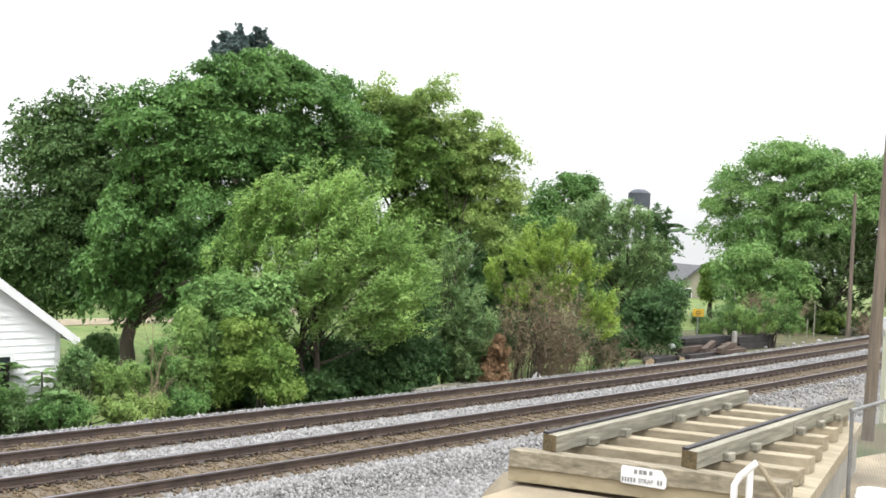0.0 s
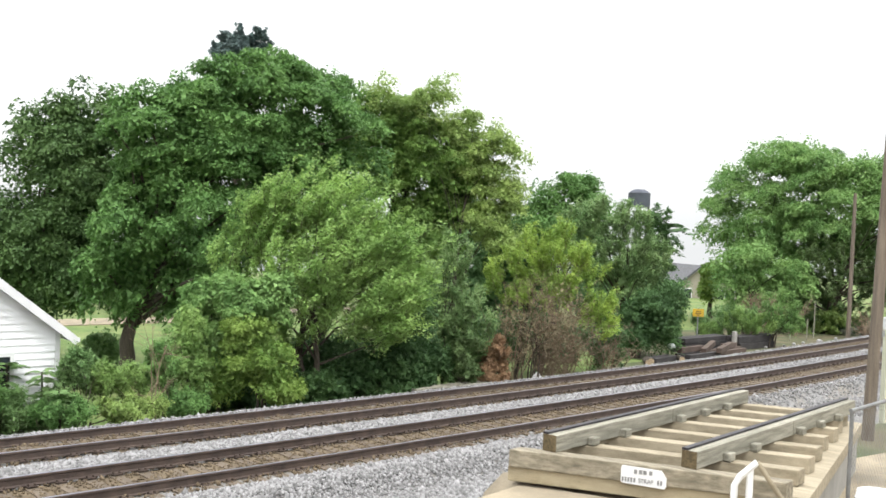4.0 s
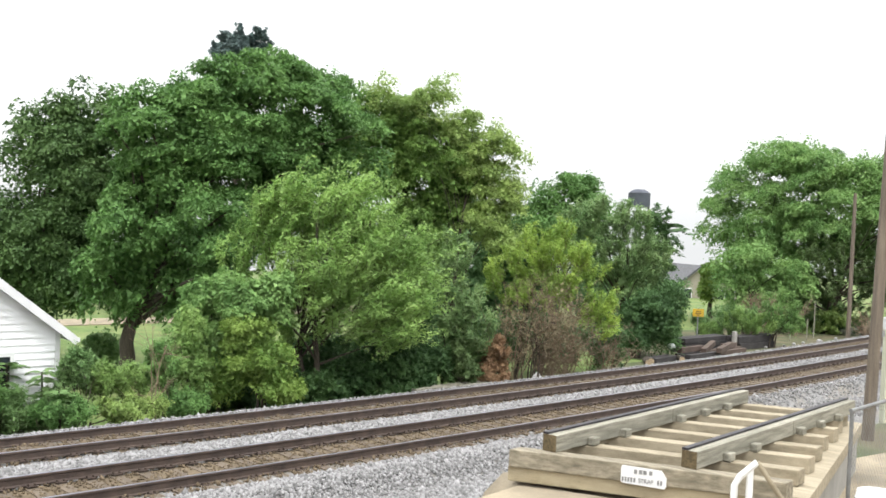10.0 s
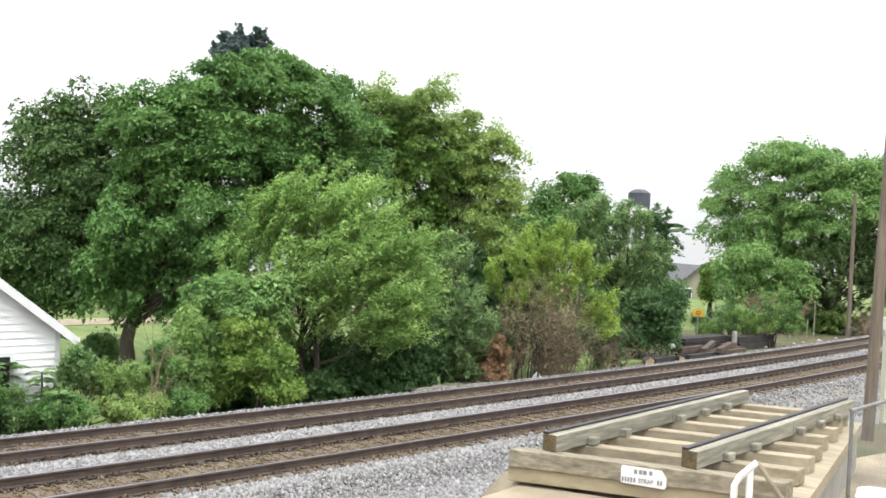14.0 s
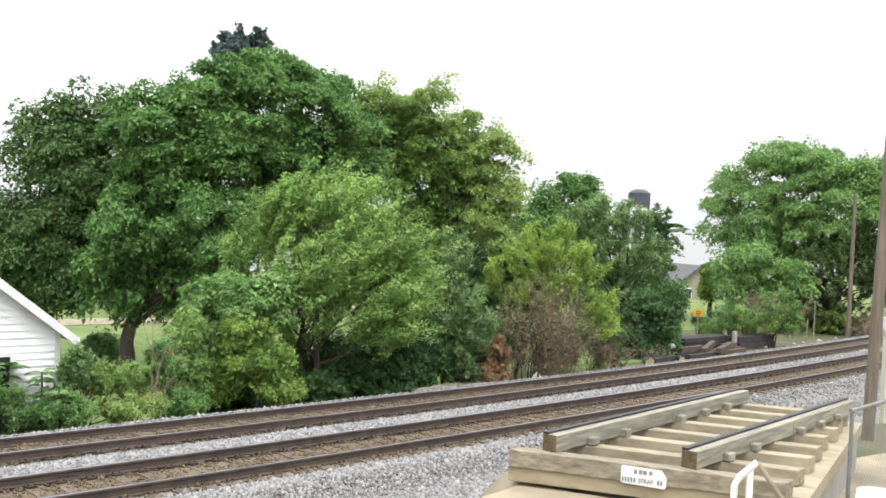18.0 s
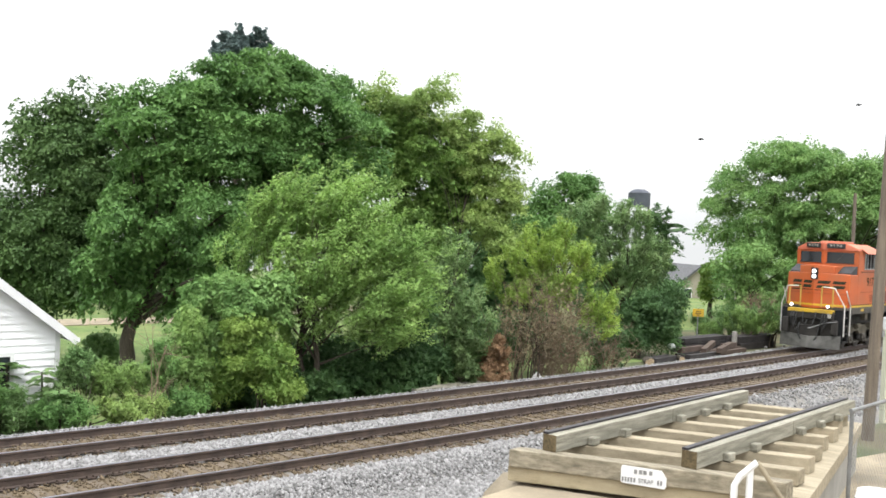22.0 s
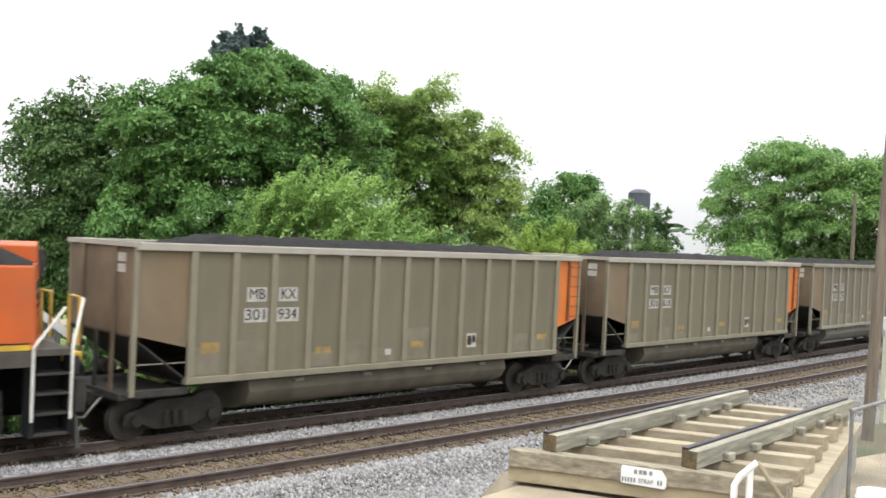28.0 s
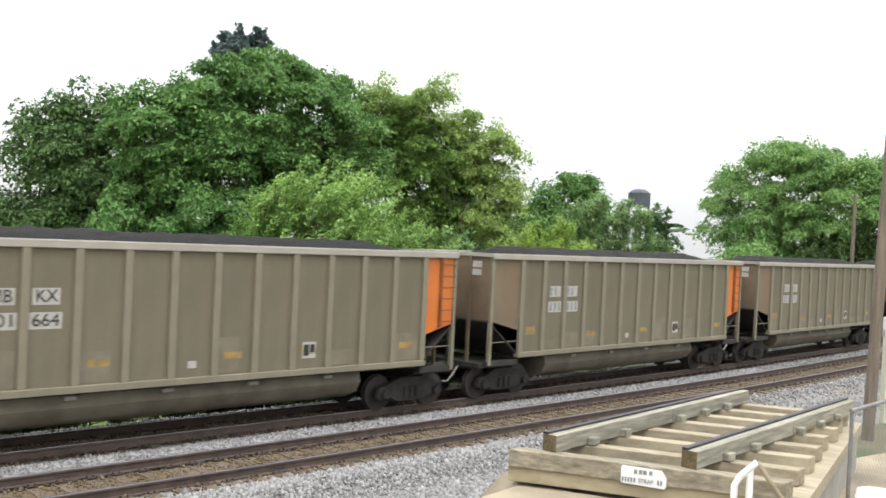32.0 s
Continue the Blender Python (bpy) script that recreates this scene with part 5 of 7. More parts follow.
for x, y, z, L, turn, tilt, mt in ((40.2, 24.95, -0.62, 3.2, 5.5, 0, M_oldtie), (43.2, 25.25, -0.62, 3.0, 6, 0, M_browntie), (39.9, 25.5, -0.36, 2.2, 5.5, 0, M_browntie), (39.8, 25.45, -0.62, 2.4, 5, 0, M_oldtie), (41.8, 25.7, -0.36, 3.0, 23, -3, M_browntie), (42.5, 25.2, -0.36, 2.9, 20, -2, M_browntie), (41.8, 25.6, -0.62, 2.6, 8, 0, M_browntie), (43.8, 25.75, -0.38, 2.6, 18, 2, M_browntie), (44.0, 25.85, -0.62, 2.6, 8, 0, M_browntie), (36.8, 24.85, -0.62, 2.1, 9.6, 0, M_oldtie), (36.9, 25.15, -0.62, 2.1, 9, 0, M_oldtie)):
    ob = part("railway_tie", beam_mesh(L, 0.26, 0.25), mt, None, bevel=0.015)
    ob.matrix_basis = pose(x, y, z, 0, tilt, turn)
    tagged(ob, "used railway tie lying loose in a heap", "railway tie", "loose ties")
for x, y, L, r, turn in ((35.3, 24.75, 0.9, 0.13, 44), (35.7, 24.9, 0.8, 0.14, 50), (37.9, 24.75, 0.8, 0.13, 48)):
    t = thing("log", "short log with a pale sawn end", "log", pose(x, y, -0.62 + r, 0, 0, turn))
    part("log_body", Shape().bar((-L / 2, 0, 0), (L / 2, 0, 0), r, r * 0.95, 12), M_bark, t, smooth=True)
    part("sawn_end", Shape().bar((-L / 2 - 0.012, 0, 0), (-L / 2, 0, 0), r * 0.95, r * 0.95, 12), M_logend, t)
marker = thing("marker_post", "short pale concrete marker post", "post", pose(44.9, 26.1, -0.62))
part("post", Shape().box(-0.12, 0.12, -0.1, 0.1, 0, 1.0), M_concrete, marker, bevel=0.03)
for x, y, L, turn in ((21.2, 22.95, 2.2, 3), (22.9, 22.85, 1.8, 4), (22.2, 23.15, 2.2, 3)):
    ob = part("railway_tie", beam_mesh(L, 0.23, 0.18), M_timber, None, bevel=0.012)
    ob.matrix_basis = pose(x, y, -0.5, 0, 0, turn)
    tagged(ob, "grey weathered tie lying along the ballast edge", "railway tie", "grey ties")


def boulder(x, y, z, size, seed, mat_, label):
    r = np.random.default_rng(seed)
    bm = bmesh.new()
    bmesh.ops.create_icosphere(bm, subdivisions=2, radius=size)
    for v in bm.verts:
        k = 1 + 0.25 * noise.noise(v.co / size * 1.3 + Vector((seed, 0, 0)))
        v.co = Vector((v.co.x * 1.1, v.co.y * 0.8, v.co.z * 0.75)) * k
    me = bpy.data.meshes.new("rock")
    bm.to_mesh(me)
    bm.free()
    me.materials.append(mat_)
    ob = new("rock", me)
    ob.matrix_basis = pose(x, y, z, 0, 0, seed * 37)
    tagged(ob, label, "rock")


boulder(26.2, 23.1, -0.36, 0.22, 1, M_white, "whitish rock at the ballast edge")
boulder(38.0, 25.3, 0.02, 0.2, 2, M_white, "whitish rock on the tie heap")
for k, (x, y, sz) in enumerate([(48, 26, 0.25), (51.5, 26.2, 0.3), (53, 26.4, 0.22), (55.2, 26.5, 0.35), (50, 26.0, 0.2), (58, 26.8, 0.3)]):
    boulder(x, y, -0.56, sz * 0.42, 5 + k, M_stone, "pale grey rubble stone beside the track")
for k, (x, y, h) in enumerate([(48.2, 27.6, 1.5), (53.5, 27.5, 1.8), (55.0, 27.2, 1.3), (57.5, 28, 2.2)]):
    t = thing("stake", "thin bare wooden stake in the scrub", "stake", pose(x, y, -0.6))
    part("stick", Shape().bar((0, 0, -0.1), (0.03, 0, h), 0.04, 0.03, 7), M_timber, t)

# bare twigs under the yellow bush
def twig_thicket(x, y, n, w, h, seed, thick=0.02, heading=-48):
    """Stems that fan out of a few roots, each with side shoots and fine twigs."""
    r = np.random.default_rng(seed)
    sh = Shape()
    roots = r.uniform(-w, w, max(2, n // 9))
    for _ in range(n):
        bx, by = r.choice(roots) + r.normal(0, 0.1), r.uniform(-0.5, 0.5)
        tx, ty, tz = bx + r.normal(0, 0.75), by + r.normal(0, 0.5), h * r.uniform(0.3, 1.1)
        pts = crooked((bx, by, -0.05), (tx, ty, tz), r, 0.1)
        a = thick * r.uniform(0.6, 1.3)
        sh.pipe(pts, [a, a * 0.75, a * 0.5, a * 0.25], 4)
        for _ in range(9):
            u = r.uniform(0.25, 1)
            i = min(2, int(u * 3))
            p = pts[i] + (pts[i + 1] - pts[i]) * (u * 3 - i if u < 1 else 1)
            q = p + np.array([r.normal(0, 0.34), r.normal(0, 0.3), r.normal(0.22, 0.24)])
            sh.bar(p, q, a * 0.42, a * 0.2, 3)
            for _ in range(3):
                v = p + (q - p) * r.uniform(0.4, 1)
                sh.bar(v, v + r.normal(0, 0.13, 3) + np.array([0, 0, 0.06]), a * 0.24, a * 0.14, 3)
    ob = part("dry_thicket", sh, M_twig, None)
    ob.matrix_basis = pose(x, y, float(rise(np.array([x]), np.array([y]))[0]), 0, 0, heading)
    tagged(ob, "tangle of bare grey-brown twigs and stems", "dry brush", kind="stuff")


twig_thicket(26.6, 23.4, 64, 1.7, 3.6, 71, 0.02)
twig_thicket(30.2, 24.2, 70, 1.5, 2.3, 72)
twig_thicket(57.0, 29.0, 50, 4.5, 2.4, 73, 0.035)
twig_thicket(11.5, 23.2, 3, 0.05, 2.8, 74)
twig_thicket(33.5, 26.5, 26, 1.2, 3.6, 75)

# ---- display of an old strap-rail track on the platform ----
M_cream = surf("cream_paint", (0.462, 0.462, 0.354), (0.530, 0.530, 0.422), 3, 0.6, bump=0.03)
# earth colour set dark to carry the shadow between the display's ties
M_fill = surf("shade_darkened_earth", (0.061, 0.051, 0.037), (0.129, 0.109, 0.082), 5, 0.95, bump=0.4)
M_faint = surf("faded_grey_lettering", (0.136, 0.136, 0.136), (0.286, 0.286, 0.286), 9, 0.8, bump=0)


def strap_rail_display():
    t = thing("strap_rail_display", "museum display of wooden strap-rail track on timber ties", "track display", pose(9.2, 7.8, 1.95, 0, 0, 7.5))
    ex, ey = 0.35, -0.937
    L = 6.0
    r = random.Random(9)
    for i in range(8):
        a, half = i * 0.85 - 0.1, 0.12
        b0, b1 = (-0.42 if i == 0 else -0.3) + r.uniform(-0.05, 0.05), 2.84 - 0.19 * a + r.uniform(-0.03, 0.03)
        pts = [(a + ex * b0 - half, ey * b0), (a + ex * b1 - half, ey * b1), (a + ex * b1 + half, ey * b1), (a + ex * b0 + half, ey * b0)]
        part("tie", Shape().prism(pts, -0.21 + r.uniform(-0.01, 0.01), 0.0 + r.uniform(-0.012, 0.002), "z"), M_tan if i else M_timber_cross, t, bevel=0.012)
    for b in (0.0, 1.7):
        ox, oy = ex * b, ey * b
        part("stringer", Shape().box(ox - 0.06, ox + L * 0.52, oy - 0.1, oy + 0.1, 0.0, 0.215), M_timber, t, "grey squared timber rail", bevel=0.012)
        part("stringer", Shape().box(ox + L * 0.52 + 0.012, ox + L, oy - 0.1, oy + 0.1, 0.0, 0.215), M_timber, t, "grey squared timber rail", bevel=0.012)
        part("stringer_end", Shape().box(ox - 0.066, ox - 0.06, oy - 0.096, oy + 0.096, 0.004, 0.21), M_endgrain, t, "dark end grain")
        part("iron_strap", Shape().box(ox - 0.07, ox + L, oy + 0.02, oy + 0.095, 0.215, 0.24), M_strap, t, "dark iron strap along the timber rail")
        for i in (1, 2, 4, 5, 6):
            for sgn in (-1, 1):
                a = ox + 0.85 * i - 0.08
                part("wedge_block", Shape().box(a - 0.09, a + 0.07, oy + sgn * 0.1 - (0.1 if sgn < 0 else 0), oy + sgn * 0.1 + (0.1 if sgn > 0 else 0), 0.0, 0.1), M_timber, t, bevel=0.01)
    # sill timbers under the ties
    def strip(b0, b1, a0, a1, z0, z1, name, mt, label=""):
        pts = [(a0 + ex * b0, ey * b0), (a0 + ex * b1, ey * b1), (a1 + ex * b1, ey * b1), (a1 + ex * b0, ey * b0)]
        return part(name, Shape().prism(pts, z0, z1, "z"), mt, t, label, bevel=0.01)
    strip(-0.45, 2.6, -0.18, 0.02, -0.4, -0.2, "sill", M_palesill, "tan sill timber under the front tie")
    def skew(b_in, b_out, taper, z0, z1, name, mt, label=""):
        """A strip along the tapering edge of the deck."""
        pts = [(a + ex * (b - taper * a), ey * (b - taper * a)) for a, b in ((0.1, b_in), (0.1, b_out), (6.4, b_out), (6.4, b_in))]
        return part(name, Shape().prism(pts, z0, z1, "z"), mt, t, label, bevel=0.01)
    skew(2.5, 3.02, 0.19, -0.4, -0.215, "side_sill", M_tan, "tan edge timber under the tie ends")
    skew(2.4, 2.96, 0.19, -1.3, -0.4, "pedestal", M_concrete, "grey concrete pedestal wall")
    strip(-0.5, -0.2, 0.02, 6.3, -0.4, -0.215, "side_sill", M_tan)
    # fill between the ties; their shadow is put into its dark colour
    strip(-0.2, 1.3, 0.02, 6.3, -0.6, -0.38, "earth_fill", M_fill, "earth between the ties, coloured dark for the shadow there")
    skew(1.3, 2.5, 0.19, -0.6, -0.384, "earth_fill", M_fill)
    def face(outline, a0, thick, name, mt, parent, label=""):
        front = [(a0 - thick + ex * b, ey * b, z) for b, z in outline]
        back = [(a0 + ex * b, ey * b, z) for b, z in outline]
        n = len(outline)
        return part(name, Shape().add(front + back, [tuple(range(n)), tuple(range(n, 2 * n))[::-1]] + [(i, n + i, n + (i + 1) % n, (i + 1) % n) for i in range(n)]), mt, parent, label)
    a0 = -0.215
    board = face([(1.0, -0.02), (0.985, -0.05), (0.985, -0.215), (1.0, -0.23), (1.5, -0.25), (1.52, -0.22), (1.52, -0.12), (1.46, -0.035)], a0, 0.02, "notice_board", M_white, t, "white notice board with faded lettering")
    for b, w, z in ((1.16, 0.018, -0.075), (1.22, 0.02, -0.075), (1.27, 0.02, -0.075), (1.34, 0.018, -0.075)):
        face([(b - w, z - 0.03), (b + w, z - 0.03), (b + w, z + 0.02), (b - w, z + 0.02)], a0 - 0.02, 0.004, "letter_bar", M_faint, board)
    for k in range(14):
        b = 1.01 + k * 0.035
        if k < 5 or k > 11:
            face([(b - 0.011, -0.21), (b + 0.011, -0.21), (b + 0.011, -0.155), (b - 0.011, -0.155)], a0 - 0.02, 0.004, "letter_bar", M_faint, board)
    m = Matrix(((ex, 0, ey, a0 - 0.024 + ex * 1.285), (ey, 0, -ex, ey * 1.285), (0, 1, 0, -0.184), (0, 0, 0, 1)))
    lettering("board_lettering", "STRAP", 0.075, m, M_faint, board, 0.175)
    return t, board


display, board = strap_rail_display()


# ---- platform edge, handrail, fence, pedestal, white drum ----
kerb = Shape().prism([(7.45, 7.75), (8.75, 7.95), (9.2, 7.2), (9.6, 6.2), (8.8, 5.5), (7.3, 7.0)], 1.2, 1.545, "z")
tagged(part("platform_slab", kerb, M_sand, None, bevel=0.02), "pale sandy concrete slab at the platform's edge", "slab", kind="structure")
rail_w = thing("handrail", "white painted pipe handrail by the platform steps", "handrail", pose(0, 0, 0))
part("top_pipe", Shape().pipe([(7.38, 4.22, 1.5), (7.38, 4.22, 2.58), (7.4, 4.18, 2.66), (7.47, 4.07, 2.79)], 0.03, 8), M_white, rail_w, smooth=True)
part("post", Shape().bar((7.45, 4.12, 1.45), (7.45, 4.12, 2.72), 0.03, 0.03, 8), M_white, rail_w, smooth=True)
part("sloping_pipe", Shape().pipe([(7.47, 4.07, 2.79), (7.62, 3.83, 2.4), (7.9, 3.4, 1.5)], 0.022, 8), M_tan, rail_w, "tan sloping brace", smooth=True)
fence = thing("chain_link_fence", "galvanised chain-link fence with a pipe top rail", "fence", pose(12.6, 5.55, 1.13, 0, 0, 5))
for x in (0.0, 2.4, 4.8):
    part("post", Shape().bar((x, 0, -0.3), (x, 0, 1.4), 0.027, 0.027, 8), M_fence, fence, smooth=True)
part("top_rail", Shape().bar((-0.05, 0, 1.4), (4.85, 0, 1.4), 0.028, 0.028, 8), M_fence, fence, smooth=True)
links = Shape()
for k in range(-14, 48):
    for sgn in (1, -1):
        a = k * 0.1
        p0, p1 = (a, 0.03), (a + 1.3, 1.37)
        x0, z0, x1, z1 = p0[0], p0[1], p1[0], p1[1]
        if x0 < 0:
            z0 += -x0 * 1.031
            x0 = 0
        if x1 > 4.8:
            z1 -= (x1 - 4.8) * 1.031
            x1 = 4.8
        if z1 > z0 + 0.02:
            links.bar((x0, 0, z0 if sgn > 0 else 1.4 - z0), (x1, 0, z1 if sgn > 0 else 1.4 - z1), 0.002, 0.002, 3)
part("wire_mesh", links, M_fence, fence)
ped = thing("signal_pedestal", "tall white trackside pedestal box with black cables", "pedestal", pose(23.35, 9.5, 0.6, 0, 0, -42))
part("cabinet", Shape().box(-0.09, 0.35, -0.12, 0.12, 0, 2.25), M_cream, ped, "cream painted cabinet", bevel=0.015)
part("cap", Shape().box(-0.1, 0.36, -0.14, 0.14, 2.25, 2.55), M_white, ped, bevel=0.02)
part("cable", Shape().pipe([(0.03, -0.16, 2.95), (-0.02, -0.17, 2.65), (0.0, -0.18, 2.45), (0.06, -0.17, 2.32), (0.12, -0.16, 2.4), (0.12, -0.15, 2.95)], 0.03, 7), M_ink, ped, "black looped cable", smooth=True)
drum = thing("white_drum", "white round drum lid on the sandy ground", "drum", pose(8.6, 3.52, 1.45))
part("body", Shape().bar((0, 0, 0), (0, 0, 0.98), 0.17, 0.17, 24), M_concrete, drum, smooth=True)
part("lid", Shape().bar((0, 0, 0.98), (0, 0, 1.05), 0.19, 0.175, 24), M_white, drum, smooth=True)
hose = thing("hose", "black hose lying on the ground", "hose", pose(0, 0, 0))
part("hose_pipe", Shape().pipe([(10.9, 4.4, 1.53), (11.6, 4.55, 1.53), (12.2, 4.75, 1.52), (12.9, 5.3, 1.5)], 0.03, 6), M_ink, hose, smooth=True)

# ---- the train; each vehicle's own x runs backwards from its leading end, z from the rail tops ----
LOCO = 22.56
H = LOCO / 2


def wheelset(parent, x, r, mat_):
    sh = Shape()
    for y in (-0.72, 0.72):
        s = 1 if y > 0 else -1
        sh.bar((0, y - 0.065 * s, 0), (0, y - 0.035 * s, 0), r + 0.03, r + 0.03, 24)
        sh.bar((0, y - 0.035 * s, 0), (0, y + 0.06 * s, 0), r, r, 24)
        sh.bar((0, y + 0.06 * s, 0), (0, y + 0.075 * s, 0), r * 0.9, r * 0.82, 24)
        sh.bar((0, y + 0.06 * s, 0), (0, y + 0.15 * s, 0), 0.13, 0.11, 12)
        for k in range(6):
            a = k * 1.0472
            sh.bar((0.6 * r * math.cos(a), y + 0.074 * s, 0.6 * r * math.sin(a)), (0.6 * r * math.cos(a), y + 0.09 * s, 0.6 * r * math.sin(a)), 0.035, 0.03, 6)
    sh.bar((0, -0.8, 0), (0, 0.8, 0), 0.085, 0.085, 12)
    ob = part("wheelset", sh, mat_, parent, "steel wheels on their axle", smooth=True)
    ob.matrix_basis = pose(x, 0, r)
    return ob


def loco_truck(body, cx, name="truck"):
    t = part(name, Shape().box(cx - 1.9, cx + 1.9, -0.6, 0.6, 0.55, 0.85), M_under, body, "three-axle truck with a dusty cast frame")
    for y in (-1, 1):
        ya, yb = (0.86 * y, 1.1 * y) if y > 0 else (1.1 * y, 0.86 * y)
        prof = [(-2.75, 0.92), (-2.55, 0.76), (-1.55, 0.76), (-1.35, 0.86), (-0.65, 0.86), (-0.45, 0.7), (0.45, 0.7), (0.65, 0.86), (1.35, 0.86), (1.55, 0.76), (2.55, 0.76), (2.75, 0.92), (2.6, 1.08), (1.6, 1.14), (1.2, 0.98), (0.7, 0.98), (0.4, 1.12), (-0.4, 1.12), (-0.7, 0.98), (-1.2, 0.98), (-1.6, 1.14), (-2.6, 1.08)]
        part("side_frame", Shape().prism([(cx + a, b) for a, b in prof], ya, yb, "y"), M_truck, t, bevel=0.03)
        for dx in (-2.0, 0, 2.0):
            x = cx + dx
            box = Shape().prism([(x - 0.22, 0.33), (x + 0.22, 0.33), (x + 0.27, 0.5), (x + 0.22, 0.72), (x - 0.22, 0.72), (x - 0.27, 0.5)], min(0.95 * y, 1.2 * y), max(0.95 * y, 1.2 * y), "y")
            box.bar((x, 1.19 * y, 0.53), (x, 1.25 * y, 0.53), 0.13, 0.11, 14)
            part("axle_box", box, M_sillgrey, t, bevel=0.02)
            for g in (-0.4, 0.4):
                part("coil_spring", Shape().bar((x + g, 1.0 * y, 0.45), (x + g, 1.0 * y, 0.78), 0.09, 0.09, 10), M_under, t)
        for dx in (-1.0, 1.0):
            part("brake_cylinder", Shape().bar((cx + dx - 0.28, 1.15 * y, 1.1), (cx + dx + 0.22, 1.15 * y, 1.14), 0.14, 0.13, 12).bar((cx + dx + 0.22, 1.15 * y, 1.14), (cx + dx + 0.5, 1.12 * y, 1.05), 0.04, 0.04, 6), M_truck, t, smooth=True)
        for g in (-1.4, 0.55):
            part("brake_rod", Shape().box(cx + g, cx + g + 0.85, min(1.0 * y, 1.1 * y), max(1.0 * y, 1.1 * y), 0.28, 0.36), M_sillgrey, t, bevel=0.01)
        part("sand_pipe", Shape().pipe([(cx - 2.7, 1.05 * y, 1.3), (cx - 2.75, 1.05 * y, 0.6), (cx - 2.62, 0.85 * y, 0.15)], 0.03, 6).pipe([(cx + 2.7, 1.05 * y, 1.3), (cx + 2.75, 1.05 * y, 0.6), (cx + 2.62, 0.85 * y, 0.15)], 0.03, 6), M_under, t)
    # unseen motors, added as dark blocks to close the bright gaps between wheels
    for dx in (-2.0, 0.0, 2.0):
        part("traction_motor", Shape().prism([(cx + dx + 0.15, 0.22), (cx + dx + 0.95, 0.3), (cx + dx + 0.95, 0.85), (cx + dx + 0.15, 0.9)], -0.62, 0.62, "y").box(cx + dx - 0.75, cx + dx - 0.15, -0.6, 0.6, 0.3, 0.62), M_under, t, bevel=0.04)
    return t, [wheelset(t, cx + dx, 0.535, M_wheel) for dx in (-2.0, 0.0, 2.0)]


M_wheel = surf("worn_wheel_steel", (0.025, 0.022, 0.02), (0.06, 0.053, 0.045), 3, 0.6, metal=0.3, bump=0.08)
M_glare = surf("dark_antiglare_paint", (0.024, 0.025, 0.027), (0.054, 0.054, 0.058), 3, 0.8, bump=0.05)
M_whiterail = surf("white_handrail_paint", (0.527, 0.510, 0.476), (0.663, 0.654, 0.620), 4, 0.55, bump=0)
M_yellowrail = surf("yellow_handrail_paint", (0.374, 0.238, 0.041), (0.476, 0.313, 0.068), 4, 0.6, bump=0)
M_darkrail = surf("dull_brown_handrail", (0.109, 0.041, 0.017), (0.177, 0.068, 0.027), 4, 0.6, bump=0)
M_radtop = surf("pale_radiator_screen", (0.15, 0.155, 0.16), (0.24, 0.245, 0.25), 6, 0.6, metal=0.3, bump=0.3, fine=80)
M_greypanel = surf("grey_hood_panel", (0.136, 0.143, 0.150), (0.204, 0.211, 0.218), 2, 0.6, bump=0.05)


def both(f):
    for y in (-1, 1):
        f(y)


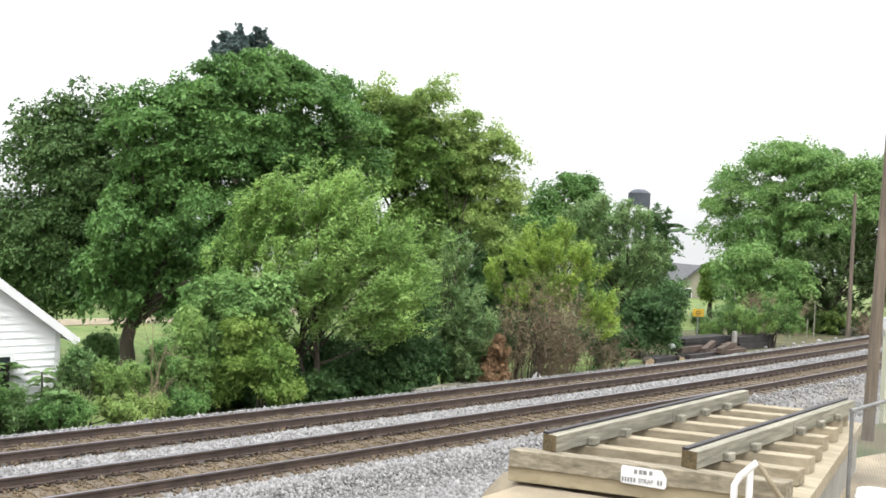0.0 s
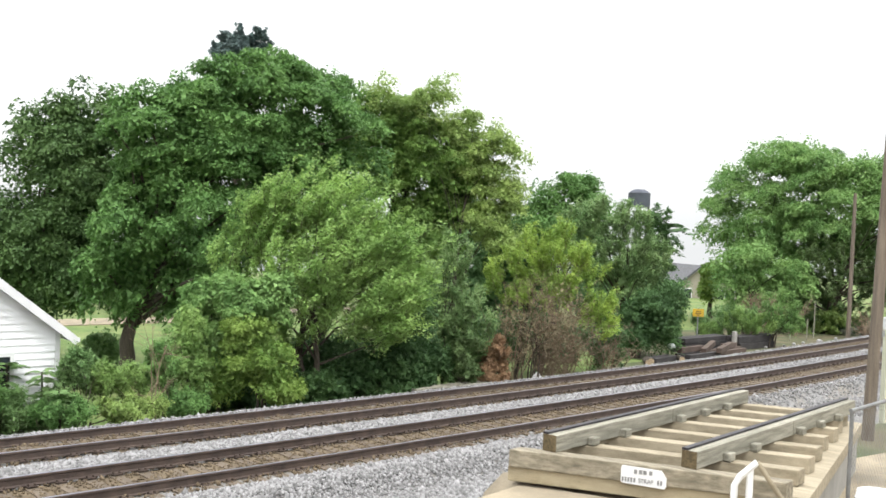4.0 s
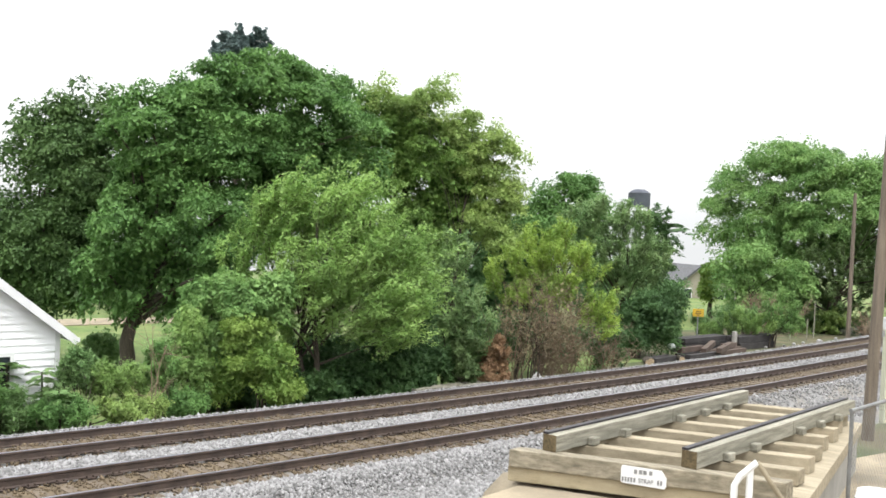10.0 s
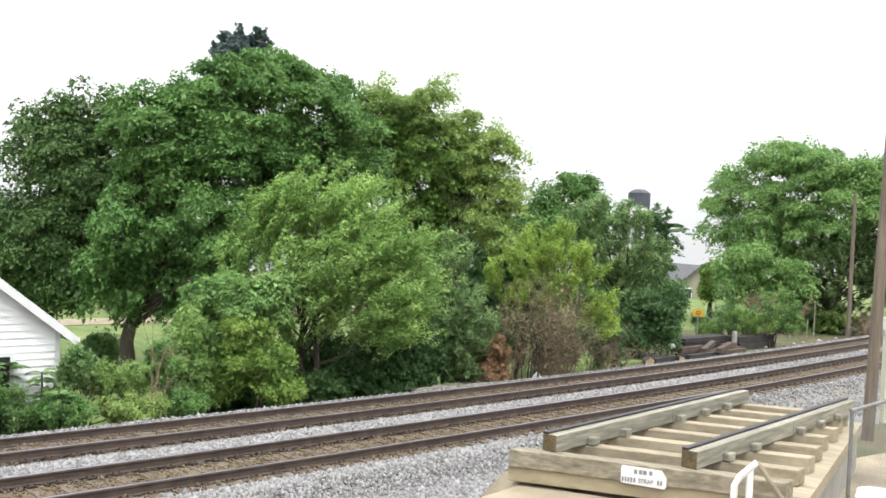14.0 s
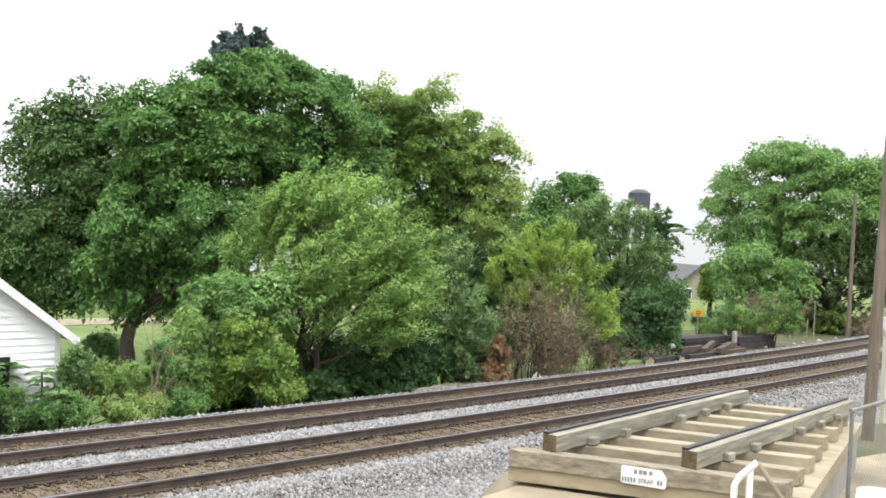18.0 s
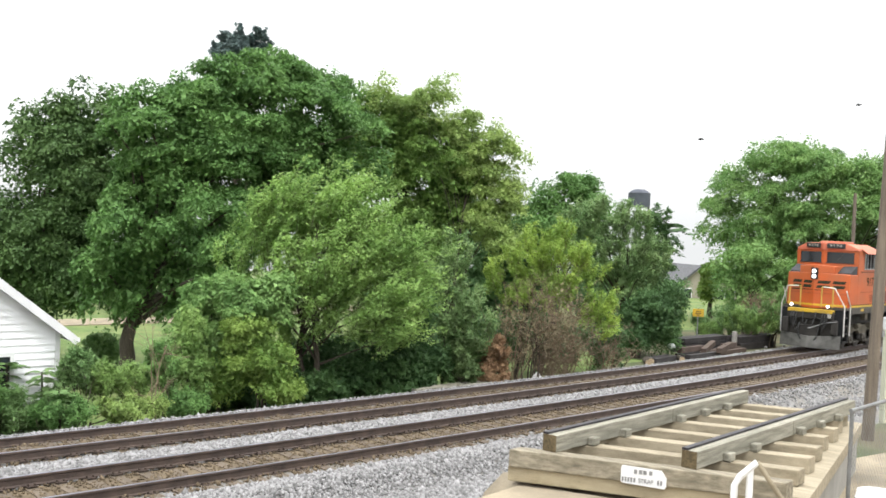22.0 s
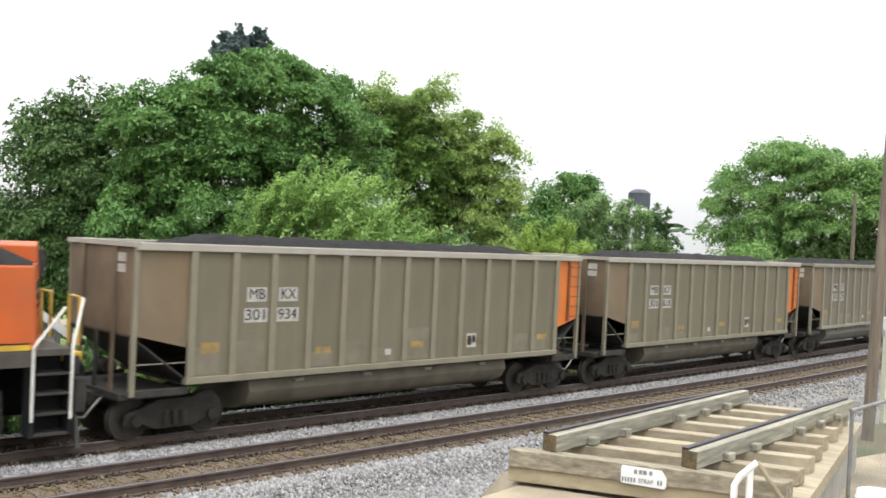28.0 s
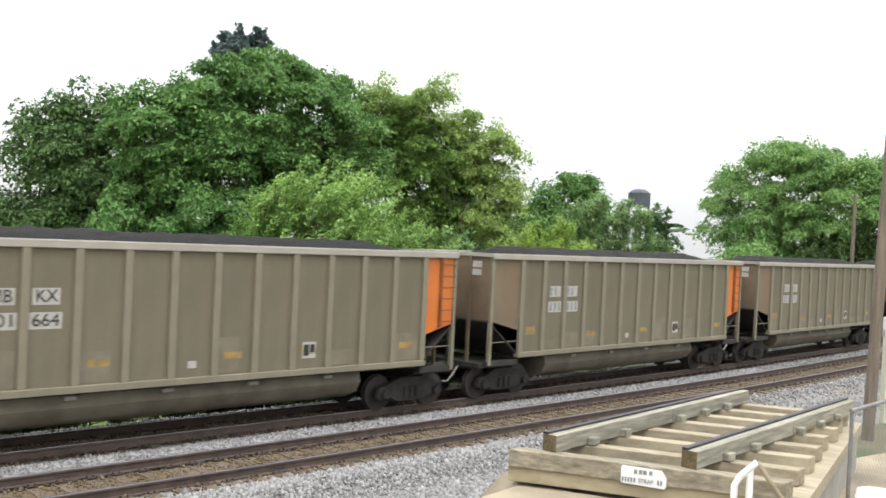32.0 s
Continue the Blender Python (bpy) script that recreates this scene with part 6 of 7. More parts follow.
def locomotive(number, tank_light):
    t = thing("locomotive", "orange, black and yellow six-axle diesel locomotive, dusty from use", "locomotive")
    X = lambda l: l - H
    ahead = 0.24 if number == "9174" else 0.0
    Xc = lambda l: l - H - ahead
    def side(l0, l1, y0, y1, z0, z1):
        """A box on each flank between two distances from the middle."""
        return Shape().box(X(l0), X(l1), -y1, -y0, z0, z1), Shape().box(X(l0), X(l1), y0, y1, z0, z1)
    def flank(name, l0, l1, y0, y1, z0, z1, mt, label="", parent=None, bevel=0.0):
        for sh in side(l0, l1, y0, y1, z0, z1):
            part(name, sh, mt, parent or t, label, bevel=bevel)
    # frame
    part("underframe", Shape().box(X(2.2), X(20.4), -0.95, 0.95, 1.2, 1.86), M_under, t)
    part("deck", Shape().box(X(0.4), X(LOCO - 0.75), -1.5, 1.5, 1.98, 2.1), M_sillgrey, t)
    flank("sill", 1.2, 21.0, 1.4, 1.52, 1.78, 2.06, M_sillgrey, "dusty dark frame sill", bevel=0.01)
    for l in (2.5, 5.0, 6.9, 8.6, 10.1, 11.6, 13.4, 15.2, 17.0, 18.8, 20.1):
        flank("reflector", l, l + 0.42, 1.52, 1.526, 1.9, 2.02, M_yellow)
    flank("side_plate", 11.0, 11.3, 1.52, 1.53, 1.72, 1.88, M_decal)
    # ends
    for e, sx in ((-0.46 - ahead, 1), (LOCO, -1)):
        q = lambda l: X(e + sx * l)
        c0 = 0.17 if e > 0 else 0.7 if ahead else 0.1
        part("anticlimber", Shape().box(*sorted((q(0.52), q(0.92))), -1.06, 1.06, 1.8, 1.97), M_yellow if e < 0 else M_under, t, "yellow front ledge" if e < 0 else "", bevel=0.02)
        part("end_sheet", Shape().box(*sorted((q(0.72), q(0.8))), -1.0, 1.0, 0.7, 1.97), M_under, t, bevel=0.02)
        part("buffer_beam", Shape().box(*sorted((q(0.56), q(0.72))), -1.1, 1.1, 1.5, 1.9).box(*sorted((q(0.5), q(0.72))), -0.45, 0.45, 0.62, 1.2), M_under, t, bevel=0.03)
        part("uncoupling_lever", Shape().pipe([(q(0.5), -1.3, 1.45), (q(0.45), -0.7, 1.35), (q(0.4), -0.3, 1.15), (q(0.35), 0.0, 1.05)], 0.02, 6), M_galv, t)
        part("glad_hand", Shape().box(*sorted((q(0.45), q(0.55))), -1.0, -0.85, 1.6, 1.78), M_decal, t)
        plow = Shape()
        for sy in (-1, 1):
            pts = [(q(0.18), 0.0), (q(0.62), sy * 1.42), (q(0.72), sy * 1.42), (q(0.3), 0.0)]
            plow.add([(p[0], p[1], 0.14) for p in pts] + [(q(0.36), 0.0, 0.68), (q(0.72), sy * 1.42, 0.78), (q(0.76), sy * 1.42, 0.78), (q(0.44), 0.0, 0.68)],
                     [(0, 1, 2, 3), (4, 7, 6, 5), (0, 4, 5, 1), (1, 5, 6, 2), (2, 6, 7, 3)])
        part("snow_plow", plow, M_greymetal if e < 0 else M_under, t, "grey steel pilot plow" if e < 0 else "")
        part("coupler", Shape().box(*sorted((q(c0), q(0.62))), -0.12, 0.12, 0.75, 0.98).box(*sorted((q(c0), q(c0 + 0.24))), -0.2, 0.2, 0.68, 1.06), M_truck, t, bevel=0.03)
        for sy in (-1, 1):
            part("air_hose", Shape().pipe([(q(0.6), sy * 0.5, 1.3), (q(0.42), sy * 0.48, 1.0), (q(0.36), sy * 0.42, 0.65), (q(0.4), sy * 0.3, 0.5)], 0.03, 6), M_ink, t)
            part("cable", Shape().pipe([(q(0.58), sy * 0.95, 1.75), (q(0.45), sy * 0.7, 1.45), (q(0.48), sy * 0.35, 1.6)], 0.022, 6), M_ink, t)
            for k, (ya, drop) in enumerate(((0.62, 0.55), (0.74, 0.7), (0.86, 0.5), (0.3, 0.4))):
                part("hose", Shape().pipe([(q(0.55), sy * ya, 1.85), (q(0.4), sy * ya, 1.6), (q(0.36), sy * (ya - 0.05), 1.75 - drop), (q(0.46), sy * (ya - 0.12), 1.6 - drop), (q(0.6), sy * (ya - 0.16), 1.85 - drop)], 0.026, 6), M_ink, t)
            part("pilot_bracket", Shape().box(*sorted((q(0.5), q(0.74))), min(sy * 1.0, sy * 1.3), max(sy * 1.0, sy * 1.3), 0.8, 1.5), M_under, t, bevel=0.04)
            y0, y1 = sorted((sy * 1.0, sy * 1.46))
            st = part("step_well", Shape().box(*sorted((q(0.9), q(1.6))), min(sy * 0.95, sy * 1.02), max(sy * 0.95, sy * 1.02), 0.42, 1.98).box(*sorted((q(1.54), q(1.62))), y0, y1, 0.42, 1.98).box(*sorted((q(0.84), q(0.9))), y0, y1, 0.42, 1.98), M_black, t, "black step well")
            for z in (0.45, 0.84, 1.22, 1.6):
                part("step", Shape().box(*sorted((q(0.9), q(1.54))), min(sy * 1.02, sy * 1.47), max(sy * 1.02, sy * 1.47), z, z + 0.045), M_under, st)
            if e < 0:
                rails = [[(0.88, 1.5, 0.75), (0.88, 1.5, 2.15), (0.56, 1.12, 3.02), (0.56, 0.6, 3.05)], [(1.62, 1.53, 0.75), (1.62, 1.53, 2.15), (1.05, 1.5, 2.9)]]
            elif number == "9174":
                rails = [[(0.55, 1.5, 0.7), (0.55, 1.5, 2.3), (1.4, 1.48, 3.12), (2.3, 1.47, 3.13)], [(1.62, 1.53, 0.75), (1.62, 1.53, 2.3), (2.35, 1.5, 3.1)]]
            else:
                rails = [[(0.62, 1.5, 0.7), (0.62, 1.5, 2.9), (0.85, 1.49, 3.12), (1.5, 1.48, 3.13)]]
            for way in rails:
                part("white_handrail", Shape().pipe([(q(a), sy * b, c) for a, b, c in way], 0.028, 6), M_whiterail, t, "white step handrail")
            part("end_railing", Shape().pipe([(q(0.6), sy * 0.5, 2.1), (q(0.6), sy * 0.5, 3.05)], 0.035, 6).pipe([(q(0.6), sy * 1.03, 2.1), (q(0.6), sy * 1.03, 3.05)], 0.035, 6).pipe([(q(0.6), sy * 1.03, 3.05), (q(0.6), sy * 0.5, 3.05)], 0.025, 6), M_yellowrail, t, "yellow end railing")
            part("ditch_light", Shape().bar((q(0.5), sy * 0.86, 2.14), (q(0.42), sy * 0.86, 2.14), 0.06, 0.07, 16), M_lamp if e < 1 and number == "9174" else M_black, t, "round ditch light")
    # fuel tank
    prof = [(-1.05, 0.42), (1.05, 0.42), (1.42, 0.75), (1.42, 1.12), (1.2, 1.3), (-1.2, 1.3), (-1.42, 1.12), (-1.42, 0.75)]
    part("fuel_tank", Shape().prism(prof, X(7.35), X(14.8)), tank_light, t, "large dusty grey fuel tank", bevel=0.05)
    for l, w in ((8.2, 2.6), (11.2, 2.9)):
        for y in (-1, 1):
            part("air_reservoir", Shape().bar((X(l), 1.22 * y, 1.5), (X(l + w), 1.22 * y, 1.5), 0.17, 0.17, 14), tank_light if number == "9168" else M_under, t, smooth=True)
    part("pipe_run", Shape().pipe([(X(7.0), -1.44, 0.9), (X(7.2), -1.44, 1.36), (X(11.2), -1.44, 1.4), (X(11.6), -1.4, 1.7)], 0.03, 6), M_sillgrey, t)
    part("pipe_run", Shape().pipe([(X(7.0), 1.44, 0.9), (X(7.2), 1.44, 1.36), (X(11.2), 1.44, 1.4), (X(11.6), 1.4, 1.7)], 0.03, 6), M_sillgrey, t)
    for l in (3.55, 5.6, 17.0, 19.0):
        flank("frame_bracket", l, l + 0.42, 1.2, 1.42, 1.42, 1.85, M_truck, bevel=0.03)
    # nose and cab: both have a ridge in the middle and fall back to the flanks
    def nose_x(y, z):
        """How far back the nose's face lies."""
        return 0.5 - ahead * 0.5 + 0.4 * abs(y) + 0.1 * (z - 2.1) / 1.64
    def wind_x(y):
        """How far back the windshield wall lies."""
        return 1.6 + 0.36 * abs(y)
    def ridged(ring, front_x, back, near_ring=None):
        """A block with an upright end face at the back and a ridged face in front; ring runs round half y < 0, then y > 0."""
        n = len(ring)
        m = n // 2
        return Shape().add([(Xc(front_x(y, z)), y, z) for y, z in ring] + [(Xc(back), y, z) for y, z in ring],
                           [tuple(range(m + 1))[::-1], tuple([0] + list(range(m, n)))[::-1], tuple(range(n, 2 * n))] + [(i, (i + 1) % n, n + (i + 1) % n, n + i) for i in range(n)])
    lower = [(0.0, 2.0), (-1.495, 2.0), (-1.495, 3.68), (0.0, 3.74), (1.495, 3.68), (1.495, 2.0)]
    part("nose", ridged(lower, nose_x, 3.1), M_orange, t, "orange nose", bevel=0.04)
    upper = [(0.0, 3.7), (-0.84, 3.7), (-0.84, 4.04), (0.0, 4.1), (0.84, 4.04), (0.84, 3.7)]
    part("nose_top", ridged(upper, nose_x, 2.3), M_orange, t, "raised orange middle of the nose", bevel=0.03)
    for y in (-1, 1):
        part("antiglare_panel", Shape().prism([(Xc(1.2), 3.66), (Xc(2.5), 3.66), (Xc(2.5), 4.16), (Xc(1.95), 4.06), (Xc(1.2), 3.745)], min(0.845 * y, 1.46 * y), max(0.845 * y, 1.46 * y), "y"), M_glare, t, "dark antiglare panel")
    def on_nose(y, z, d):
        return (Xc(nose_x(y, z) - d), y, z)
    def plate(name, q4, mt, label=""):
        part(name, Shape().add([on_nose(a, c, 0.014) for a, c in q4] + [on_nose(a, c, -0.03) for a, c in q4], [(0, 1, 2, 3), (0, 4, 5, 1), (1, 5, 6, 2), (2, 6, 7, 3), (3, 7, 4, 0)]), mt, t, label)
    for y0, y1 in ((1.42, 0.02), (-0.02, -1.42)):
        plate("nose_stripe", [(y0, 2.13), (y1, 2.13), (y1, 2.22), (y0, 2.22)], M_yellow)
        plate("nose_seam", [(y0, 2.72), (y1, 2.72), (y1, 2.735), (y0, 2.735)], M_grille)
    for y in (1.2, 0.62, -0.1, -0.74):
        w = 0.46 if y > 0 else 0.52
        for z0, z1 in ((2.98, 3.12), (3.2, 3.34)):
            o = -0.12 * (z0 - 3.0)
            plate("emblem_bar", [(y + o, z0), (y + o - w, z0), (y + o - w - 0.06, z1), (y + o - 0.06, z1)], M_brandgreen, "dark plain emblem stroke")
    plate("emblem_wedge", [(1.2, 2.84), (0.05, 2.88), (0.05, 2.9), (1.2, 2.91)], M_brandgreen, "dark thin wedge under the emblem")
    plate("emblem_wedge", [(-0.05, 2.86), (-0.75, 2.9), (-0.75, 2.905), (-0.05, 2.9)], M_brandgreen)
    lamp_box = part("headlight", Shape().box(Xc(nose_x(0, 3.42) - 0.05), Xc(0.75), -0.15, 0.15, 3.4, 3.95), M_ink, t, "dark twin headlight housing", bevel=0.01)
    for z in (3.54, 3.78):
        part("lamp", Shape().bar((Xc(nose_x(0, 3.42) - 0.075), 0, z), (Xc(nose_x(0, 3.42)), 0, z), 0.09, 0.09, 14), M_lamp if number == "9174" else M_white, lamp_box, "lit lamp")
    part("cab_wall", Shape().prism([(-1.5, 2.1), (1.5, 2.1), (1.5, 3.9), (-1.5, 3.9)], Xc(2.14), Xc(5.25)), M_orange, t, "orange cab side", bevel=0.02)
    up = Shape()
    for y in (-1, 1):
        for a, b, z0, z1 in ((2.14, 5.25, 3.9, 3.97), (2.14, 3.04, 3.97, 4.82), (4.92, 5.25, 3.97, 4.82), (3.04, 4.92, 4.75, 4.82)):
            up.box(Xc(a), Xc(b), min(1.42 * y, 1.5 * y), max(1.42 * y, 1.5 * y), z0, z1)
    up.box(Xc(5.18), Xc(5.25), -1.42, 1.42, 3.9, 4.82)
    def wind_block(sh, ya, yb, z0, z1, d0=0.0, d1=0.07):
        ya, yb = sorted((ya, yb))
        return sh.add([(Xc(wind_x(ya) + d0), ya, z0), (Xc(wind_x(yb) + d0), yb, z0), (Xc(wind_x(yb) + d1), yb, z0), (Xc(wind_x(ya) + d1), ya, z0),
                       (Xc(wind_x(ya) + d0), ya, z1), (Xc(wind_x(yb) + d0), yb, z1), (Xc(wind_x(yb) + d1), yb, z1), (Xc(wind_x(ya) + d1), ya, z1)],
                      [(0, 1, 2, 3), (4, 7, 6, 5), (0, 4, 5, 1), (1, 5, 6, 2), (2, 6, 7, 3), (3, 7, 4, 0)])
    for y in (-1, 1):
        for a, b, z0, z1 in ((0.0, 1.5, 3.7, 4.22), (0.0, 1.5, 4.74, 4.82), (0.0, 0.13, 4.22, 4.74), (1.3, 1.5, 4.22, 4.74)):
            wind_block(up, a * y, b * y, z0, z1)
    part("cab_frame", up, M_orange, t, "orange window surrounds")
    part("cab_floor", Shape().box(Xc(2.2), Xc(5.15), -1.38, 1.38, 3.86, 3.95), M_under, t)
    part("cab_interior", Shape().box(Xc(4.98), Xc(5.15), -1.38, 1.38, 3.95, 4.78).box(Xc(3.0), Xc(3.8), -0.5, 0.5, 3.95, 4.35).box(Xc(2.3), Xc(2.5), -1.2, 1.2, 3.95, 4.2), M_under, t, "dark cab interior")
    part("driver_seat", Shape().box(Xc(3.62), Xc(3.76), -1.3, -0.85, 3.95, 4.7), M_white, t, "pale seat back in the cab", bevel=0.03)
    for y in (-1, 1):
        part("windshield", wind_block(Shape(), 0.13 * y, 1.3 * y, 4.22, 4.74, 0.03, 0.045), M_window, t, "dark windshield")
        part("windshield_trim", wind_block(Shape(), 0.1 * y, 1.33 * y, 4.19, 4.225, -0.02, 0.0), M_ink, t)
        w0, w1 = min(1.46 * y, 1.52 * y), max(1.46 * y, 1.52 * y)
        w = part("side_window", Shape().box(Xc(3.02), Xc(4.94), w0, w1, 3.94, 3.99).box(Xc(3.02), Xc(3.08), w0, w1, 3.99, 4.74).box(Xc(4.88), Xc(4.94), w0, w1, 3.99, 4.74).box(Xc(3.5), Xc(3.55), w0, w1, 3.99, 4.74)
                 .box(Xc(4), Xc(4.04), w0, w1, 3.99, 4.74).box(Xc(4.46), Xc(4.5), w0, w1, 3.99, 4.74), M_galv, t, "silver framed cab window with the middle panes slid open")
        for a, b in ((3.08, 3.5), (4.5, 4.88)):
            part("pane", Shape().box(Xc(a), Xc(b), min(1.47 * y, 1.48 * y), max(1.47 * y, 1.48 * y), 3.99, 4.74), M_window, w)
        part("window_shade", Shape().add([(Xc(2.62), 1.45 * y, 4.98), (Xc(4.92), 1.45 * y, 4.98), (Xc(5.22), 1.72 * y, 4.74), (Xc(2.67), 1.72 * y, 4.74), (Xc(2.62), 1.45 * y, 4.95), (Xc(4.92), 1.45 * y, 4.95), (Xc(5.22), 1.72 * y, 4.71), (Xc(2.67), 1.72 * y, 4.71)],
                                         [(0, 1, 2, 3), (4, 7, 6, 5), (0, 3, 7, 4), (1, 5, 6, 2), (2, 6, 7, 3)]), M_faded, t, "faded salmon sun shade")
        part("wiper", Shape().bar((Xc(wind_x(0.9) - 0.02), 0.9 * y, 4.73), (Xc(wind_x(0.6) - 0.02), 0.6 * y, 4.34), 0.012, 0.012, 4), M_ink, t)
        nb = part("number_board", wind_block(Shape(), 0.16 * y, 0.92 * y, 4.92, 5.16, -0.16, 0.1), M_ink, t, "dark number board with pale digits", bevel=0.01)
        lettering("board_number", number, 0.2, Matrix.Translation((Xc(wind_x(0.54) - 0.166), 0.54 * y, 5.04)) @ pose(0, 0, 0, 90, 0, -90 - 19.8 * y), M_decal, nb, 0.56)
        part("cab_seam", Shape().box(Xc(2.6), Xc(5.2), min(1.5 * y, 1.504 * y), max(1.5 * y, 1.504 * y), 2.82, 2.84).box(Xc(2.5), Xc(5.0), min(1.5 * y, 1.53 * y), max(1.5 * y, 1.53 * y), 3.8, 3.85), M_grille, t)
        for k in range(4):
            part("vent_slot", Shape().box(Xc(4.04), Xc(4.49), min(1.5 * y, 1.506 * y), max(1.5 * y, 1.506 * y), 2.36 + k * 0.09, 2.4 + k * 0.09), M_grille, t)
        m = Matrix.Rotation(math.pi, 4, "Z") if y > 0 else Matrix.Identity(4)
        lettering("road_number", number, 0.62, Matrix.Translation((Xc(4.18), 1.508 * y, 3.32)) @ m @ pose(0, 0, 0, 90, 0, 0), M_brandgreen, t, 1.38)
    roof = [(0.0, 4.82), (-1.5, 4.82), (-1.46, 4.94), (-0.95, 5.17), (0.0, 5.2), (0.95, 5.17), (1.46, 4.94), (1.5, 4.82)]
    part("cab_roof", ridged(roof, lambda y, z: wind_x(y) - 0.05, 5.2), M_faded, t, "faded orange cab roof", bevel=0.03)
    part("roof_unit", Shape().box(Xc(2.7), Xc(4.2), -0.6, 0.6, 5.18, 5.28), M_faded, t, bevel=0.04)
    # hood
    part("equipment_cabinet", Shape().box(X(5.02), X(8.5), -1.44, 1.44, 2.1, 3.86), M_hood, t, "grimy orange equipment cabinet", bevel=0.02)
    part("hood", Shape().box(X(8.5), X(21.35), -0.97, 0.97, 2.1, 3.86), M_hood, t, "grimy orange long hood", bevel=0.02)
    part("hood_stripe", Shape().box(X(5.02), X(14.2), -1.0, 1.0, 3.86, 4.1), M_yellow, t, "yellow stripe along the hood top")
    part("hood_stripe", Shape().box(X(19.3), X(21.37), -1.0, 1.0, 3.86, 4.1), M_yellow, t, "yellow stripe along the hood top")
    part("hood_stripe_line", Shape().box(X(5.02), X(14.2), -1.006, 1.006, 3.96, 3.985), M_black, t)
    part("upper_hood", Shape().prism([(-0.98, 4.1), (0.98, 4.1), (0.98, 4.8), (0.75, 5.05), (-0.75, 5.05), (-0.98, 4.8)], X(5.02), X(10.9)), M_black, t, "black upper hood", bevel=0.02)
    part("upper_hood", Shape().prism([(-0.9, 4.1), (0.9, 4.1), (0.9, 4.42), (0.62, 4.86), (-0.62, 4.86), (-0.9, 4.42)], X(10.9), X(14.3)), M_black, t, "black upper hood", bevel=0.02)
    flank("grey_panel", 10.95, 13.9, 0.86, 0.93, 4.34, 4.62, M_greypanel, "pale grey hood panel")
    part("upper_hood", Shape().prism([(-0.98, 4.1), (0.98, 4.1), (0.98, 4.8), (0.75, 5.02), (-0.75, 5.02), (-0.98, 4.8)], X(19.2), X(21.36)), M_black, t, "black upper hood", bevel=0.02)
    part("exhaust_pipe", Shape().bar((X(11.6), 0, 4.86), (X(11.6), 0, 5.08), 0.3, 0.26, 14), M_black, t)
    rad = [(-0.98, 3.9), (0.98, 3.9), (1.48, 4.35), (1.48, 4.78), (1.25, 4.98), (-1.25, 4.98), (-1.48, 4.78), (-1.48, 4.35)]
    part("radiator", Shape().prism(rad, X(14.2), X(19.3)), M_black, t, "black flared radiator housing", bevel=0.02)
    for y in (-1, 1):
        part("radiator_screen", Shape().add([(X(14.25), 1.5 * y, 4.79), (X(19.25), 1.5 * y, 4.79), (X(19.25), 1.26 * y, 4.995), (X(14.25), 1.26 * y, 4.995)], [(0, 1, 2, 3) if y < 0 else (3, 2, 1, 0)]), M_radtop, t, "pale radiator screen")
        for k in range(16):
            l = 14.45 + k * 0.305
            part("radiator_fin", Shape().add([(X(l), 1.0 * y, 3.93), (X(l + 0.04), 1.0 * y, 3.93), (X(l + 0.04), 1.49 * y, 4.36), (X(l), 1.49 * y, 4.36), (X(l), 0.96 * y, 3.97), (X(l + 0.04), 0.96 * y, 3.97), (X(l + 0.04), 1.45 * y, 4.4), (X(l), 1.45 * y, 4.4)], [(0, 1, 2, 3), (0, 3, 7, 4), (1, 5, 6, 2), (4, 7, 6, 5)]), M_under, t)
        # roof fans and hatches
    for l in (15.4, 17.0, 18.5):
        part("roof_fan", Shape().bar((X(l), 0, 4.98), (X(l), 0, 5.06), 0.7, 0.68, 24), M_black, t, smooth=True)
    for l0, l1, z in ((5.5, 7.4, 5.05), (7.6, 10.6, 5.05), (12.2, 13.8, 4.86)):
        part("roof_hatch", Shape().box(X(l0), X(l1), -0.55, 0.55, z, z + 0.05), M_black, t, bevel=0.015)
    flank("upper_panel", 7.0, 8.0, 0.98, 0.986, 4.66, 4.8, M_greypanel)
    flank("warning_label", 8.0, 8.2, 0.98, 0.988, 4.42, 4.5, M_decal)
    for l in (11.0, 12.0, 12.7, 13.4, 14.0):
        flank("warning_label", l, l + 0.1, 0.91, 0.935, 4.16, 4.24, M_white)
    # grilles and louvres on the cabinet
    for z0, z1 in ((2.3, 2.85), (3.12, 3.68)):
        flank("grille", 5.4, 7.5, 1.44, 1.452, z0, z1, M_grille, "dusty red intake grille")
        flank("grille_frame", 5.35, 7.55, 1.44, 1.47, z1, z1 + 0.05, M_orange)
        flank("grille_frame", 5.35, 7.55, 1.44, 1.47, z0 - 0.05, z0, M_orange)
    for k in range(12):
        flank("louvre", 7.66, 8.12, 1.44, 1.47, 2.25 + k * 0.11, 2.31 + k * 0.11, M_under)
    for y0, y1 in ((-1.5, -1.44), (1.44, 1.5)):
        part("yellow_sill_stripe", Shape().box(X(1.22 - ahead), X(8.5), y0 - (0.004 if y0 < 0 else 0), y1 + (0.004 if y1 > 0 else 0), 2.1, 2.2), M_yellow, t)
        part("sill_line", Shape().box(X(1.22 - ahead), X(8.5), y0 - (0.006 if y0 < 0 else 0), y1 + (0.006 if y1 > 0 else 0), 2.21, 2.235), M_black, t)
    flank("yellow_sill_stripe", 8.5, 21.3, 0.97, 0.976, 2.12, 2.36, M_yellow)
    flank("sill_line", 8.5, 21.3, 0.976, 0.98, 2.22, 2.25, M_black)
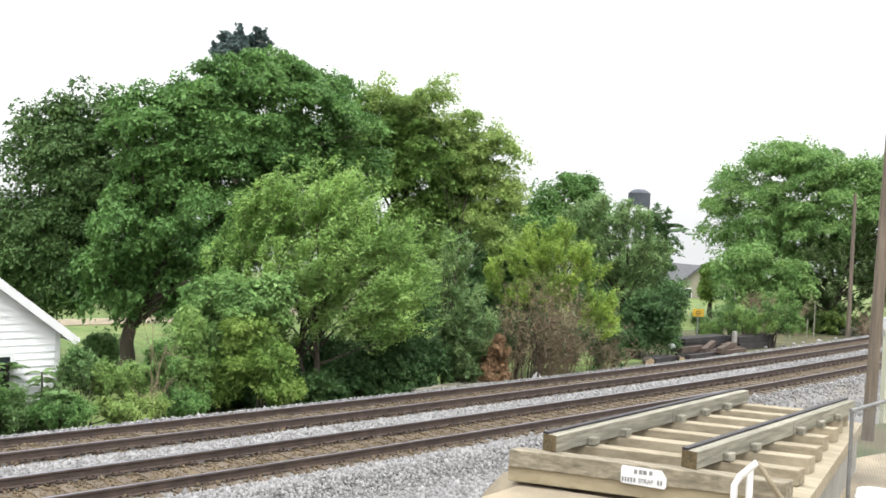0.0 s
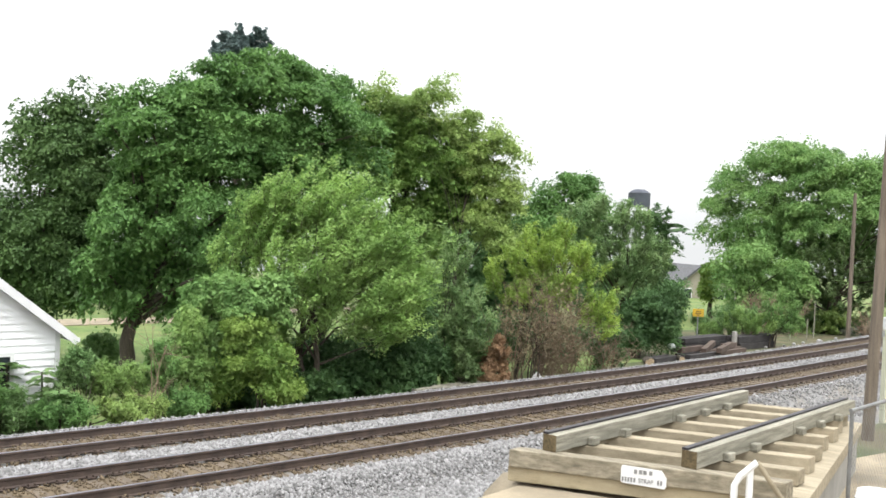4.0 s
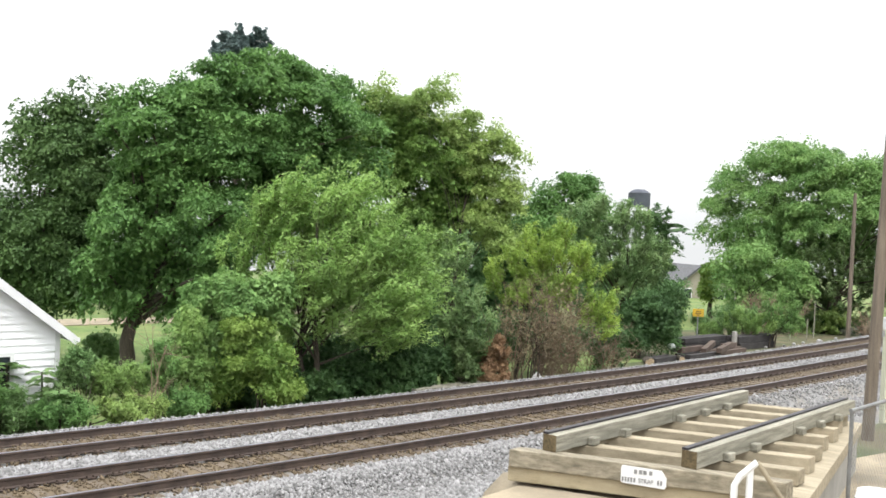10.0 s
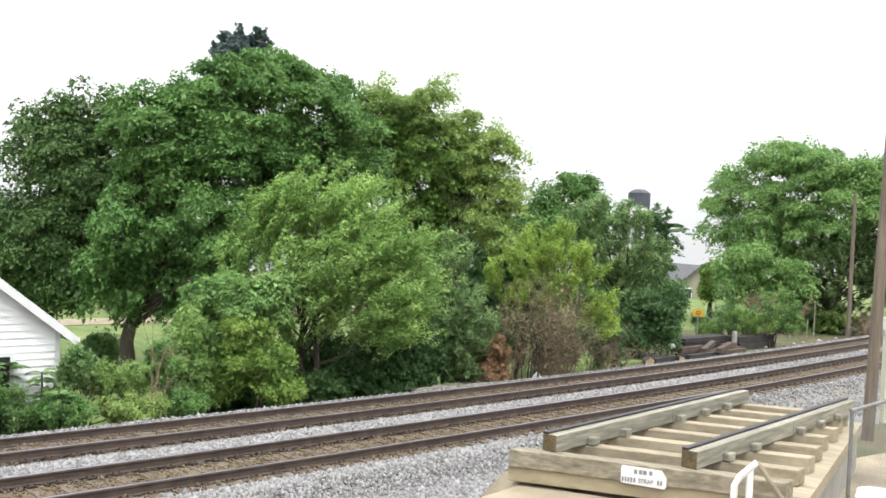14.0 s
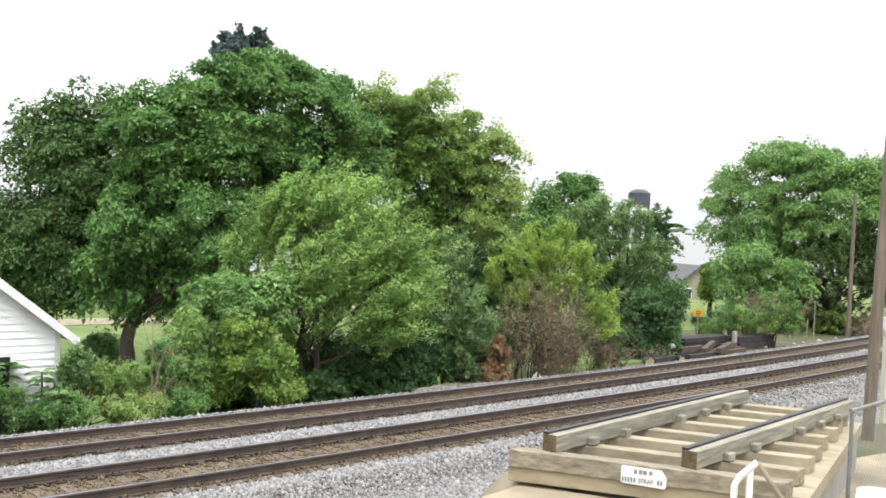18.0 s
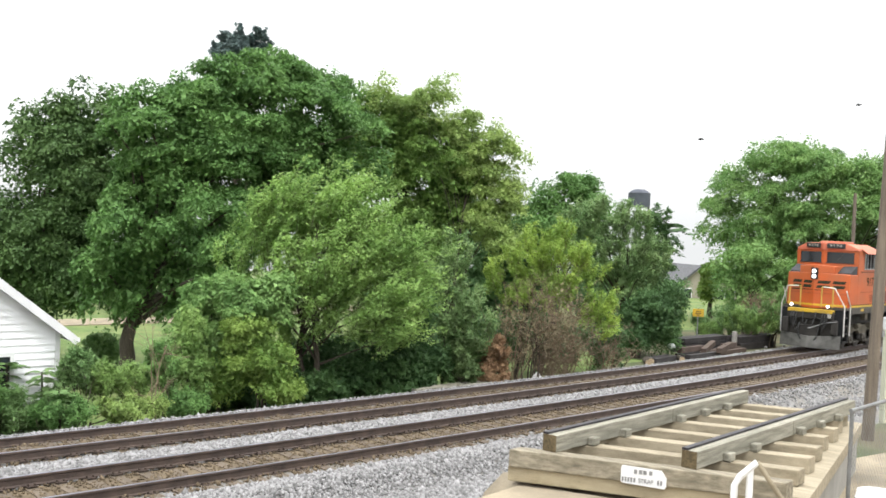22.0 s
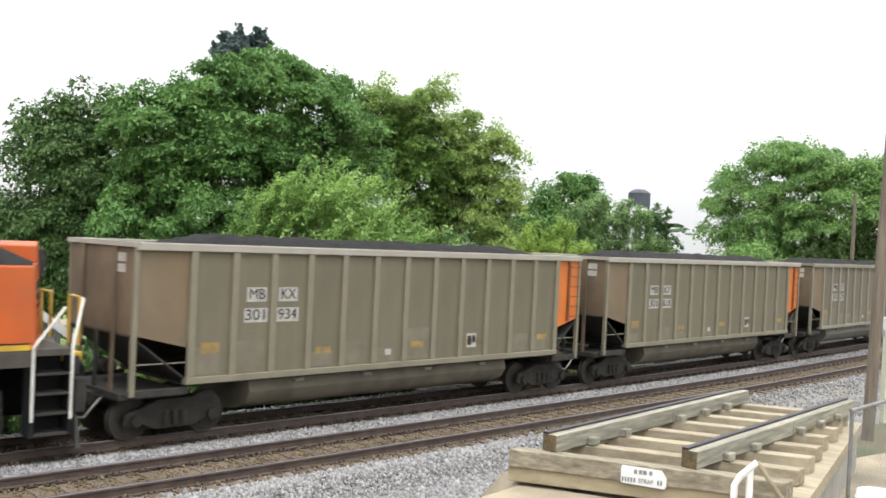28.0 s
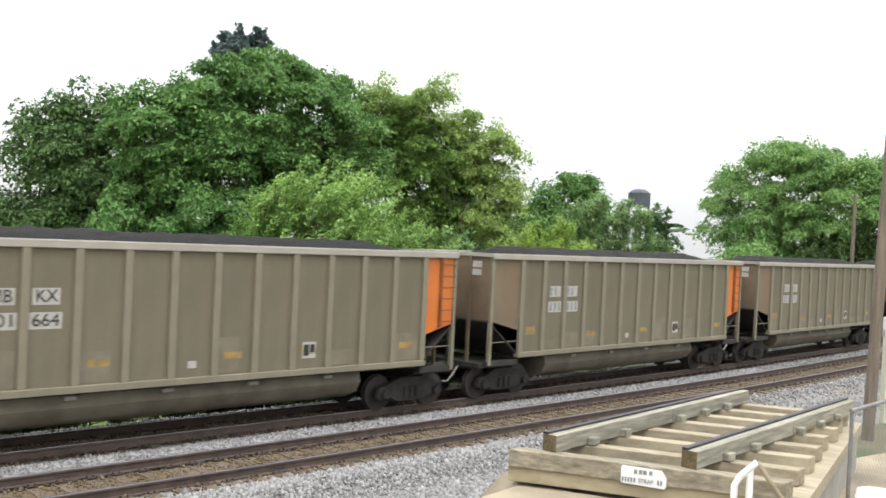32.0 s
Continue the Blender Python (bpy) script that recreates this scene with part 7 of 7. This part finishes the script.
    # hood doors: recessed seams, dark vents, latches
    for k in range(16):
        l = 8.9 + k * 0.78
        flank("door_seam", l, l + 0.02, 0.97, 0.974, 2.45, 3.75, M_grille)
        flank("door_latch", l + 0.08, l + 0.16, 0.97, 0.99, 3.0, 3.06, M_grille)
    flank("dark_vent", 18.1, 18.7, 0.97, 0.985, 2.45, 3.75, M_under, "dark vent door")
    flank("grille", 19.4, 20.6, 0.97, 0.985, 2.45, 3.72, M_grille, "dusty red intake grille")
    # emblem on the hood flank, plain slanted strokes and a long wedge
    for y in (-1, 1):
        # four slanted blocks, each split by a thin slit and notched, over a long wedge
        for k in range(4):
            l, w = 9.25 + k * 1.12, 0.95
            lean = lambda a, z: (X(l + a + (z - 3.18) * 0.75), z)
            for blk in ([(0, 3.18), (w, 3.18), (w, 3.37), (0.12, 3.37)], [(0, 3.43), (w * 0.9, 3.43), (w, 3.62), (0, 3.62)], [(0.0, 3.37), (0.2, 3.37), (0.2, 3.43), (0.0, 3.43)]):
                part("emblem_bar", Shape().prism([lean(a, z) for a, z in blk], min(0.97 * y, 0.98 * y), max(0.97 * y, 0.98 * y), "y"), M_brandgreen, t, "dark plain emblem stroke")
        part("emblem_wedge", Shape().prism([(X(9.1), 2.72), (X(9.1), 2.96), (X(13.2), 3.07)][::-1], min(0.97 * y, 0.98 * y), max(0.97 * y, 0.98 * y), "y"), M_brandgreen, t, "dark long wedge under the emblem")
        # walkway railing
        for k in range(10):
            l = 8.75 + k * 1.33
            part("stanchion", Shape().bar((X(l), 1.46 * y, 2.08), (X(l), 1.46 * y, 3.12), 0.022, 0.022, 6), M_darkrail, t)
        part("walkway_rail", Shape().bar((X(8.75), 1.46 * y, 3.12), (X(20.8), 1.46 * y, 3.12), 0.02, 0.02, 6), M_darkrail, t)
        for k in range(5):
            part("stanchion", Shape().bar((X(5.8 + k * 0.9), 1.02 * y, 3.86), (X(5.8 + k * 0.9), 1.02 * y, 4.22), 0.018, 0.018, 5), M_ink, t)
    wheels = []
    for cx in (-7.0, 7.0):
        wheels += loco_truck(t, cx)[1]
    return t, wheels


M_greymetal = surf("grey_plow_steel", (0.05, 0.049, 0.045), (0.115, 0.112, 0.102), 3, 0.55, metal=0.3, bump=0.06)
M_tankgrey = surf("pale_grey_fuel_tank", (0.272, 0.272, 0.252), (0.354, 0.347, 0.320), 1.2, 0.55, bump=0.05, dirt=(0.170, 0.156, 0.129), dirt_amount=0.45, dirt_scale=1.0)
loco_a, wheels_a = locomotive("9174", M_tank)
loco_b, wheels_b = locomotive("9168", M_tankgrey)


# ---- coal cars ----
CAR = 15.95
B = 7.17        # half the body's length
BF = B + 0.27   # the leading end reaches further
POSTS = [-B + 1.06 + i * 1.01 for i in range(13)]


def car_truck(car, cx):
    t = part("truck", Shape().box(cx - 0.25, cx + 0.25, -1.05, 1.05, 0.45, 0.75), M_under, car, "two-axle freight truck")
    for y in (-1, 1):
        prof = [(-1.15, 0.38), (-1.0, 0.3), (-0.72, 0.36), (-0.45, 0.24), (0.45, 0.24), (0.72, 0.36), (1.0, 0.3), (1.15, 0.38), (1.1, 0.62), (0.7, 0.72), (0.4, 0.86), (-0.4, 0.86), (-0.7, 0.72), (-1.1, 0.62)]
        part("side_frame", Shape().prism([(cx + a, b) for a, b in prof], min(0.9 * y, 1.06 * y), max(0.9 * y, 1.06 * y), "y"), M_cartruck, t, bevel=0.02)
        for g in (-0.2, 0.0, 0.2):
            part("coil_spring", Shape().bar((cx + g, 1.08 * y, 0.32), (cx + g, 1.08 * y, 0.62), 0.075, 0.075, 8), M_cartruck, t)
        # black patches on the solid frame paint the darkness of its openings
        for g in (-0.52, 0.52):
            part("frame_opening", Shape().prism([(cx + g - 0.16, 0.5), (cx + g + 0.1, 0.42), (cx + g + 0.16, 0.6), (cx + g - 0.08, 0.66)], min(1.055 * y, 1.064 * y), max(1.055 * y, 1.064 * y), "y"), M_ink, t)
        for dx in (-0.89, 0.89):
            part("bearing_cap", Shape().bar((cx + dx, 1.04 * y, 0.46), (cx + dx, 1.16 * y, 0.46), 0.14, 0.12, 12), M_cartruck, t, smooth=True)
    return [wheelset(t, cx + dx, 0.455, M_wheel) for dx in (-0.89, 0.89)]


def coal_car():
    t = thing("coal_car", "dusty grey-tan bathtub coal gondola heaped with coal", "coal car", None, "coal cars")
    W, TOP, SILL = 1.5, 4.12, 1.3
    panel = Shape().box(-0.505, 0.505, -0.02, 0.02, SILL + 0.06, TOP - 0.1).mesh("side_panel", M_coalcar)
    post = Shape().box(-0.08, 0.08, -0.045, 0.045, SILL + 0.02, TOP - 0.06).mesh("side_post", M_post)
    for y in (-1, 1):
        for i, x in enumerate(POSTS):
            p = part("side_post", post, None, t)
            p.matrix_basis = pose(x, y * (W + 0.045), 0)
            if i < 12:
                p = part("side_panel", panel, None, t)
                p.matrix_basis = pose(x + 0.505, y * W, 0)
        part("top_chord", Shape().box(-BF, B, min(y * (W - 0.06), y * (W + 0.1)), max(y * (W - 0.06), y * (W + 0.1)), TOP - 0.1, TOP + 0.06), M_chord, t, "pale grey top chord", bevel=0.015)
        part("side_sill", Shape().box(POSTS[0] - 0.1, POSTS[-1] + 0.1, min(y * (W - 0.1), y * (W + 0.11)), max(y * (W - 0.1), y * (W + 0.11)), SILL - 0.08, SILL + 0.06), M_post, t, "dusty side sill", bevel=0.012)
        for e in (-1, 1):
            xi, xo = (POSTS[0], -BF) if e < 0 else (POSTS[-1], B)
            zin, zout = 1.98, 2.3
            pts = [(xi, zin), (xo, zout), (xo, TOP - 0.05), (xi, TOP - 0.05)]
            if e > 0:
                pts = pts[::-1]
            pts = pts[::-1]
            part("end_side_panel", Shape().prism(pts, min(y * (W - 0.02), y * (W + 0.02)), max(y * (W - 0.02), y * (W + 0.02)), "y"), M_carorange if e > 0 else M_rustside, t, "orange end panel" if e > 0 else "")
            part("corner_post", Shape().box(min(xo, xo - e * 0.1), max(xo, xo - e * 0.1), min(y * (W - 0.04), y * (W + 0.06)), max(y * (W - 0.04), y * (W + 0.06)), 1.05, TOP - 0.05), M_post, t)
            if e > 0:
                for k in range(6):
                    part("ladder_rung", Shape().bar((xo - 0.55, y * (W + 0.1), 2.35 + k * 0.3), (xo - 0.08, y * (W + 0.1), 2.35 + k * 0.3), 0.016, 0.016, 5), M_rung, t)
                part("ladder_rail", Shape().box(xo - 0.6, xo - 0.54, min(y * (W + 0.02), y * (W + 0.1)), max(y * (W + 0.02), y * (W + 0.1)), 2.2, TOP - 0.1), M_rung, t)
            part("end_sill_rail", Shape().box(min(xi, xo), max(xi, xo), min(y * (W - 0.12), y * (W + 0.02)), max(y * (W - 0.12), y * (W + 0.02)), 1.02, 1.16), M_under, t)
            part("grab_iron", Shape().pipe([(xi - 0.02 * e, y * (W - 0.02), 1.68), (xo - 0.1 * e, y * (W - 0.02), 1.68)], 0.015, 5), M_post, t)
    for e in (-1, 1):
        # end wall, sloping sheet under it, platform, end post and coupler
        x = B if e > 0 else -BF
        part("end_wall", Shape().box(min(x, x - e * 0.05), max(x, x - e * 0.05), -W, W, 2.28, TOP), M_rustend, t, "rust-dusted end wall")
        part("end_chord", Shape().box(min(x - e * 0.06, x + e * 0.05), max(x - e * 0.06, x + e * 0.05), -W - 0.1, W + 0.1, TOP - 0.04, TOP + 0.06), M_chord, t)
        xi = POSTS[-1] if e > 0 else POSTS[0]
        part("slope_sheet", Shape().add([(x, -W, 2.3), (x, W, 2.3), (xi, W, 1.3), (xi, -W, 1.3), (x, -W, 2.25), (x, W, 2.25), (xi, W, 1.25), (xi, -W, 1.25)], [(0, 1, 2, 3), (4, 7, 6, 5), (0, 4, 5, 1), (0, 3, 7, 4), (1, 5, 6, 2), (2, 6, 7, 3)]), M_under, t)
        part("end_platform", Shape().box(min(xi, x + e * 0.1), max(xi, x + e * 0.1), -1.3, 1.3, 0.95, 1.08), M_under, t)
        for y in (-0.75, 0.0, 0.75):
            part("end_post", Shape().box(min(x + e * 0.002, x + e * 0.06), max(x + e * 0.002, x + e * 0.06), y - 0.05, y + 0.05, 1.08, TOP - 0.05 if y else 2.26), M_rustend if y else M_under, t)
        part("centre_sill", Shape().box(min(xi, e * (CAR / 2 - 0.3)), max(xi, e * (CAR / 2 - 0.3)), -0.18, 0.18, 0.72, 1.0), M_under, t)
        part("coupler", Shape().box(min(e * (CAR / 2 - 0.35), e * CAR / 2), max(e * (CAR / 2 - 0.35), e * CAR / 2), -0.13, 0.13, 0.74, 0.98), M_truck, t, bevel=0.03)
        for sy in (-1, 1):
            # one leading hose is coloured pale to paint the bright glint there
            part("air_hose", Shape().pipe([(e * (CAR / 2 - 0.5), sy * 0.45, 0.95), (e * (CAR / 2 - 0.28), sy * 0.46, 0.72), (e * (CAR / 2 - 0.12), sy * 0.4, 0.5), (e * (CAR / 2 - 0.03), sy * 0.3, 0.5)], 0.024, 6), M_decal if e < 0 and sy < 0 else M_ink, t, "hanging air hose, coloured pale for the glint at the coupler" if e < 0 and sy < 0 else "")
            part("uncoupling_lever", Shape().pipe([(e * (CAR / 2 - 0.55), sy * 1.4, 0.98), (e * (CAR / 2 - 0.5), sy * 0.8, 0.9), (e * (CAR / 2 - 0.3), sy * 0.12, 0.98)], 0.014, 5), M_under, t)
        part("air_tank", Shape().bar((x - e * 0.5, 0.4, 1.4), (x - e * 0.5, 1.0, 1.4), 0.16, 0.16, 12), M_under, t)
        for sy in (-1,) if e < 0 else (1,):
            part("end_decal", Shape().box(min(x + e * 0.001, x + e * 0.008), max(x + e * 0.001, x + e * 0.008), sy * 0.95 - 0.2, sy * 0.95 + 0.2, 3.55, 3.72).box(min(x + e * 0.001, x + e * 0.008), max(x + e * 0.001, x + e * 0.008), sy * 0.95 - 0.2, sy * 0.95 + 0.2, 3.77, 3.95), M_decal, t)
    # tub below the frame
    tub = [(-1.05, 1.3)]
    for k in range(7):
        a = math.pi + k * math.pi / 6
        tub.append((1.15 * math.cos(a), 0.86 + 0.52 * math.sin(a)))
    tub += [(1.05, 1.3)]
    part("bathtub", Shape().prism(tub, -4.35, 4.35), M_tub, t, "rounded dusty tub belly", smooth=True)
    part("floor_plate", Shape().box(-B + 1.0, B - 1.0, -W, W, 1.18, 1.24), M_under, t)
    for x in (-3.0, -0.9, 1.2, 3.3):
        for y in (-1, 1):
            part("tub_reflector", Shape().box(x - 0.12, x + 0.12, min(1.13 * y, 1.2 * y), max(1.13 * y, 1.2 * y), 1.02, 1.1), M_decal, t)
    # coal heap
    nx, ny = 60, 14
    xs, ys = np.linspace(-BF + 0.08, B - 0.08, nx), np.linspace(-W + 0.05, W - 0.05, ny)
    XX, YY = np.meshgrid(xs, ys)
    hump = np.clip(np.minimum((B - np.abs(XX)) / 2.2, 1), 0, 1) * (1 - (YY / W) ** 2)
    rr = np.random.default_rng(77)
    ZZ = TOP - 0.2 + 0.44 * hump ** 0.8 + rr.normal(0, 0.025, XX.shape)
    v = np.stack([XX, YY, ZZ], -1).reshape(-1, 3)
    i = (np.arange(ny - 1)[:, None] * nx + np.arange(nx - 1)[None]).reshape(-1)
    part("coal_load", array_mesh("coal_load", v, np.stack([i, i + 1, i + nx + 1, i + nx], 1), M_coal), None, t, "heaped black coal")
    # reflective stripes and small placards along the lower side
    for y in (-1, 1):
        for k, i in enumerate((0, 3, 6, 8, 11)):
            x = POSTS[i] + 0.25
            part("reflector", Shape().box(x, x + 0.45, min(y * (W + 0.02), y * (W + 0.026)), max(y * (W + 0.02), y * (W + 0.026)), 1.85 if i == 0 else 1.7, 2.08 if i == 0 else 1.85), M_amber, t)
        part("placard", Shape().box(POSTS[5] + 0.4, POSTS[5] + 0.6, min(y * (W + 0.02), y * (W + 0.026)), max(y * (W + 0.02), y * (W + 0.026)), 1.55, 1.7), M_decal, t)
        pl = part("placard", Shape().box(POSTS[8] + 0.3, POSTS[8] + 0.68, min(y * (W + 0.02), y * (W + 0.026)), max(y * (W + 0.02), y * (W + 0.026)), 1.6, 1.98), M_decal, t)
        part("placard_mark", Shape().box(POSTS[8] + 0.34, POSTS[8] + 0.48, min(y * (W + 0.026), y * (W + 0.03)), max(y * (W + 0.026), y * (W + 0.03)), 1.66, 1.92).box(POSTS[8] + 0.52, POSTS[8] + 0.64, min(y * (W + 0.026), y * (W + 0.03)), max(y * (W + 0.026), y * (W + 0.03)), 1.74, 1.92), M_ink, pl)
    for cx in (-6.15, 6.15):
        car_truck(t, cx)
    return t


# grimy truck steel, its colour darkened further for the shade under the car
M_cartruck = surf("grimy_shade_dark_truck", (0.014, 0.013, 0.011), (0.042, 0.038, 0.031), 3, 0.85, bump=0.15)
M_rustend = surf("rust_brown_end_wall", (0.1, 0.07, 0.042), (0.16, 0.115, 0.07), 1.0, 0.8, bump=0.06, dirt=(0.055, 0.045, 0.034), dirt_amount=0.6, dirt_scale=0.8)
M_rustside = surf("brown_dusted_side_end", (0.115, 0.088, 0.056), (0.165, 0.13, 0.085), 1.0, 0.8, bump=0.06, dirt=(0.17, 0.11, 0.06), dirt_amount=0.5, dirt_scale=0.7)
M_rung = surf("dull_orange_brown_ladder", (0.13, 0.045, 0.015), (0.22, 0.075, 0.025), 3, 0.7, bump=0.03)
M_bare = surf("pale_bare_metal", (0.17, 0.165, 0.14), (0.235, 0.228, 0.2), 1.2, 0.6, metal=0.2, bump=0.04, dirt=(0.2, 0.175, 0.13), dirt_amount=0.5, dirt_scale=0.6)
M_smear = surf("dusty_cleaned_patch", (0.125, 0.113, 0.082), (0.185, 0.165, 0.122), 2.5, 0.75, bump=0.04, dirt=(0.13, 0.11, 0.075), dirt_amount=0.6, dirt_scale=2)
M_tub = surf("dusty_tub", (0.15, 0.135, 0.1), (0.225, 0.2, 0.15), 1.0, 0.7, bump=0.05, dirt=(0.068, 0.058, 0.044), dirt_amount=0.6, dirt_scale=1.2)
first_car = coal_car()
cars = [first_car] + [copy_thing(first_car, pose(0, 0, 0)) for _ in range(8)]
for k, num in enumerate(("301934", "301618", "301628", "301664", "", "", "", "", "")):
    car = cars[k]
    for y in (-1, 1):
        m = Matrix.Rotation(math.pi, 4, "Z") if y > 0 else Matrix.Identity(4)
        for i, (up, low) in enumerate((("MB", num[:3]), ("KX", num[3:]))):
            x = POSTS[2] + (i - 0.5) * 0.84 * (1 if y < 0 else -1)
            for z, txt in ((3.1, up), (2.64, low)):
                d = part("lettering_patch", Shape().box(x - (0.26 if z > 3 else 0.31), x + (0.26 if z > 3 else 0.31), min(1.521 * y, 1.526 * y), max(1.521 * y, 1.526 * y), z - 0.16, z + 0.16), M_decal, car, "grubby white patch")
                if num:
                    lettering("car_lettering", txt, 0.34, Matrix.Translation((x, 1.531 * y, z)) @ m @ pose(0, 0, 0, 90, 0, 0), M_ink, d, 0.4 if len(txt) == 2 else 0.5)
                else:
                    for b in (-0.2, 0.0, 0.2)[:len(up) + (z < 3)]:
                        part("letter_bar", Shape().box(x + b - 0.05, x + b + 0.05, min(1.526 * y, 1.531 * y), max(1.526 * y, 1.531 * y), z - 0.12, z + 0.12), M_faint, d)


# one car wears greyer paint than the rest
M_greycar = surf("olive_grey_car_side", (0.095, 0.084, 0.058), (0.152, 0.137, 0.098), 1.0, 0.75, bump=0.06, dirt=(0.12, 0.1, 0.066), dirt_amount=0.45, dirt_scale=0.5, per_object=0.25, stretch=(1.8, 1, 0.45))
M_greypost = surf("grey_car_post", (0.16, 0.148, 0.115), (0.222, 0.206, 0.163), 1.5, 0.7, bump=0.05)
for ob in cars[2].children:
    if ob.type == "MESH" and ob.material_slots and ob.data.materials[0] in (M_coalcar, M_post, M_chord):
        grey = M_greycar if ob.data.materials[0] is M_coalcar else M_greypost
        ob.material_slots[0].link = "OBJECT"
        ob.material_slots[0].material = grey
# one car has two pale replaced panels and a pale tub
r_car = random.Random(21)
for y in (-1, 1):
    for i in (8, 9):
        part("replaced_panel", Shape().box(POSTS[i] + 0.08, POSTS[i + 1] - 0.08, min(1.52 * y, 1.528 * y), max(1.52 * y, 1.528 * y), 1.42, 3.98), M_bare, cars[2], "pale replaced side panel")
for o in cars[2].children:
    if o.name.startswith("bathtub"):
        o.data = o.data.copy()
        o.data.materials[0] = M_bare
# patches wiped clean of dust low on the sides, different on each car
for car in cars:
    for i in range(12):
        if r_car.random() < 0.55:
            x0, x1, z1 = POSTS[i] + 0.09, POSTS[i + 1] - 0.09 - r_car.uniform(0, 0.3), r_car.uniform(1.6, 2.2)
            part("wiped_patch", Shape().box(x0, x1, -1.524, -1.52, 1.4, z1), M_smear, car)

# ---- two birds ----
def small_bird(label):
    t = thing("bird", label, "bird", None, "birds")
    part("body", Shape().bar((-0.16, 0, 0), (0.0, 0, 0.01), 0.015, 0.06, 8).bar((0.0, 0, 0.01), (0.15, 0, 0), 0.06, 0.015, 8), M_ink, t)
    pair = []
    for s in (-1, 1):
        rim = [(-0.07, 0), (0.08, 0), (0.06, s * 0.14), (0.0, s * 0.27), (-0.06, s * 0.2)]
        pair.append(part("wing", Shape().add([(a, b, 0.3 * abs(b)) for a, b in rim] + [(a, b, 0.3 * abs(b) + 0.014) for a, b in rim], [(4, 3, 2, 1, 0), (5, 6, 7, 8, 9)] + [(k, (k + 1) % 5, 5 + (k + 1) % 5, 5 + k) for k in range(5)]), M_ink, t))
    return t, pair


birds = [small_bird("small dark bird flying high over the track"), small_bird("small dark bird climbing above the far trees")]


# ---- what moves ----
def travelled(t):
    """Metres the train has run since 24.5 s: 13.59 m/s, easing to 13.33 m/s between 25 and 28 s."""
    if t <= 25:
        return 13.594 * (t - 24.5)
    if t <= 28:
        k = t - 25
        return 6.797 + 13.594 * k - 0.5 * (0.269 / 3) * k * k
    return 6.797 + 13.594 * 3 - 0.4035 + 13.325 * (t - 28)


def on_track(u, t, turn=0.0):
    s = u - travelled(t)
    dy, th = bend(s)
    return pose(s, DF + dy, 0, 0, 0, math.degrees(th) + turn)


def rolling(wheels, r, flip=1):
    """Wheels turn with the run of the train while it is near."""
    ts = [0.0, 20.5] + [20.55 + 0.05 * i for i in range(230)]
    for w in wheels:
        x = w.matrix_basis.translation.x
        walk(w, [(min(t, 32.0), pose(x, 0, r, 0, -flip * math.degrees(max(0.0, travelled(t) - travelled(20.5)) / r), 0)) for t in ts])


def motions():
    times = [0, 4, 8, 12, 14, 16, 17, 18, 19, 20, 20.5, 21, 21.5, 22, 22.5, 23, 23.5, 24, 24.5, 25, 25.5, 26, 26.5, 27, 27.5, 28, 28.5, 29, 29.5, 30, 30.5, 31, 31.5, 31.8, 32]
    walk(loco_a, [(t, on_track(21.36, t)) for t in times])
    walk(loco_b, [(t, on_track(43.57, t, 180)) for t in times])
    for k, car in enumerate(cars):
        walk(car, [(t, on_track(55.02 + CAR * (k + 0.5), t)) for t in times])
    rolling(wheels_a, 0.535)
    rolling(wheels_b, 0.535, -1)
    for car in cars:
        rolling([o for o in car.children_recursive if o.name.startswith("wheelset")], 0.455)
    # gusts sway the willow's boughs
    r = random.Random(3)
    for bough in willow_boughs:
        ph, rows = r.uniform(0, 6.28), []
        for i in range(65):
            t = i * 0.5
            gust = 0.35 + 0.65 * min(1, max(0, (t - 3.5) / 2)) * (1 if t < 22 else 0.8)
            rows.append((t, pose(0, 0, 0, 4.5 * (gust - 0.6) + 0.5 * math.sin(1.9 * t + ph), 5.0 * (gust - 0.6) + 1.0 * math.sin(2.6 * t + ph), 0.8 * math.sin(1.3 * t + ph))))
        walk(bough, rows)
    ways = [((0.0, 86.3, -6.1, 5.8), (19.5, 70.3, 6.9, 6.8), (20.8, 56.32, 18.89, 7.77), (21.4, 49.33, 22.62, 8.82), (21.8, 44.48, 25.74, 9.59), (22.0, 41.88, 26.78, 10.09), (22.4, 38.1, 28.93, 11.56), (22.8, 35.59, 31.27, 12.93), (23.2, 33.6, 33.12, 13.95), (23.6, 32.7, 35.33, 15.15), (24.0, 31.97, 37.36, 15.98), (24.6, 31.81, 41.63, 18.2), (26.0, 31.86, 55.29, 25.21), (32.0, 6.9, 85.3, 50.2)),
            ((0.0, 83.6, -3.6, 5.0), (19.5, 67.6, 9.4, 6.0), (20.8, 53.62, 21.36, 6.98), (21.6, 50.16, 21.89, 10.59), (22.0, 48.68, 21.93, 12.35), (22.4, 47.62, 21.58, 14.6), (22.8, 48.04, 21.23, 16.98), (23.4, 50.75, 21.53, 21.33), (25.0, 62.17, 24.85, 35.78), (32.0, 37.2, 54.8, 60.8))]
    for (bird, pair), way, turn in zip(birds, ways, (140, 100)):
        walk(bird, [(t, pose(x, y, z, 0, 0, turn)) for t, x, y, z in way])
        for s, w in zip((-1, 1), pair):
            walk(w, [(i * 0.25, pose(0, 0, 0, s * (24 if i % 2 else -14), 0, 0)) for i in range(129)])


motions()
